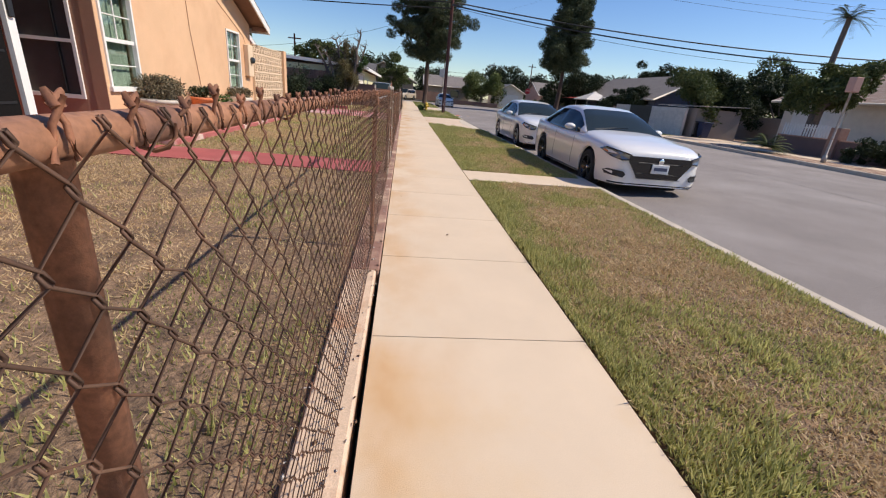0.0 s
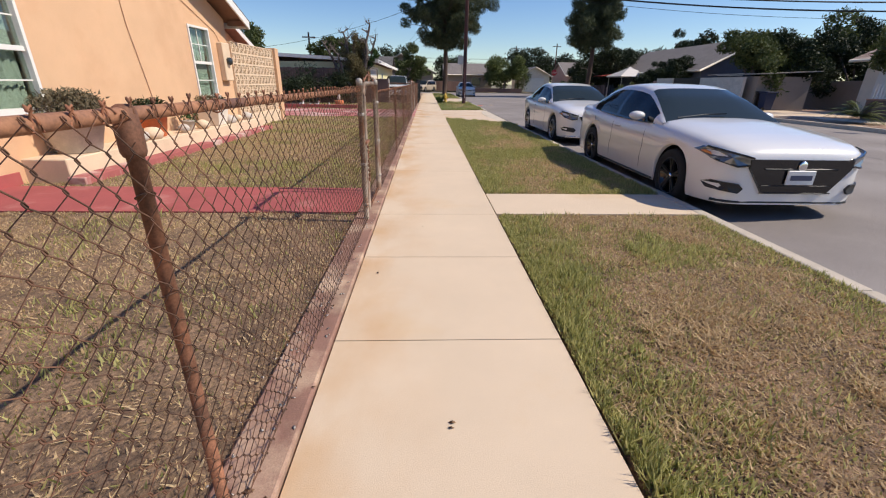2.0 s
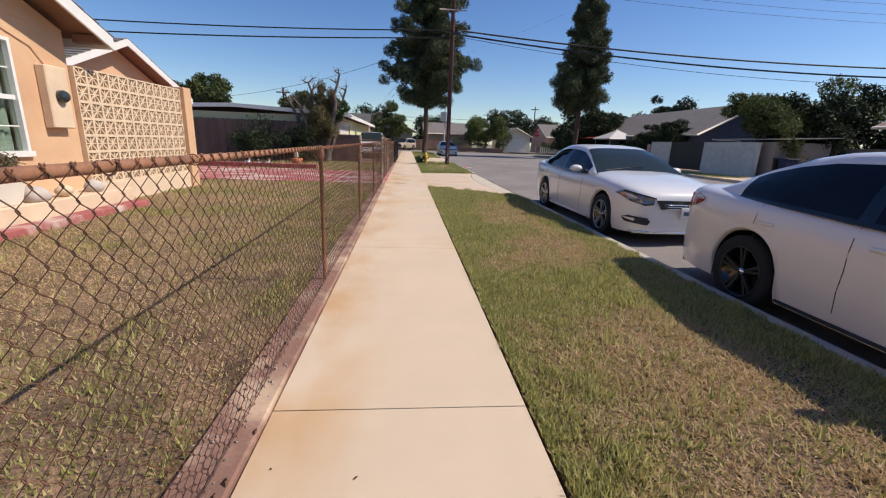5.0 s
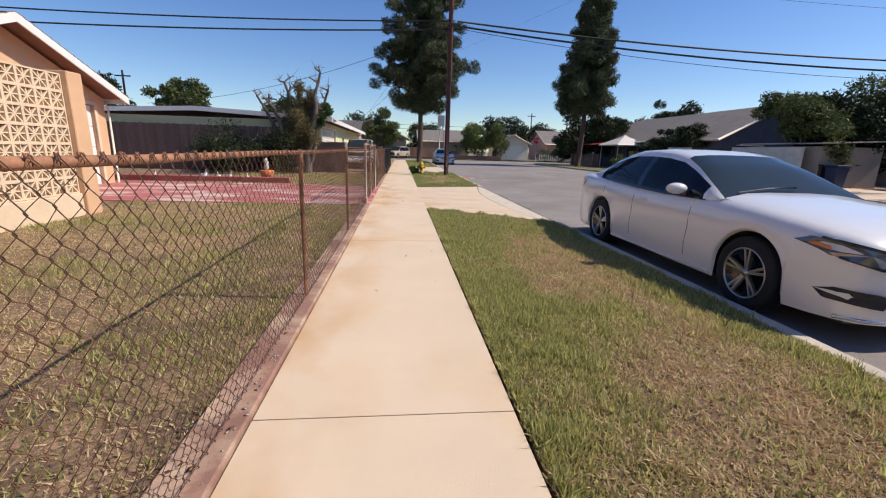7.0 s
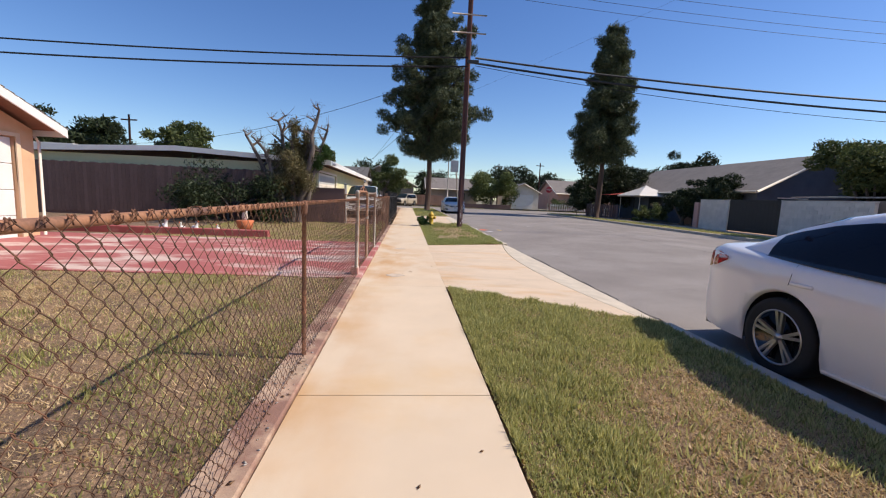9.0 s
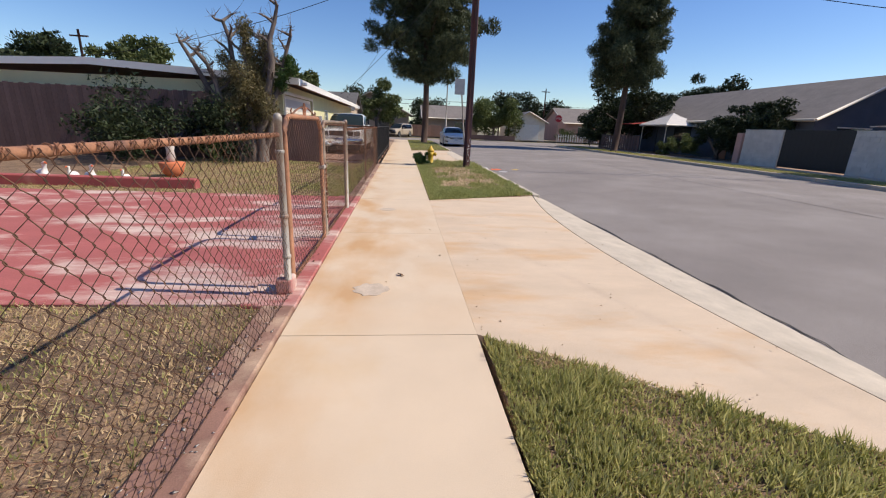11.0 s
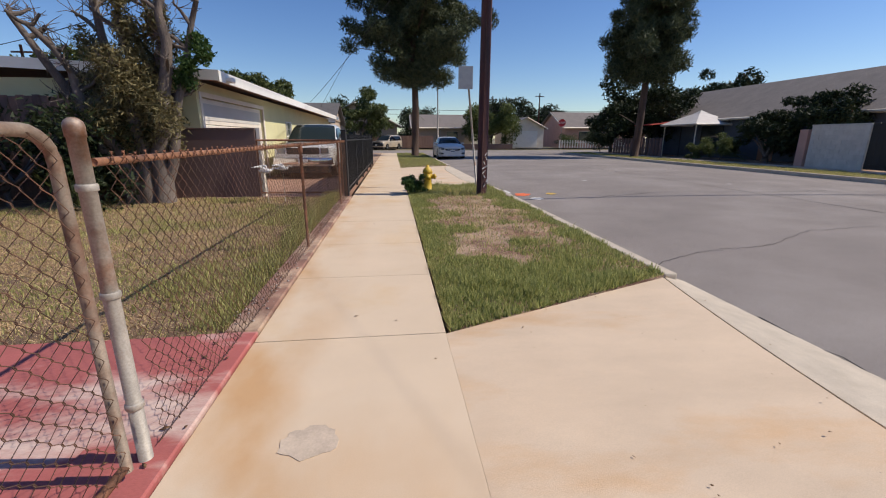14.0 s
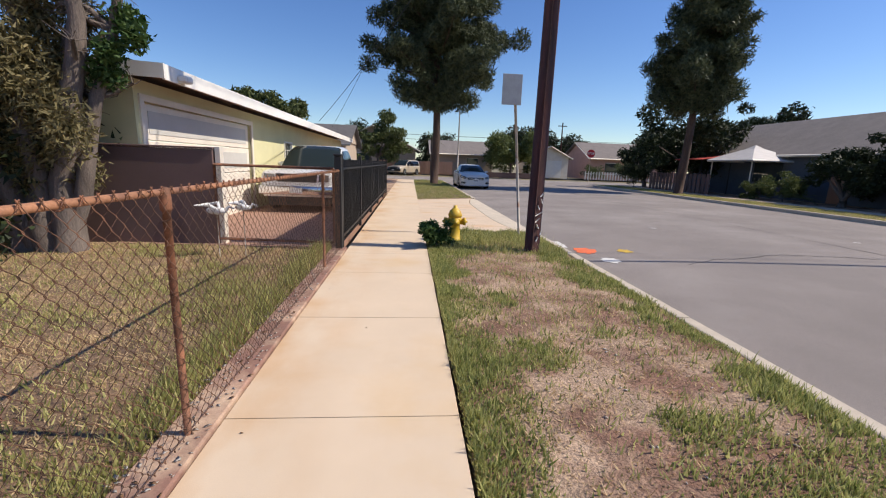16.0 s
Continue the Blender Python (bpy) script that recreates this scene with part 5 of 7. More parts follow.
for r in range(7):
    for c in range(12):
        o = bb if first else new("breeze_block", bb.data)
        first = False
        o.parent = screen
        o.location = (-4.73, 12.77 + BS * (c + 0.5), 0.36 + BS * (r + 0.5))
part("footing", box_bm(-4.82, -4.64, 12.765, 15.94, -0.05, 0.355, 0.01), M["cream"], screen)
part("pillar", box_bm(-4.92, -4.59, 15.945, 16.27, -0.05, 2.26, 0.012), M["stucco"], screen)
holed_wall("return_wall", "x", 16.25, -0.15, -7.6, -4.93, 0, 2.1, [], M["stucco"], screen)

# driveway edging with white duck ornaments
edge = tagged(box("garden_edge", -13.5, -3.1, 22.95, 23.15, -0.1, 0.17, M["redwalk"], bevel=0.015), "low dark red edging at the end of the driveway", "edging", kind="structure")
for i, (dx, dy, s) in enumerate(((-5.2, 23.45, 1.0), (-5.6, 23.6, 0.85), (-6.0, 23.4, 1.1), (-7.6, 23.5, 0.9), (-4.6, 23.5, 0.8))):
    d = thing("duck_ornament", "white painted garden duck on the lawn edge", "ornament", (dx, dy, -0.01), random.uniform(-60, 60), group="garden ducks")
    bm = bmesh.new()
    bmesh.ops.create_uvsphere(bm, u_segments=12, v_segments=8, radius=1, matrix=Matrix.LocRotScale((0, 0, 0.11 * s), None, (0.09 * s, 0.15 * s, 0.11 * s)))
    part("body", bm, M["white"], d, smooth=True)
    tube("neck", [(0, -0.10 * s, 0.16 * s), (0, -0.14 * s, 0.26 * s), (0, -0.15 * s, 0.32 * s), (0, -0.19 * s, 0.34 * s)], [0.05 * s, 0.03 * s, 0.04 * s, 0.02 * s], M["white"], d)
    tube("bill", [(0, -0.19 * s, 0.335 * s), (0, -0.24 * s, 0.325 * s)], [0.018 * s, 0.01 * s], M["orangepaint"], d)
fl = thing("garden_planter", "round rusty planter with a pale figure-shaped ornament", "planter", (-4.3, 24.6, -0.01))
lathe("bowl", [(0.12, 0), (0.2, 0.1), (0.26, 0.3), (0.24, 0.32)], M["clay"], fl)
lathe("ornament", [(0.05, 0.3), (0.09, 0.4), (0.07, 0.55), (0.09, 0.65), (0.03, 0.75), (0.01, 0.76)], M["pot"], fl)

# brown wall and board fence between the plots
nw = thing("plot_wall", "brown painted wall between the two plots", "wall")
part("wall_body", box_bm(-9.5, -2.06, 29.42, 29.57, -0.1, 1.42, 0.01), M["brownpaint"], nw)
part("wall_cap", box_bm(-9.5, -2.05, 29.40, 29.59, 1.423, 1.45, 0.006), M["brownpaint"], nw)
part("end_post", box_bm(-2.04, -1.96, 29.44, 29.56, -0.1, 1.46, 0.006), M["whitewarm"], nw)
bf = thing("board_fence", "dark brown board fence behind the garden", "fence")
bd = None
for i in range(84):
    x = -5.05 - i * 0.145
    if bd is None:
        bd = part("board", box_bm(-0.07, 0.07, -0.012, 0.012, 0, 1.95, 0.004), M["fenceboard"], bf)
        bd.location = (x, 29.36, 0.10)
    else:
        o = new("board", bd.data)
        o.parent = bf
        o.location = (x, 29.36, 0.08 + 0.04 * ((i * 7) % 5) / 5)
part("base", box_bm(-17.2, -9.52, 29.38, 29.50, -0.1, 1.6), M["brownpaint"], bf)

# cream neighbour house with white fascia
h2 = thing("house", "cream yellow bungalow with white fascia and grey garage door", "house", (0.25, -0.6, -0.20))
NX = -3.45
holed_wall("wall", "y", NX, -0.2, 30.2, 49.0, 0, 2.6, [(30.4, 34.75, 0, 2.3), (37.6, 38.5, 0.95, 2.05)], M["housecream"], h2)
holed_wall("wall", "x", 30.2, 0.2, -16, NX - 0.2, 0, 2.6, [], M["housecream"], h2)
gd = new("garage_door")
gd.parent = h2
for i in range(4):
    sec_ = part("door_section", box_bm(NX - 0.12, NX - 0.06, 30.42, 34.73, 0.02 + i * 0.57, 0.58 + i * 0.57, 0.01), M["whitewarm"], gd)
    if i > 1:
        box("door_panel", NX - 0.06, NX - 0.05, 30.6, 34.55, 0.12 + i * 0.57, 0.47 + i * 0.57, M["greypanel"], sec_)
for b in ((30.3, 30.4, 0, 2.4), (34.75, 34.85, 0, 2.4), (30.4, 34.75, 2.3, 2.4)):
    box("trim", NX - 0.02, NX + 0.03, b[0], b[1], b[2], b[3], M["whitewarm"], h2)
window(h2, NX, 37.6, 38.5, 0.95, 2.05, curtain=False)
n1 = roof_slab("roof", [(-2.9, 30.0, 2.74), (-2.9, 49.6, 2.74), (-9.0, 49.6, 3.02), (-9.0, 30.0, 3.02)], 0.06, M["soffit"], h2)
n2 = roof_slab("roof", [(-9.0, 30.0, 3.02), (-9.0, 49.6, 3.02), (-16.5, 49.6, 2.7), (-16.5, 30.0, 2.7)], 0.06, M["soffit"], h2)
roof_slab("roof_skin", [(-2.88, 29.98, 2.76), (-2.88, 49.6, 2.76), (-9.0, 49.6, 3.04), (-9.0, 29.98, 3.04)], 0.015, M["shingle"], h2)
roof_slab("roof_skin", [(-9.0, 29.98, 3.04), (-9.0, 49.6, 3.04), (-16.5, 49.6, 2.72), (-16.5, 29.98, 2.72)], 0.015, M["shingle"], h2)
box("fascia", -2.9, -2.86, 29.98, 49.6, 2.56, 2.77, M["white"], h2)
roof_slab("barge_board", [(-2.86, 29.96, 2.775), (-9.0, 29.96, 3.055), (-9.0, 29.99, 3.055), (-2.86, 29.99, 2.775)], 0.2, M["white"], h2)
roof_slab("barge_board", [(-9.0, 29.96, 3.055), (-16.5, 29.96, 2.735), (-16.5, 29.99, 2.735), (-9.0, 29.99, 3.055)], 0.2, M["white"], h2)
box("roof_vent", -6.2, -6.1, 34, 34.1, 3.0, 3.35, M["galv"], h2)
part("flood_lamp", box_bm(-2.86, -2.72, 30.3, 30.5, 2.58, 2.68, 0.02), M["white"], h2)


def far_house(name, label, x0, x1, y0, y1, h, ridge, axis, wallm, roofm, over=0.5, openings=(), fasc="whitewarm"):
    """A house with a gable roof; ridge along an axis; openings as (x or y span, z span, face)."""
    e = thing(name, label, "house")
    part("wall", box_bm(x0, x1, y0, y1, -0.1, h), wallm, e)
    if axis == "y":
        xm = (x0 + x1) / 2
        k = (ridge - h) / (xm - x0)
        ez = h - over * k
        A = [(x0 - over, y0 - over, ez), (x0 - over, y1 + over, ez), (xm, y1 + over, ridge), (xm, y0 - over, ridge)]
        B = [(xm, y0 - over, ridge), (xm, y1 + over, ridge), (x1 + over, y1 + over, ez), (x1 + over, y0 - over, ez)]
        gab = [[(x0, y, h), (x1, y, h), (xm, y, ridge - 0.1)] for y in (y0, y1)]
        br = [((x0 - over, y0 - over - 0.03, ez), (xm, y0 - over - 0.03, ridge)), ((xm, y0 - over - 0.03, ridge), (x1 + over, y0 - over - 0.03, ez)), ((x0 - over - 0.03, y0 - over, ez), (x0 - over - 0.03, y1 + over, ez))]
    else:
        ym = (y0 + y1) / 2
        k = (ridge - h) / (ym - y0)
        ez = h - over * k
        A = [(x1 + over, y0 - over, ez), (x0 - over, y0 - over, ez), (x0 - over, ym, ridge), (x1 + over, ym, ridge)]
        B = [(x1 + over, ym, ridge), (x0 - over, ym, ridge), (x0 - over, y1 + over, ez), (x1 + over, y1 + over, ez)]
        gab = [[(x, y0, h), (x, y1, h), (x, ym, ridge - 0.1)] for x in (x0, x1)]
        br = [((x0 - over - 0.03, y0 - over, ez), (x0 - over - 0.03, ym, ridge)), ((x0 - over, y0 - over - 0.03, ez), (x1 + over, y0 - over - 0.03, ez))]
    for P4 in (A, B):
        roof_slab("roof", [(a, b, c + 0.02) for a, b, c in P4], 0.12, roofm, e)
    for g in gab:
        d = Vector((0, 0.12, 0)) if axis == "y" else Vector((0.12, 0, 0))
        v = [Vector(p) for p in g] + [Vector(p) + d for p in g]
        obj("gable", v, [(0, 1, 2), (5, 4, 3), (0, 3, 4, 1), (1, 4, 5, 2), (2, 5, 3, 0)], wallm, e)
    for a, b in br:
        tube("fascia", [Vector(a) - Vector((0, 0, 0.06)), Vector(b) - Vector((0, 0, 0.06))], 0.08, M[fasc], e, sides=4)
    for a0, a1, z0, z1, faceside, mt in openings:
        if faceside == "x0":
            o = part("window" if z0 > 0.3 else "door", box_bm(x0 - 0.05, x0 + 0.02, a0, a1, z0, z1), mt, e)
            box("frame", x0 - 0.06, x0 - 0.052, a0 - 0.06, a1 + 0.06, z1, z1 + 0.07, M["whitewarm"], o)
        else:
            o = part("window" if z0 > 0.3 else "door", box_bm(a0, a1, y0 - 0.05, y0 + 0.02, z0, z1), mt, e)
            box("frame", a0 - 0.06, a1 + 0.06, y0 - 0.06, y0 - 0.052, z1, z1 + 0.07, M["whitewarm"], o)
    return e


far_house("house", "dark blue-grey house with a brown shingle roof", 22.6, 31.5, 36.2, 54, 2.75, 5.0, "y", M["bluehouse"], M["shingle2"], 0.5, [(38, 39.2, 0.9, 2.1, "x0", M["glass"]), (42, 43, 0, 2.05, "x0", M["brownwall"]), (46, 48, 0.9, 2.1, "x0", M["glass"]), (24, 26, 0.9, 2.1, "y0", M["glass"])])
far_house("house", "white stucco house with a brown tiled roof and white garage door", 25.5, 35, 6, 25.4, 3.1, 5.2, "y", M["whitewarm"], M["roof_tile"], 0.6, [(8, 9.6, 0.9, 2.1, "x0", M["glass"]), (12, 13.4, 0.9, 2.1, "x0", M["glass"]), (21.2, 24.6, 0.02, 2.3, "x0", M["white"])])
far_house("house", "tan bungalow with a dark roof beyond the junction", -9, 1.5, 76, 86, 3.0, 5.6, "y", M["tanhouse"], M["shingle"], 0.6, [(-6, -4, 0.9, 2.2, "y0", M["glass"]), (-3, -1.2, 0.9, 2.2, "y0", M["glass"])])
far_house("house", "small beige house behind a round hedge tree", 4, 12, 80, 90, 2.8, 4.6, "x", M["tanhouse"], M["shingle2"], 0.5, [(8.5, 10, 0.9, 2.1, "y0", M["glass"])])
far_house("garage", "cream garage with a panelled door beyond the junction", 16.4, 21.5, 77, 84, 2.7, 4.0, "y", M["whitewarm"], M["shingle2"], 0.4, [(17.2, 20.6, 0, 2.2, "y0", M["white"])])
far_house("house", "pink house with a pale gable roof beyond the junction", 25, 37, 78, 88, 2.9, 5.0, "x", M["pinkhouse"], M["shingle2"], 0.5, [(27, 29, 0.9, 2.1, "y0", M["glass"]), (31, 33, 0.9, 2.1, "y0", M["glass"])])
far_house("house", "long low house behind the neighbouring gardens", -34, -20, 33, 44, 2.7, 3.8, "y", M["whitewarm"], M["shingle"], 0.6)
far_house("house", "cream house behind the corner plot", -14, -4.5, 58.5, 66, 2.8, 4.4, "x", M["tanhouse"], M["shingle"], 0.5)

# block walls, black gate and pillars across the road
def block_wall(label, x, y0, y1, rows=9, top=True):
    e = thing("block_wall", label, "wall")
    part("core", box_bm(x + 0.02, x + 0.16, y0, y1, -0.1, rows * 0.2 - 0.01), M["block"], e)
    n = max(1, round((y1 - y0) / 0.4))
    w = (y1 - y0) / n
    b = part("block", box_bm(0, 0.18, 0.004, w - 0.004, 0.004, 0.196, 0.004), M["block"], e)
    half = part("block", box_bm(0, 0.18, 0.004, w / 2 - 0.004, 0.004, 0.196, 0.004), M["block"], e)
    f1 = f2 = True
    for r in range(rows):
        cells = [(i * w, b) for i in range(n)] if r % 2 == 0 else [(0, half)] + [(w / 2 + i * w, b) for i in range(n - 1)] + [((n - 0.5) * w, half)]
        for off, src in cells:
            if src is b and f1:
                o, f1 = b, False
            elif src is half and f2:
                o, f2 = half, False
            else:
                o = new("block", src.data)
                o.parent = e
            o.location = (x, y0 + off, r * 0.2)
    part("coping", box_bm(x - 0.02, x + 0.2, y0 - 0.01, y1 + 0.01, rows * 0.2, rows * 0.2 + 0.05, 0.008), M["block"], e)
    return e


block_wall("grey concrete block wall behind the far sidewalk", 19.6, 27.0, 31.3)
block_wall("pale block wall with pierced top course beside a black gate", 19.6, 34.8, 37.2, 9)
gp = thing("gate_pillar", "pink stucco gate pillar by the block wall", "pillar")
part("shaft", box_bm(19.55, 19.95, 37.3, 37.7, -0.05, 1.65, 0.01), M["pinkhouse"], gp)
bg = thing("metal_gate", "solid black metal gate between block walls", "gate")
for i in range(14):
    y = 31.34 + i * 0.247
    part("panel", box_bm(19.68, 19.72, y, y + 0.243, 0.05, 1.85, 0.004), M["ironblack"], bg)
for z in (0.2, 1.7):
    part("rail", box_bm(19.65, 19.678, 31.34, 34.78, z, z + 0.06), M["ironblack"], bg)
sw = thing("shed_roof", "low shed with a pale sheet roof behind the block wall", "shed")
part("wall", box_bm(20.2, 23.5, 26.6, 31, -0.1, 1.9), M["greywall"], sw)
roof_slab("roof", [(20.0, 26.3, 2.05), (23.8, 26.3, 2.25), (23.8, 31.2, 2.25), (20.0, 31.2, 2.05)], 0.05, M["galv"], sw)
bl = thing("low_wall", "grey garden wall behind the driveway", "wall")
part("wall_body", box_bm(27, 27.2, 25.6, 36, -0.1, 1.75, 0.01), M["greywall"], bl)
for i, (y, mt, lb) in enumerate(((26.0, "bin", "dark blue wheeled rubbish bin by the wall"), (26.75, "ironblack", "black wheeled rubbish bin by the wall"))):
    b = thing("rubbish_bin", lb, "bin", (20.6, y, 0.0), 90, group="bins by the wall")
    bm = box_bm(-0.29, 0.29, -0.32, 0.32, 0.06, 0.98, 0.03, 2)
    for vv in bm.verts:
        k = 0.78 + 0.22 * vv.co.z
        vv.co.x *= k
        vv.co.y *= k
    part("body", bm, M[mt], b)
    part("lid", box_bm(-0.33, 0.33, -0.38, 0.36, 0.985, 1.07, 0.03, 2), M[mt], b)
    for sx in (-0.22, 0.22):
        tube("wheel", [(sx - 0.03, 0.30, 0.1), (sx + 0.03, 0.30, 0.1)], 0.1, M["rubber"], b, sides=14)

# gazebo with a pale canopy
gz_ = thing("gazebo", "garden gazebo with pale tarpaulin canopy on thin poles", "gazebo", (21.7, 47.2, 0))
for sx in (-1.4, 1.4):
    for sy in (-1.6, 1.6):
        tube("pole", [(sx, sy, 0), (sx, sy, 2.25)], 0.035, M["whitewarm"], gz_)
obj("canopy", [(-1.6, -1.8, 2.2), (1.6, -1.8, 2.2), (1.6, 1.8, 2.2), (-1.6, 1.8, 2.2), (-0.35, -0.35, 2.85), (0.35, -0.35, 2.85), (0.35, 0.35, 2.85), (-0.35, 0.35, 2.85), (0, 0, 3.1)],
    [(0, 1, 5, 4), (1, 2, 6, 5), (2, 3, 7, 6), (3, 0, 4, 7), (4, 5, 8), (5, 6, 8), (6, 7, 8), (7, 4, 8)], M["tarp"], gz_)
for a in ((-1.6, -1.8, 1.6, -1.8), (1.6, -1.8, 1.6, 1.8), (1.6, 1.8, -1.6, 1.8), (-1.6, 1.8, -1.6, -1.8)):
    tube("valance", [(a[0], a[1], 2.13), (a[2], a[3], 2.13)], 0.07, M["tarp"], gz_, sides=4)
rc = thing("awning", "red fabric awning beside the gazebo", "awning", (20.8, 50.3, 0))
for sx, sy in ((-1, -1.2), (1, -1.2), (-1, 1.2), (1, 1.2)):
    tube("pole", [(sx, sy, 0), (sx, sy, 2.2)], 0.03, M["ironblack"], rc)
roof_slab("fabric", [(-1.2, -1.4, 2.2), (1.2, -1.4, 2.55), (1.2, 1.4, 2.55), (-1.2, 1.4, 2.2)], 0.03, M["redcanopy"], rc)
pf = thing("slat_fence", "dark timber slat fence beside the gazebo", "fence")
for i in range(16):
    part("slat", box_bm(19.62, 19.66, 47.9 + i * 0.42, 48.2 + i * 0.42, 0, 1.25), M["fenceboard"], pf)
part("back_rail", box_bm(19.67, 19.71, 47.9, 54.6, 0.5, 0.6), M["fenceboard"], pf)
wf = thing("picket_fence", "low white picket fence beyond the junction", "fence")
for i in range(26):
    part("picket", box_bm(22 + i * 0.35, 22.12 + i * 0.35, 72.5, 72.53, 0, 1.0), M["white"], wf)
part("rail", box_bm(22, 31, 72.54, 72.58, 0.7, 0.78), M["white"], wf)
rf = thing("board_fence", "reddish brown board fence beyond the junction", "fence")
for i in range(30):
    part("board", box_bm(-3 + i * 0.3, -2.71 + i * 0.3, 74.0, 74.04, 0, 1.5), M["brickdrive"], rf)
lw = thing("hedge_wall", "low dark garden wall beyond the junction", "wall")
part("wall_body", box_bm(6, 16, 72.8, 73, -0.1, 0.5), M["brownpaint"], lw)
lf = thing("garden_wall", "low dark garden wall with white pickets before the white house", "wall")
part("brick_base", box_bm(20.75, 20.97, 6, 20.2, -0.1, 0.82, 0.01), M["brownpaint"], lf)
part("coping", box_bm(20.71, 21.01, 6, 20.2, 0.821, 0.88, 0.01), M["brickdrive"], lf)
for i in range(17):
    part("picket", box_bm(20.84, 20.87, 17.45 + i * 0.16, 17.53 + i * 0.16, 0.88, 1.48), M["white"], lf)
part("picket_rail", box_bm(20.875, 20.90, 17.4, 20.15, 1.28, 1.34), M["white"], lf)
part("pillar", box_bm(20.6, 21.1, 16.7, 17.2, -0.1, 1.42, 0.015), M["brickdrive"], lf)
cpt = thing("carport", "white flat carport roof on posts behind the garden fence", "carport", (-19.5, 37.5, 0))
part("roof", box_bm(-3.2, 3.2, -3, 3, 2.85, 3.15, 0.01), M["white"], cpt)
for sx in (-3, 3):
    for sy in (-2.8, 2.8):
        part("post", box_bm(sx - 0.07, sx + 0.07, sy - 0.07, sy + 0.07, -0.1, 2.85), M["whitewarm"], cpt)


# ---- trees and plants ----
RNG = np.random.default_rng(7)


def pine(label, at, h, r_lo, crown_from, seed, n_leaf=52000, lean=0.0, skew=1.0):
    """A tall pine: tapered trunk, whorled limbs, needle tufts in separate clumps with gaps."""
    rng = np.random.default_rng(seed)
    e = thing("pine_tree", label, "tree", at)
    tr = [(lean * z / h + 0.08 * math.sin(z * 0.5), 0.06 * math.cos(z * 0.4), z) for z in np.linspace(-0.1, h * 0.97, 14)]
    tube("trunk", tr, list(np.linspace(0.27, 0.04, 14)), M["bark"], e, sides=12)
    runs, cen, rad = [], [], []
    z = crown_from
    while z < h:
        u = (z - crown_from) / (h - crown_from)
        rr = r_lo * (1 - u) ** 0.62 * (0.72 + 0.5 * rng.random()) * (0.66 + 0.38 * min(1, u * 6)) + 0.35
        k = int(4 + 3 * rng.random())
        a0 = rng.random() * 6.28
        for i in range(k):
            a = a0 + 6.28 * i / k + rng.normal(0, 0.25)
            ln = rr * rng.uniform(0.42, 1.1)
            up = rng.uniform(-0.05, 0.5)
            base = Vector((lean * z / h, 0, z))
            tip = base + Vector((math.cos(a) * ln * skew, math.sin(a) * ln, ln * up))
            mid = base.lerp(tip, 0.5) + Vector((0, 0, -0.05 * ln))
            runs.append(([base, mid, tip], [0.05 * (1 - u) + 0.02, 0.035, 0.012]))
            for q in (0.3, 0.55, 0.78, 1.0):
                if q < 0.6 and rng.random() < 0.25:
                    continue
                c = base.lerp(tip, q) + Vector(rng.normal(0, 0.14, 3))
                s = rng.uniform(0.42, 0.86) * (0.6 + 0.4 * (1 - u)) 
                cen.append((c.x, c.y, c.z + 0.12))
                rad.append((s, s, s * 0.9))
        z += (h - crown_from) / 30 * rng.uniform(0.6, 1.3)
    cen.append((lean, 0, h))
    rad.append((0.35, 0.35, 0.8))
    tubes("limb", runs, M["bark"], e, sides=5)
    v, t = leaves(cen, rad, n_leaf, 0.30, rng, 0.20, 0.35, 0.5)
    np_mesh("crown", v, t, M["pine"], e)
    return e


def tree(label, at, h, r, seed, leaf="oak", n=16000, size=0.12, trunk_r=0.14, stem=0.35, name="tree", squash=0.75, bark="greybark"):
    """Broadleaf tree: trunk, forked limbs, uneven crown of leaf clumps."""
    rng = np.random.default_rng(seed)
    e = thing(name, label, "tree" if name == "tree" else "bush", at)
    top = Vector((rng.normal(0, 0.1), rng.normal(0, 0.1), h * stem))
    runs = [([(0, 0, -0.1), (rng.normal(0, 0.05), rng.normal(0, 0.05), h * stem * 0.5), top], [trunk_r * 1.25, trunk_r, trunk_r * 0.8])]
    cen, rad = [], []
    for i in range(9 if name == "tree" else 11):
        a = i * 2.4 + rng.normal(0, 0.3)
        q = rng.uniform(0.35, 0.95)
        p = Vector((math.cos(a) * r * q, math.sin(a) * r * q, h * stem + (h - h * stem) * rng.uniform(0.2, 0.85)))
        runs.append(([top, top.lerp(p, 0.5) + Vector((0, 0, 0.1)), p], [trunk_r * 0.55, trunk_r * 0.35, trunk_r * 0.12]))
        for _ in range(4):
            c = p + Vector(rng.normal(0, r * 0.22, 3))
            s = r * rng.uniform(0.2, 0.42)
            cen.append((c.x, c.y, max(c.z, s * 0.6)))
            rad.append((s, s, s * squash))
    tubes("trunk" if name == "tree" else "stem", runs, M[bark], e, sides=7)
    v, t = leaves(cen, rad, n, size, rng, 0.5, 0.1, 0.45)
    np_mesh("crown", v, t, M[leaf], e)
    return e


pine("tall dark pine on the parkway grass by the corner", (2.45, 50.6, 0), 21.0, 4.5, 5.0, 3, 190000)
pine("tall tapering pine on the far parkway", (17.5, 47.6, 0), 16.0, 2.45, 5.0, 11, 140000, lean=0.35)


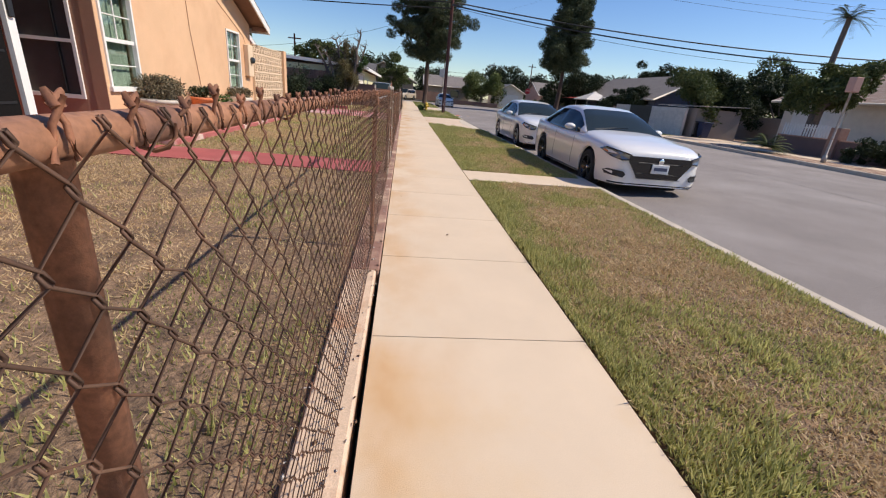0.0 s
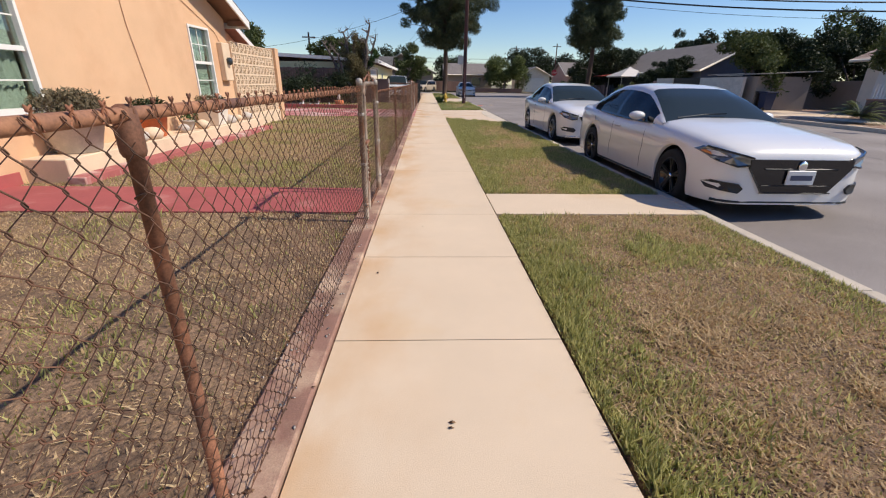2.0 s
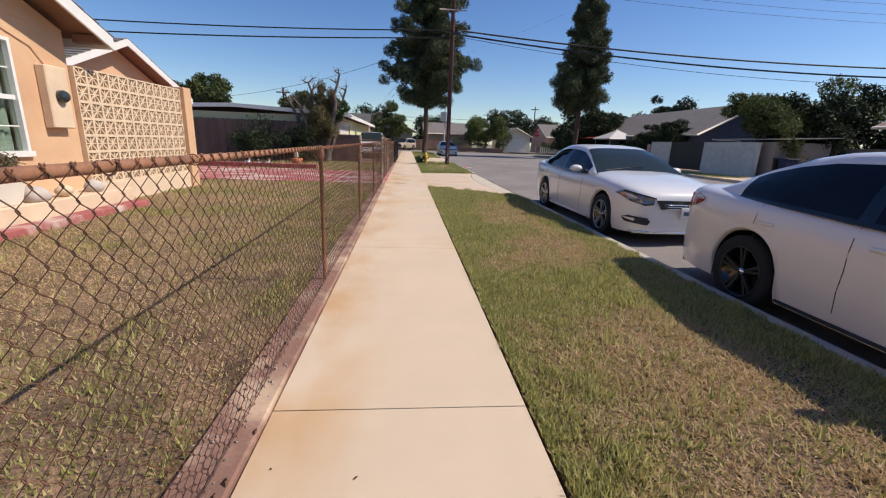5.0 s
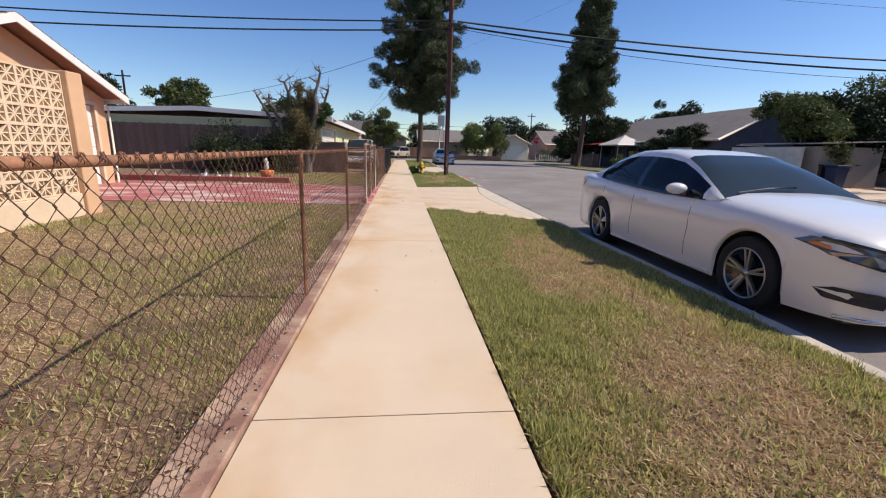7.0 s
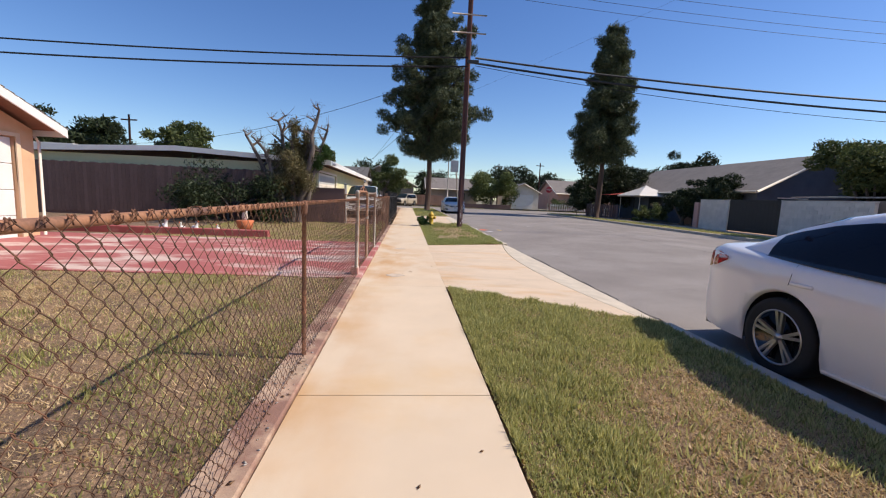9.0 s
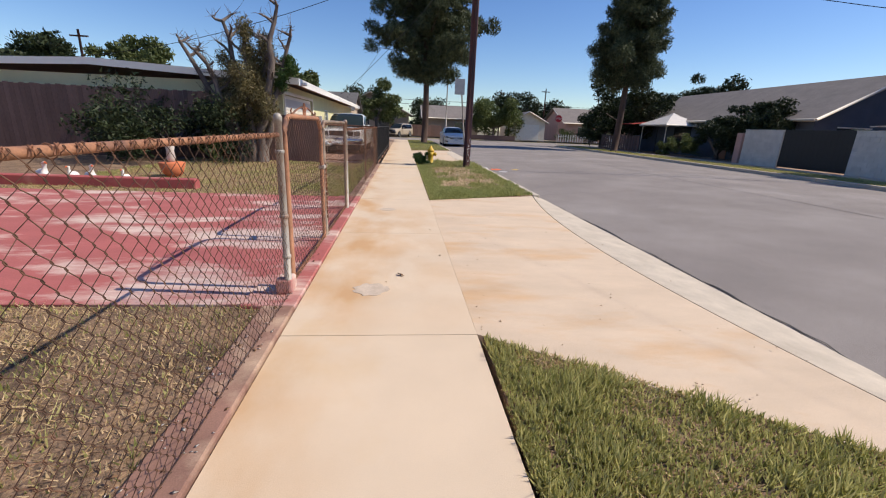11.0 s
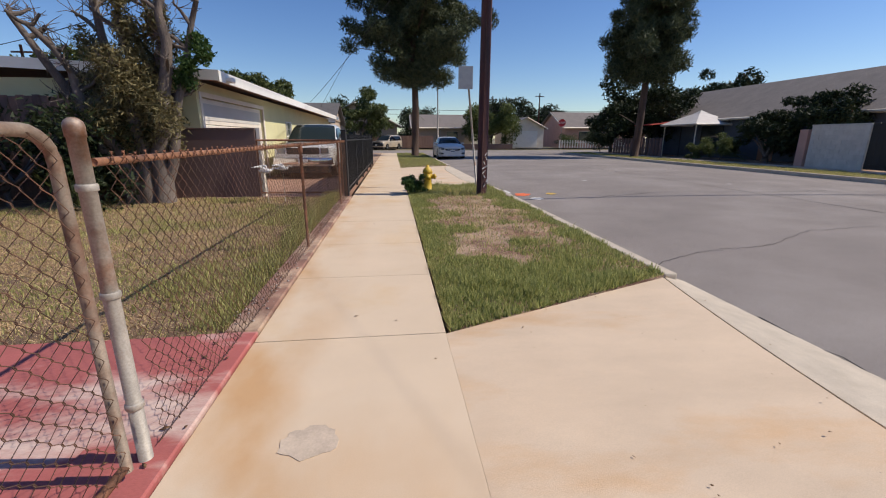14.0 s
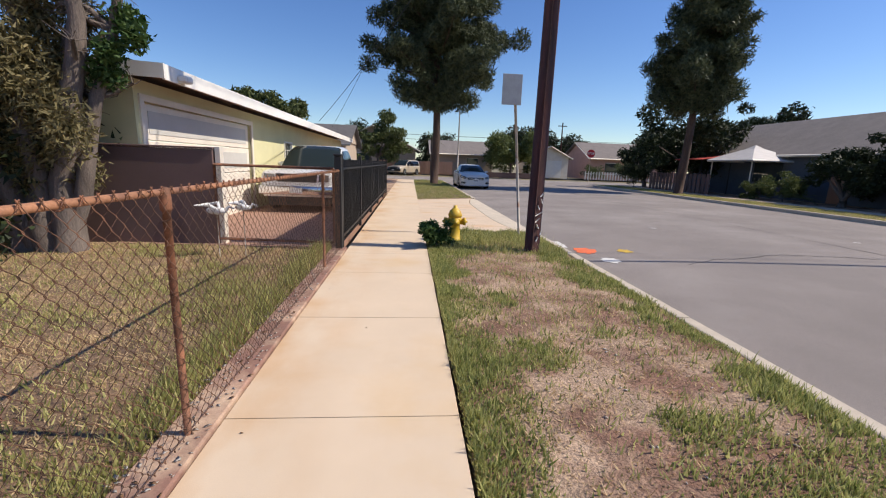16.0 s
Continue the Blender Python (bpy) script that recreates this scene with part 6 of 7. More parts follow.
def snag(label, at, seed):
    """Old garden tree: twisted grey stems with bare twigs, ragged yellow-green foliage on the lower part."""
    rng = np.random.default_rng(seed)
    e = thing("tree", label, "tree", at)
    stems, twigs, cen, rad = [], [], [], []
    LIMBS = ((-1.9, 0.1, 3.35, 0.15, 0), (-1.25, -0.3, 3.1, 0.13, 0), (-0.75, 0.2, 4.0, 0.17, 1), (-0.1, -0.1, 3.55, 0.15, 2), (0.35, 0.2, 3.4, 0.13, 2), (0.85, -0.05, 4.45, 0.19, 0), (1.15, 0.2, 3.7, 0.12, 0))
    for i, (dx, dy, hh, r0, leafy) in enumerate(LIMBS):
        n = 10
        pts = [Vector((dx * (0.18 + 0.82 * (k / (n - 1)) ** 1.2) + rng.normal(0, 0.06), dy * k / (n - 1) + rng.normal(0, 0.05), -0.1 + (hh + 0.1) * k / (n - 1))) for k in range(n)]
        stems.append((pts, list(np.linspace(r0, 0.045, n))))
        # knobbly pollarded ends with short bare shoots
        for k in range(5, n):
            for _ in range(2):
                a = rng.uniform(0, 6.28)
                ln = rng.uniform(0.18, 0.42)
                q = pts[k]
                t1 = q + Vector((math.cos(a) * ln, math.sin(a) * ln, ln * rng.uniform(0.3, 1.0)))
                md = q.lerp(t1, 0.5) + Vector(rng.normal(0, 0.04, 3))
                twigs.append(([q, md, t1], [0.045, 0.034, 0.020]))
                for _ in range(11):
                    b = md.lerp(t1, rng.uniform(0.2, 1.0))
                    t2 = b + Vector(rng.normal(0, 0.13, 3)) + Vector((0, 0, 0.08))
                    twigs.append(([b, b.lerp(t2, 0.5) + Vector(rng.normal(0, 0.02, 3)), t2], [0.008, 0.006, 0.003]))
        if leafy:
            for k in range(3, n - (2 if leafy == 1 else 0)):
                for _ in range(leafy):
                    q = pts[k] + Vector(rng.normal(0, 0.13, 3))
                    cen.append(q)
                    rad.append((0.25, 0.25, 0.36))
    for _ in range(9):
        cen.append((rng.uniform(-0.9, 0.6), rng.uniform(-0.4, 0.3), rng.uniform(1.5, 2.6)))
        rad.append((0.32, 0.32, 0.42))
    tubes("stem", stems, M["greybark"], e, sides=8)
    tubes("twig", twigs, M["greybark"], e, sides=4)
    v, t = leaves(cen, rad, 26000, 0.095, rng, 0.28, -0.35, 0.2)
    np_mesh("crown", v, t, M["yelleaf"], e)
    v, t = leaves([(0.95, 0, 2.55), (1.2, 0.1, 2.75), (1.05, 0.2, 3.0), (0.8, 0.1, 2.3)], [0.2, 0.2, 0.22, 0.22], 1500, 0.09, rng, 0.5, 0, 0.3)
    np_mesh("leafy_sprout", v, t, M["weed"], e)
    return e


snag("old grey twisted tree with bare twigs and ragged yellowing leaves", (-3.85, 28.75, 0), 5)
tree("dark straggling shrub in front of the brown wall", (-6.4, 28.6, 0), 1.95, 1.9, 21, "darkbush", 16000, 0.10, 0.05, 0.2, "bush")
tree("dark leafy shrub in front of the brown wall", (-5.1, 29.1, 0), 1.1, 0.8, 22, "darkbush", 10000, 0.10, 0.05, 0.2, "bush")
sp = thing("agave", "spiky grey-green agave against the brown wall", "plant", (-5.0, 28.3, 0))
for i in range(22):
    a, el = i * 2.4, 0.5 + 0.9 * RNG.random()
    tube("blade", [(0, 0, 0.05), (math.cos(a) * 0.3 * math.cos(el), math.sin(a) * 0.3 * math.cos(el), 0.45 * math.sin(el)), (math.cos(a) * 0.7 * math.cos(el), math.sin(a) * 0.7 * math.cos(el), 1.0 * math.sin(el))], [0.03, 0.035, 0.004], M["palm"], sp, sides=4)
# background trees
for lb, at, h, r, leaf, n, sz in (
        ("dense round hedge tree beyond the junction", (13.6, 75.5, 0), 5.0, 3.4, "hedge", 16000, 0.28),
        ("dark leafy tree behind the tall pine", (21.5, 52.5, 0), 5.4, 3.0, "darkbush", 16000, 0.26),
        ("dark leafy tree behind the gazebo", (24.5, 58.5, 0), 5.0, 3.2, "darkbush", 13000, 0.28),
        ("dark hedge by the far corner", (21.6, 58.6, 0), 3.4, 1.9, "darkbush", 9000, 0.24),
        ("small citrus tree behind the block wall", (21.4, 38.2, 0), 3.6, 1.5, "darkbush", 9000, 0.16),
        ("dark shrub beside the gazebo", (20.8, 40.6, 0), 2.8, 1.5, "darkbush", 9000, 0.16),
        ("large feathery green tree behind the bins", (21.7, 28.7, 0), 4.9, 2.2, "oak", 22000, 0.17),
        ("large dark green tree behind the bins", (23.6, 28.4, 0), 4.2, 1.9, "darkbush", 15000, 0.17),
        ("dark tree filling the yard behind the driveway", (29.5, 29.5, 0), 5.2, 2.8, "darkbush", 15000, 0.22),
        ("dark tree filling the yard behind the driveway", (31.0, 35.0, 0), 5.6, 3.2, "oak", 15000, 0.24),
        ("spreading green tree beside the white house", (21.7, 19.2, 0), 4.5, 1.75, "oak", 17000, 0.16),
        ("green tree beyond the junction beside the tan house", (-2.6, 69.5, 0), 6.0, 2.3, "oak", 11000, 0.26),
        ("dark tree behind the low house roofs", (-20.0, 52, 0), 7.2, 2.2, "oak", 11000, 0.32),
        ("dark tree behind the neighbour's roof", (-10.0, 56.5, 0), 6.4, 2.4, "oak", 9000, 0.3),
        ("dark tree far down the cross street", (24, 104, 0), 7.5, 5.0, "darkbush", 7000, 0.5),
        ("dark tree far down the cross street", (33, 108, 0), 6.5, 5.0, "darkbush", 7000, 0.5),
        ("dark tree far down the cross street", (42, 96, 0), 7.0, 5.0, "darkbush", 7000, 0.5),
        ("dark tree far beyond the houses", (52, 84, 0), 9.0, 5.5, "darkbush", 8000, 0.5),
        ("dark tree far beyond the houses", (37, 66, 0), 7.5, 3.6, "darkbush", 8000, 0.4),
        ("dark tree far behind the houses", (-8, 110, 0), 7.5, 5.0, "darkbush", 6000, 0.5),
        ("dark tree far behind the houses", (6, 112, 0), 6.5, 5.0, "darkbush", 6000, 0.5),
        ("dark tree far behind the gardens", (-36, 62, 0), 8.5, 4.0, "darkbush", 7000, 0.45)):
    tree(lb, at, h, r, int(abs(at[0] * 7 + at[1])), leaf, n, sz, 0.16, 0.28 if at[1] > 45 else 0.5 if at[1] < 20 else 0.12)
for lb, at, h, r, leaf in (("low flowering shrub by the gazebo", (20.3, 43.2, 0), 1.2, 0.8, "hedge"), ("low green shrub by the gazebo", (20.4, 44.9, 0), 1.0, 0.7, "oak"), ("low shrub before the white house", (19.9, 14.4, 0), 1.0, 0.8, "darkbush"), ("low dry shrub before the white house", (19.8, 11.2, 0), 0.9, 0.7, "darkbush"), ("dark shrub at the far corner", (19.2, 56, 0), 1.6, 1.1, "darkbush"), ("leafy shrub beyond the junction", (23.5, 73.5, 0), 1.5, 1.2, "oak"), ("leafy shrub beyond the junction", (27.5, 73.6, 0), 1.8, 1.4, "oak")):
    tree(lb, at, h, r, int(at[1] * 3), leaf, 4500, 0.11, 0.03, 0.2, "bush")


def fan(name, label, at, h, n, ln, seed, trunk=0.0):
    rng = np.random.default_rng(seed)
    e = thing(name, label, "plant", at)
    if h > 0.5:
        tube("trunk", [(0.05 * math.sin(z), 0, z) for z in np.linspace(-0.1, h, 8)], list(np.linspace(0.22, 0.13, 8)), M["greybark"], e)
    V, T = [], []
    for i in range(n):
        a, el = i * 2.399, rng.uniform(-0.35, 1.25)
        d = np.array([math.cos(a), math.sin(a)])
        for k in range(26):
            u = (k + 1) / 26
            L_ = ln * u
            c = np.array([d[0] * L_ * math.cos(el), d[1] * L_ * math.cos(el), h + L_ * math.sin(el) - 0.45 * ln * u * u])
            for s in (-1, 1):
                w = ln * 0.26 * (1 - 0.6 * u)
                tip = c + np.array([-d[1] * s * w + d[0] * w * 0.5, d[0] * s * w + d[1] * w * 0.5, -w * 0.25])
                b = len(V)
                V += [c, c + np.array([d[0] * 0.03 * ln, d[1] * 0.03 * ln, 0]), tip]
                T.append((b, b + 1, b + 2))
    np_mesh("frond", V, T, M["palm"], e)
    return e


fan("cycad", "bushy green cycad on the strip behind the far kerb", (17.7, 17.3, 0.0), 0.3, 46, 1.15, 4)
fan("palm_tree", "tall thin fan palm behind the white house", (25.4, 23.2, 0), 7.5, 34, 1.3, 5)
fan("palm_tree", "small palm beyond the junction", (3.4, 73.4, 0), 4.2, 22, 1.5, 6)
fan("palm", "potted palm beside the gazebo", (20.2, 42.2, 0), 0.3, 20, 0.9, 8)


# pots on the ledge
def pot(name, label, at, r, h, material, leaf, lh, lr, n, seed, square=False):
    rng = np.random.default_rng(seed)
    e = thing(name, label, "plant pot", at)
    if square:
        bm = box_bm(-r, r, -r, r, 0, h, 0.015, 2)
        for v_ in bm.verts:
            k = 0.75 + 0.25 * v_.co.z / h
            v_.co.x *= k
            v_.co.y *= k
        part("pot", bm, material, e)
    else:
        lathe("pot", [(r * 0.62, 0), (r * 0.7, 0.02), (r * 0.95, h * 0.85), (r * 1.06, h * 0.86), (r * 1.06, h), (r * 0.9, h)], material, e, sides=24)
    v, t = leaves([(0, 0, h + lh * 0.4), (lr * 0.3, 0.05, h + lh * 0.5), (-lr * 0.3, lr * 0.2, h + lh * 0.45)], [(lr, lr, lh * 0.6), (lr * 0.7, lr * 0.7, lh * 0.5), (lr * 0.7, lr * 0.7, lh * 0.5)], n, 0.05, rng, 0.5, 0.2, 0.6)
    tagged(np_mesh("plant", v, t, leaf, e), kind="stuff")
    return e


pot("potted_plant", "wide grey pot with a rounded dry brown bush", (-4.50, 6.75, 0.30), 0.38, 0.42, M["pot"], M["mum"], 0.42, 0.42, 5200, 1)
pot("potted_plant", "orange clay pot with a dark straggly plant", (-4.5, 8.55, 0.30), 0.25, 0.42, M["clay"], M["darkbush"], 0.25, 0.26, 900, 2)
pot("potted_plant", "square pale planter with dry brown flowers", (-4.48, 10.75, 0.30), 0.27, 0.40, M["whitewarm"], M["mum"], 0.26, 0.34, 1600, 3, True)
pot("potted_plant", "small grey pot with a thin green plant", (-4.45, 9.6, 0.30), 0.13, 0.2, M["pot"], M["weed"], 0.3, 0.2, 500, 4)
for i, y in enumerate((7.5, 7.85, 8.2, 9.2, 9.95, 11.2, 11.7, 12.3)):
    st = thing("garden_stone", "pale rounded stone on the planting ledge", "stone", (-4.34, y, 0.30), i * 37, group="ledge stones")
    bm = bmesh.new()
    bmesh.ops.create_icosphere(bm, subdivisions=2, radius=0.11 + 0.03 * (i % 3))
    for v_ in bm.verts:
        v_.co *= 1 + 0.18 * noise.noise(v_.co * 9 + Vector((i, 0, 0)))
        v_.co.z = v_.co.z * 0.75 + 0.085
    part("stone", bm, M["pot"] if i % 2 else M["cream"], st, smooth=True)

# ---- street furniture ----
PX, PY = 2.86, 29.3
up = thing("utility_pole", "dark reddish wooden utility pole by the kerb", "utility pole")
tube("shaft", [(PX, PY, -0.3), (PX + 0.02, PY, 6), (PX + 0.05, PY, 13.5)], [0.118, 0.108, 0.09], M["pole"], up, sides=18)
part("crossarm", box_bm(PX - 1.2, PX + 1.2, PY - 0.18, PY - 0.06, 11.6, 11.72, 0.01), M["pole"], up)
part("cable_bracket", box_bm(PX - 0.02, PX + 0.45, PY - 0.22, PY - 0.14, 6.72, 6.86, 0.01), M["ironblack"], up)
for z in (7.9, 8.6):
    tube("insulator_arm", [(PX - 0.7, PY - 0.16, z), (PX + 0.7, PY - 0.16, z)], 0.03, M["galv"], up)
tube("ground_wire", [(PX - 0.03, PY - 0.13, 0.0), (PX - 0.02, PY - 0.125, 3), (PX, PY - 0.12, 6.5)], 0.010, M["pole"], up, sides=5)
tubes("paint_scrawl", [([(PX + 0.02 + 0.055 * math.sin(k * 1.3), PY - 0.126 + 0.008 * math.sin(k), 0.18 + 0.1 * k), (PX + 0.05 + 0.05 * math.sin(k * 2.1), PY - 0.122, 0.25 + 0.1 * k)], 0.009) for k in range(8)], M["white"], up, sides=4)


def cable(label, a, b, sag, r=0.012, n=24):
    a, b = Vector(a), Vector(b)
    pts = [a.lerp(b, i / n) - Vector((0, 0, 4 * sag * (i / n) * (1 - i / n))) for i in range(n + 1)]
    return tagged(tube("overhead_cable", pts, r, M["cable"], None, sides=5), label, "cable")


cable("black overhead cable from the wooden pole", (PX, PY - 0.15, 6.95), (-36, 29.5, 7.2), 0.6, 0.032)
cable("black overhead cable from the wooden pole", (PX, PY - 0.15, 6.6), (-36, 29.5, 6.5), 0.6, 0.034)
cable("black overhead cable across the road", (PX + 0.3, PY - 0.15, 6.95), (44, 26.0, 6.7), 0.85, 0.042)
cable("black overhead cable across the road", (PX + 0.3, PY - 0.15, 6.75), (44, 26.0, 6.3), 1.0, 0.044)
cable("thin overhead cable across the road", (PX + 0.3, PY - 0.15, 6.65), (44, 26.0, 6.1), 1.25, 0.012)
for z, dy in ((9.4, -0.3), (9.9, 0.0), (10.5, 0.3)):
    cable("thin power line high over the gardens", (PX, PY + dy, z), (-38, 30 + dy, z - 0.4), 0.8, 0.008)
    cable("thin power line high over the road", (PX, PY + dy, z), (46, 26.5 + dy, z - 0.6), 0.9, 0.008)
cable("service cable down to the neighbour's roof", (PX - 0.1, PY, 6.7), (-13.5, 34.5, 3.3), 0.7, 0.01)
cable("service cable down to the cream house", (PX - 0.1, PY, 6.4), (-3.0, 41.5, 2.9), 0.25, 0.009)
cable("service cable down to the cream house", (PX - 0.1, PY, 8.0), (-3.0, 44.5, 2.9), 0.25, 0.007)
cable("thin cable rising over the road", (PX + 0.1, PY - 0.1, 5.6), (14.5, 6.0, 8.2), 0.35, 0.002)

for lb, px_, py_, hh in (("slim far utility pole", 21.5, 108, 9.5), ("slim far utility pole", 30, 104, 9.8), ("far utility pole behind roofs", 44, 70, 9.0), ("far utility pole behind the gardens", -33, 66, 9.5), ("far utility pole behind the gardens", -16, 66, 7.5)):
    p = thing("utility_pole", lb, "utility pole", (px_, py_, 0))
    tube("shaft", [(0, 0, -0.2), (0, 0, hh)], [0.16, 0.11], M["pole"], p)
    part("crossarm", box_bm(-0.9, 0.9, -0.06, 0.06, hh - 0.7, hh - 0.55), M["pole"], p)
lamp2 = thing("street_lamp", "slim street lamp beyond the junction", "street lamp", (6.2, 70.5, 0))
tube("shaft", [(0, 0, -0.2), (0, 0, 8.0)], [0.09, 0.06], M["galv"], lamp2)
cable("far cable strung beyond the junction", (-30, 96, 6.3), (70, 96, 6.3), 0.4, 0.03)
cable("far cable strung beyond the junction", (-30, 97, 5.6), (70, 97, 5.6), 0.4, 0.03)
lp = thing("sign_post", "thin galvanised post with a small box across the road", "post", (17.5, 14.1, 0))
tube("shaft", [(0, 0, -0.2), (0, 0, 1.6), (0.02, 0.0, 3.0)], [0.05, 0.045, 0.04], M["galv"], lp)
part("box", box_bm(-0.14, 0.18, -0.16, 0.16, 2.75, 3.3, 0.02), M["pinkhouse"], lp)
lathe("collar", [(0.09, 0), (0.1, 0.15), (0.07, 0.3)], M["galv"], lp)

sg = thing("street_sign", "grey sign seen from behind on a leaning steel post", "street sign")
tube("sign_post", [(3.04, 30.75, -0.1), (2.72, 30.7, 2.93)], 0.026, M["galv"], sg)
part("sign_plate", box_bm(2.50, 2.86, 30.64, 30.655, 2.42, 2.95, 0.004), M["signback"], sg)
bpy.data.objects["sign_plate"].rotation_euler = (0, 0, 0)
ss = thing("stop_sign", "red octagonal stop sign with white lettering", "street sign", (18.1, 62.4, 0))
tube("sign_post", [(0, 0.03, -0.2), (0, 0.03, 3.0)], 0.03, M["galv"], ss)
bm = bmesh.new()
bmesh.ops.create_cone(bm, segments=8, radius1=0.40, radius2=0.40, depth=0.02, cap_ends=True, matrix=pose(0, 0, 2.75, 90, 0, 0) @ pose(0, 0, 0, 0, 0, 22.5))
sp_ = part("sign_plate", bm, M["stopred"], ss)
cu = bpy.data.curves.new("stop_text", "FONT")
cu.body, cu.size, cu.extrude, cu.align_x, cu.align_y = "STOP", 0.28, 0.003, "CENTER", "CENTER"
tx = new("stop_text", cu)
cu.materials.append(M["white"])
tx.parent = ss
tx.matrix_local = pose(0, -0.016, 2.75, 90, 0, 0)

hy = thing("fire_hydrant", "weathered yellow fire hydrant in the weeds", "fire hydrant", (1.68, 30.1, -0.02))
lathe("barrel", [(0.13, 0), (0.13, 0.04), (0.10, 0.06), (0.095, 0.36), (0.12, 0.38), (0.12, 0.42), (0.10, 0.44)], M["yellow"], hy, sides=20)
lathe("bonnet", [(0.115, 0.44), (0.125, 0.47), (0.10, 0.54), (0.05, 0.59), (0.035, 0.60), (0.035, 0.64), (0.0, 0.645)], M["yellow"], hy, sides=20)
for a in (0, 180, 270):
    o = lathe("outlet", [(0.055, 0.08), (0.055, 0.15), (0.068, 0.15), (0.068, 0.19), (0.02, 0.2), (0.02, 0.22)], M["yellow"], hy, sides=12)
    o.matrix_local = pose(0, 0, 0.36, 0, 0, a) @ pose(0, 0, 0, 0, 90, 0)
tree("leafy dark green weed bush beside the hydrant", (1.27, 29.5, -0.02), 0.44, 0.25, 77, "weed", 3000, 0.06, 0.012, 0.15, "weed_bush")

# road marks and litter
def flat_mark(name, label, cx, cy, rx, ry, material, seed, category="mark", z=0.004):
    rng = np.random.default_rng(seed)
    n = 18
    v = [(cx, cy, lift(cx, cy) + z + 0.002)]
    for i in range(n):
        a = 6.283 * i / n
        k = rng.uniform(0.65, 1.15)
        x, y = cx + rx * k * math.cos(a), cy + ry * k * math.sin(a)
        v.append((x, y, lift(x, y) + z))
    return tagged(obj(name, v, [(0, 1 + i, 1 + (i + 1) % n) for i in range(n)], material), label, category)


flat_mark("paint_mark", "orange survey paint on the asphalt by the kerb", 4.05, 29.95, 0.22, 0.28, M["orangepaint"], 1)
flat_mark("paint_mark", "yellow survey paint on the asphalt", 4.75, 29.9, 0.14, 0.16, M["yellow"], 2)
flat_mark("paint_mark", "white survey paint along the gutter", 3.78, 30.6, 0.12, 0.35, M["litter"], 3)
flat_mark("paint_mark", "white survey paint on the asphalt", 4.15, 29.2, 0.14, 0.2, M["litter"], 4)
flat_mark("litter", "flattened scrap of white paper on the road", 6.9, 32.6, 0.10, 0.05, M["litter"], 5, "litter", 0.008)
flat_mark("litter", "flattened scrap of paper on the road", 10.6, 31.0, 0.10, 0.05, M["litter"], 6, "litter", 0.008)


def crack(label, pts, w, seed, mt="crack"):
    rng = np.random.default_rng(seed)
    P = []
    for a, b in zip(pts, pts[1:]):
        for i in range(12):
            u = i / 12
            P.append((a[0] + (b[0] - a[0]) * u + rng.normal(0, 0.025), a[1] + (b[1] - a[1]) * u + rng.normal(0, 0.025)))
    P.append(pts[-1])
    v, f = [], []
    for i, p in enumerate(P):
        q = P[min(i + 1, len(P) - 1)]
        o = P[max(i - 1, 0)]
        d = Vector((q[0] - o[0], q[1] - o[1])).normalized()
        ww = w * rng.uniform(0.4, 1.2)
        for s in (-1, 1):
            x, y = p[0] - d.y * ww * s, p[1] + d.x * ww * s
            v.append((x, y, lift(x, y) + 0.0045))
    f = [(2 * i, 2 * i + 2, 2 * i + 3, 2 * i + 1) for i in range(len(P) - 1)]
    return tagged(obj("road_crack", v, f, M[mt]), label, "crack", kind="structure")


crack("dark open joint between gutter and asphalt", [(3.725, 16.0), (3.735, 18.0), (3.73, 20.0), (3.72, 22.6)], 0.012, 12)
crack("dark open joint along the kerb foot", [(3.56, 23.6), (3.56, 26.0), (3.56, 28.5), (3.56, 30.8)], 0.016, 13)
crack("dark crack in the asphalt", [(3.7, 24.0), (4.6, 24.4), (5.6, 24.5), (6.9, 25.15), (8.5, 25.3)], 0.005, 1)
crack("dark crack in the asphalt", [(5.2, 28.9), (7.5, 29.6), (10, 29.2), (12, 29.4)], 0.010, 3)
crack("sealed seam in the asphalt", [(9.6, -8), (9.7, 10), (9.65, 30), (9.8, 55)], 0.012, 5)


def crumbs(n, x0, x1, y0, y1, z, material, name, label, size, seed):
    rng = np.random.default_rng(seed)
    V, T = [], []
    for i in range(n):
        c = np.array([rng.uniform(x0, x1), rng.uniform(y0, y1), z])
        s = size * rng.uniform(0.5, 1.5)
        a = rng.uniform(0, 6.28)
        d = np.array([math.cos(a), math.sin(a), 0]) * s
        e2 = np.array([-d[1], d[0], 0]) * 0.5
        b = len(V)
        V += [c - d, c + e2 + [0, 0, s * 0.3], c + d + [0, 0, s * 0.25], c - e2 + [0, 0, s * 0.15]]
        T += [(b, b + 3, b + 1), (b + 1, b + 3, b + 2), (b, b + 2, b + 3), (b, b + 1, b + 2)]
    return tagged(np_mesh(name, V, T, material), label, "litter", kind="stuff")


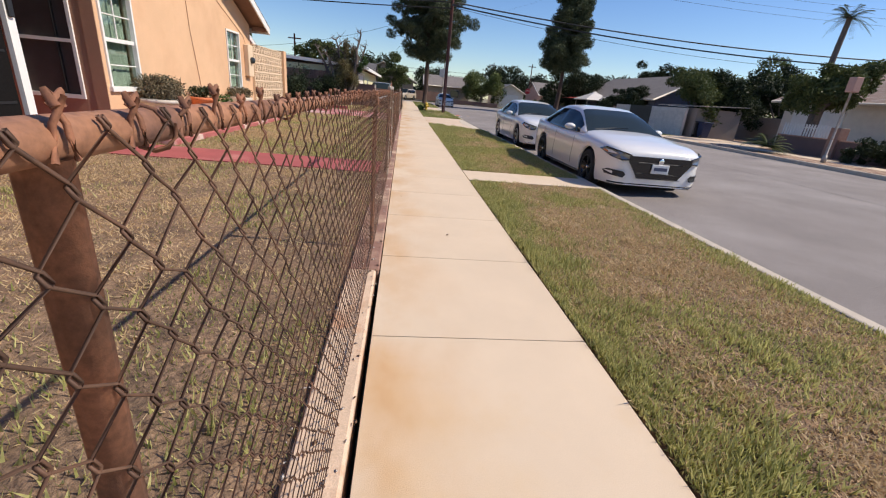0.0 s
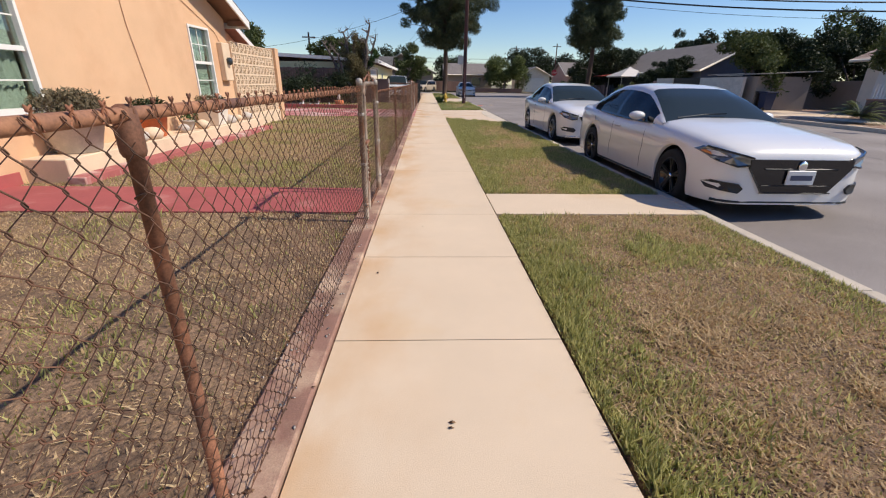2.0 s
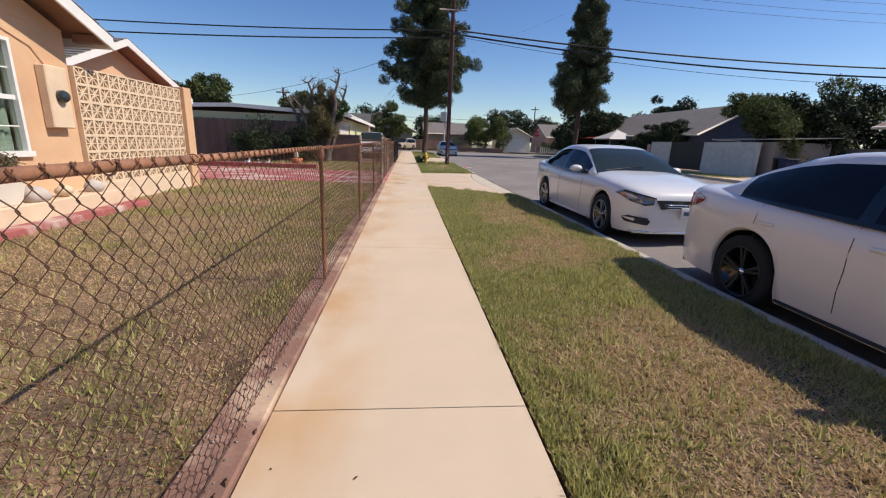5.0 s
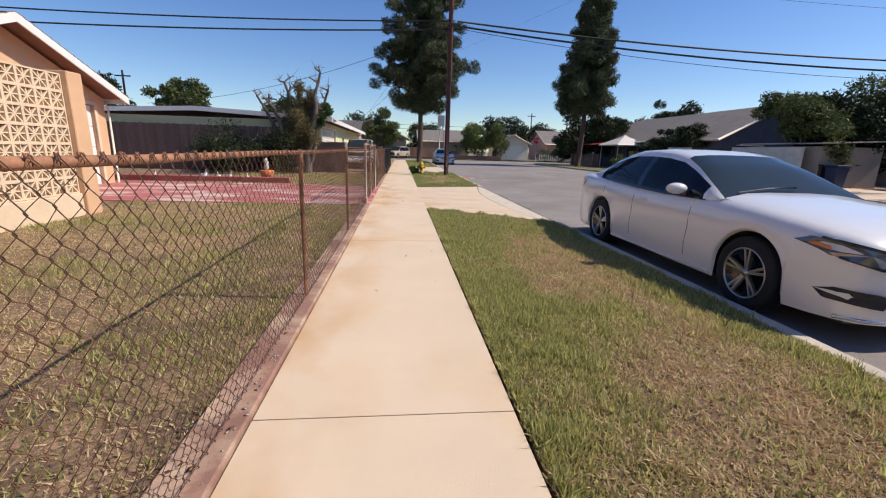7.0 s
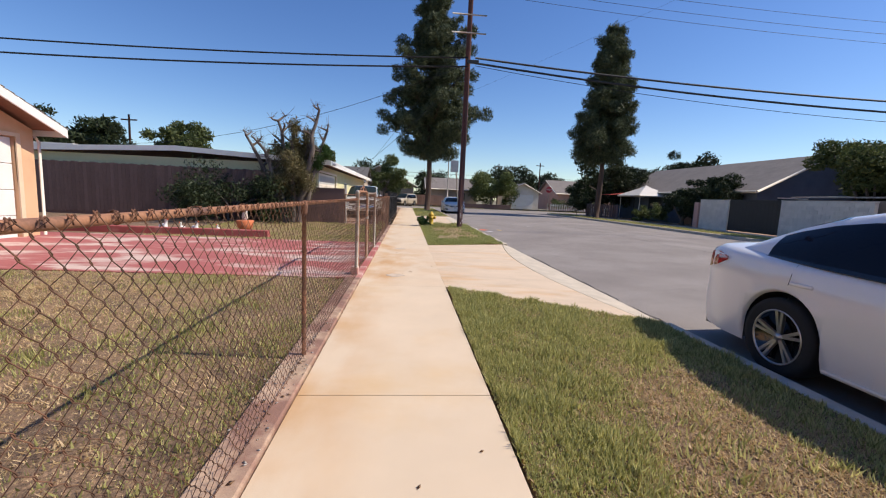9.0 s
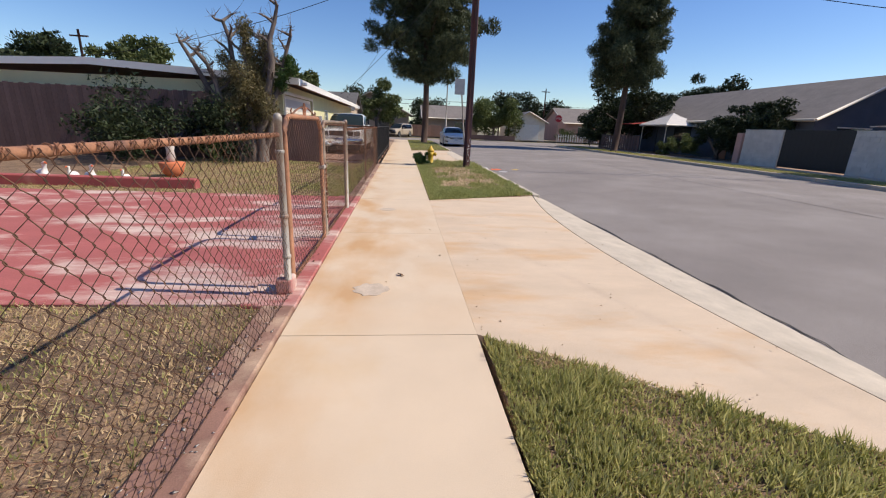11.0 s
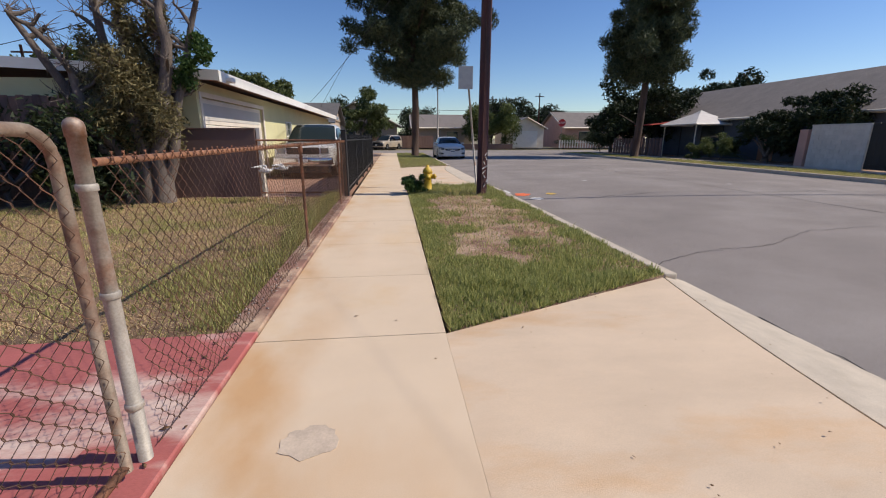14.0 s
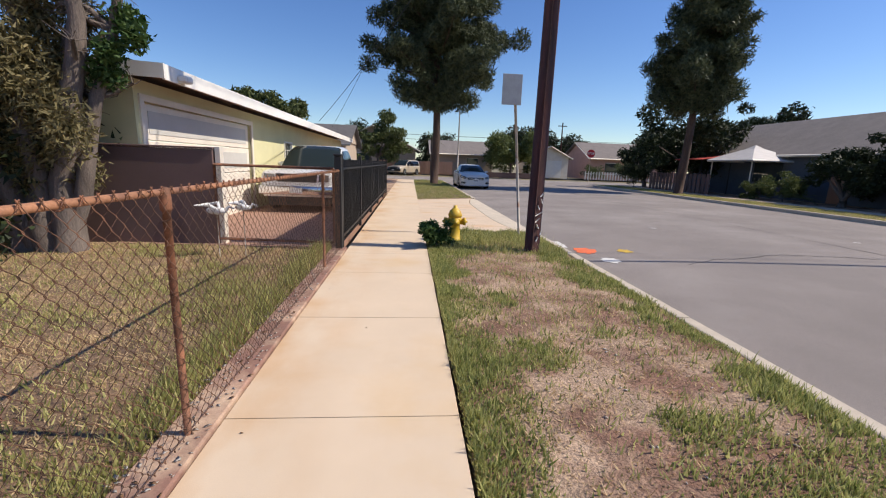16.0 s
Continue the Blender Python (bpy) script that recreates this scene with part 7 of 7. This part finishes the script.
crumbs(36, X_L + 0.03, X_R - 0.03, -3, 40, 0.003, M["deadleaf"], "leaf_litter", "scattered dry leaf crumbs on the sidewalk", 0.012, 4)
crumbs(120, 1.2, 3.3, 16, 23, 0.0, M["deadleaf"], "leaf_litter_driveway", "scattered grit on the driveway apron", 0.008, 5)
crumbs(700, -0.32, X_L - 0.02, -2.5, 17.6, 0.027, M["pot"], "strip_gravel", "loose grit and pebbles along the fence foot", 0.011, 7)
crumbs(420, -0.32, X_L - 0.02, 22.6, 29.0, 0.024, M["pot"], "strip_gravel", "loose grit and pebbles along the fence foot", 0.014, 8)
crumbs(260, -0.34, X_L - 0.01, -2.5, 29.0, 0.027, M["deadleaf"], "strip_leaves", "dry leaf crumbs along the fence foot", 0.016, 9)
crumbs(260, 1.5, 3.2, 24, 30, -0.008, M["pot"], "dirt_clods", "pale clods and pebbles on the bare lawn", 0.016, 10)
lf_ = tagged(crumbs(1, 0.66, 0.68, 18.38, 18.40, 0.006, M["deadleaf"], "dead_leaf", "dry curled brown leaf on the apron", 0.05, 6), kind="thing")

for nm_, cx_, cy_, rx_, ry_, sd_ in (("round", 0.44, 18.06, 0.14, 0.13, 21), ("long", 0.46, 21.4, 0.13, 0.10, 22)):
    rng_ = np.random.default_rng(sd_)
    ring_pts = [(cx_ + rx_ * k_ * math.cos(a_), cy_ + ry_ * k_ * math.sin(a_)) for a_, k_ in ((6.283 * q_ / 26, rng_.uniform(0.85, 1.12)) for q_ in range(26))]
    tagged(poly_prism("concrete_patch", ring_pts, -0.01, 0.003, M["mortar"]), "rough grey mortar patch on the stained sidewalk", "patch", kind="structure")


# ---- grass ----
def in_poly(x, y, poly):
    ins = np.zeros(len(x), bool)
    n = len(poly)
    for i in range(n):
        (x0, y0), (x1, y1) = poly[i], poly[(i + 1) % n]
        c = (y0 > y) != (y1 > y)
        with np.errstate(divide="ignore", invalid="ignore"):
            xi = (x1 - x0) * (y - y0) / (y1 - y0 + 1e-12) + x0
        ins ^= c & (x < xi)
    return ins


def field(x, y, s, seed):
    """Smooth value noise on the plan, 0 to 1."""
    r = np.random.default_rng(seed).random((64, 64))
    u, w = (x * s) % 64, (y * s) % 64
    i, j = u.astype(int), w.astype(int)
    fu, fw = u - i, w - j
    fu, fw = fu * fu * (3 - 2 * fu), fw * fw * (3 - 2 * fw)
    i2, j2 = (i + 1) % 64, (j + 1) % 64
    return (r[i, j] * (1 - fu) + r[i2, j] * fu) * (1 - fw) + (r[i, j2] * (1 - fu) + r[i2, j2] * fu) * fw


def turf(name, label, poly, n, hgt, material, cover, seed, z=-0.014, edge=None, flop=0.5):
    """Blades of grass over a patch of the plan, thinned by a cover function."""
    rng = np.random.default_rng(seed)
    P = np.array(poly)
    x = rng.uniform(P[:, 0].min(), P[:, 0].max(), n)
    y = rng.uniform(P[:, 1].min(), P[:, 1].max(), n)
    k = in_poly(x, y, poly)
    k &= rng.random(n) < cover(x, y)
    x, y = x[k], y[k]
    m = len(x)
    tuft = 0.45 + 1.1 * field(x, y, 4.0, seed + 1) ** 2 + 0.9 * field(x, y, 11.0, seed + 2) ** 3
    h = hgt * rng.uniform(0.5, 1.3, m) * tuft
    a = rng.uniform(0, 6.283, m)
    b = rng.uniform(0, 6.283, m)
    w = 0.0052 * rng.uniform(0.6, 1.6, m)
    fl = flop * rng.uniform(0.2, 1.6, m) * h
    base = np.stack([x, y, np.full(m, z)], 1)
    sd = np.stack([np.cos(a) * w, np.sin(a) * w, np.zeros(m)], 1)
    tip = base + np.stack([np.cos(b) * fl, np.sin(b) * fl, h], 1)
    V = np.stack([base - sd, base + sd, tip], 1).reshape(-1, 3)
    return tagged(np_mesh(name, V, np.arange(3 * m).reshape(-1, 3), material), label, "grass", kind="stuff")


def rim(x, x0, x1, s=0.25):
    return np.clip(np.minimum(x - x0, x1 - x) / s, 0, 1)


def patches(x, y, seed, lo, hi, sc=0.8):
    return np.clip((0.65 * field(x, y, sc, seed) + 0.35 * field(x, y, sc * 3.1, seed + 5) - lo) / (hi - lo), 0, 1)


def bare(x, y):
    """Trodden reddish ground in the middle of the third parkway lawn."""
    k = np.clip(1.35 - np.abs(x - 2.30 - 0.12 * np.sin(y * 1.3)) / 0.72, 0, 1) * np.clip((y - 23.5) / 1.0, 0, 1) * np.clip((30.2 - y) / 0.6, 0, 1)
    return np.clip(k * (0.25 + 1.0 * field(x, y, 1.9, 93) + 0.8 * field(x, y, 5.2, 95)) + 1.5 * (field(x, y, 2.3, 94) - 0.62) * (y > 23.5), 0, 1)


def green_cover(x, y, i):
    if i == 2:
        worn = np.clip(2.6 * (field(x, y, 3.1, 96) * 0.6 + field(x, y, 7.3, 97) * 0.4) - 0.72, 0.03, 1)
        near_walk = np.clip(1 - (x - X_R) / 0.7, 0, 1)
        return np.clip((1.0 - 1.35 * bare(x, y)) * np.maximum(np.maximum(worn, 0.85 * near_walk), np.clip((24.9 - y) / 0.9, 0, 1)), 0.03, 1) * 0.85
    edge = 1 - rim(x, X_R, X_CURB + 0.1, 0.8)
    if i == 0:
        return np.clip(0.05 + 0.95 * (1 - rim(x, X_R, X_CURB + 0.3, 0.75)) ** 1.3 + 0.4 * (1 - patches(x, y, 31, 0.34, 0.5)), 0, 1)
    return np.clip((1.0, 1.0)[i] * (0.08 + 0.8 * edge + 0.6 * (1 - patches(x, y, 31 + i, 0.36, 0.58))), 0, 1)


def straw_cover(x, y, i):
    if i == 2:
        return np.clip(0.06 + 0.03 * bare(x, y), 0, 1)
    return np.clip((0.2 + 0.8 * patches(x, y, 31 + i, 0.36, 0.56)) * (0.3 + 0.7 * rim(x, X_R, X_CURB, 0.5)), 0, 1) * 0.8


for i, poly in enumerate(([(X_G, -2.5), (X_CURB, -2.5), (X_CURB, 4.75), (X_G, 4.75)], LAWN_B, LAWN_C)):
    A = abs((poly[2][0] - poly[0][0]) * (max(p[1] for p in poly) - min(p[1] for p in poly)))
    turf("parkway_grass", "short green parkway grass in patches", poly, int(A * 12000), (0.042, 0.046, 0.058)[i], M["greengrass" if i == 2 else "grass"], functools.partial(green_cover, i=i), 40 + i)
    turf("parkway_straw", "dry straw-coloured grass in the parkway", poly, int(A * 11000), 0.024, M["drygrass"], functools.partial(straw_cover, i=i), 50 + i, flop=1.5)
turf("corner_grass", "bright grass on the corner parkway", LAWN_D, 26000, 0.07, M["greengrass"], lambda x, y: 0.9 + 0 * x, 61)
for poly, n, lo in (([(-5, -3), (-0.3, -3), (-0.3, 4.8), (-5, 4.8)], 110000, 0.02), ([(-5, 5.9), (-0.3, 5.9), (-0.3, 17.75), (-5, 17.75)], 190000, 0.07), ([(-6, 22.5), (-0.3, 22.5), (-0.3, 29.3), (-6, 29.3)], 130000, 0.14)):
    near = lambda x, y: np.clip(1 - (-0.3 - x) / 1.1, 0, 1)
    turf("yard_grass", "thin green tufts on the dry front lawn", poly, n, 0.045, M["grass"], lambda x, y: np.clip(lo + (0.25 + 2.5 * lo) * (1 - patches(x, y, 71, 0.38, 0.52)) + 2 * lo * near(x, y), 0, 1), int(n / 1000))
    turf("yard_straw", "straw-coloured dry front lawn", poly, int(n * 1.15), 0.024, M["drygrass"], lambda x, y: np.clip(0.08 + 0.62 * patches(x, y, 71, 0.34, 0.56), 0, 1) * (1 - 0.5 * near(x, y)), int(n / 1000) + 1, flop=1.5)
turf("fence_weeds", "tall grass and weeds along the fence foot", [(-0.55, 22.6), (-0.30, 22.6), (-0.30, 29.2), (-0.55, 29.2)], 9000, 0.13, M["grass"], lambda x, y: 0.3 + 0.6 * field(x, y, 2, 3), 81)
turf("edge_grass", "grass overhanging the sidewalk edge", [(X_R + 0.02, -2), (X_R + 0.09, -2), (X_R + 0.09, 4.7), (X_R + 0.02, 4.7)], 9000, 0.035, M["grass"], lambda x, y: 0.3 + 0.7 * field(x, y, 3, 4), 82, flop=0.6)
turf("edge_grass", "grass overhanging the sidewalk edge", [(X_R + 0.02, 5.7), (X_R + 0.09, 5.7), (X_R + 0.09, 16.6), (X_R + 0.02, 16.6)], 15000, 0.035, M["grass"], lambda x, y: 0.3 + 0.7 * field(x, y, 3, 4), 83, flop=0.6)
turf("edge_grass", "grass overhanging the sidewalk edge", [(X_R + 0.02, 22.5), (X_R + 0.09, 22.5), (X_R + 0.09, 30.5), (X_R + 0.02, 30.5)], 13000, 0.035, M["grass"], lambda x, y: 0.3 + 0.7 * field(x, y, 3, 4), 84, flop=0.6)
turf("hydrant_weeds", "long dry weeds round the hydrant and pole", [(1.4, 29.0), (3.3, 29.0), (3.3, 30.9), (1.4, 30.9)], 9000, 0.11, M["grass"], lambda x, y: 0.5 + 0 * x, 85)
turf("far_grass", "grass strip behind the far kerb", [(X_FAR + 0.2, 25.6), (18.3, 25.6), (18.3, 57), (X_FAR + 0.2, 57)], 90000, 0.05, M["grass"], lambda x, y: 0.45 + 0.5 * field(x, y, 1, 9), 86, z=-0.002)
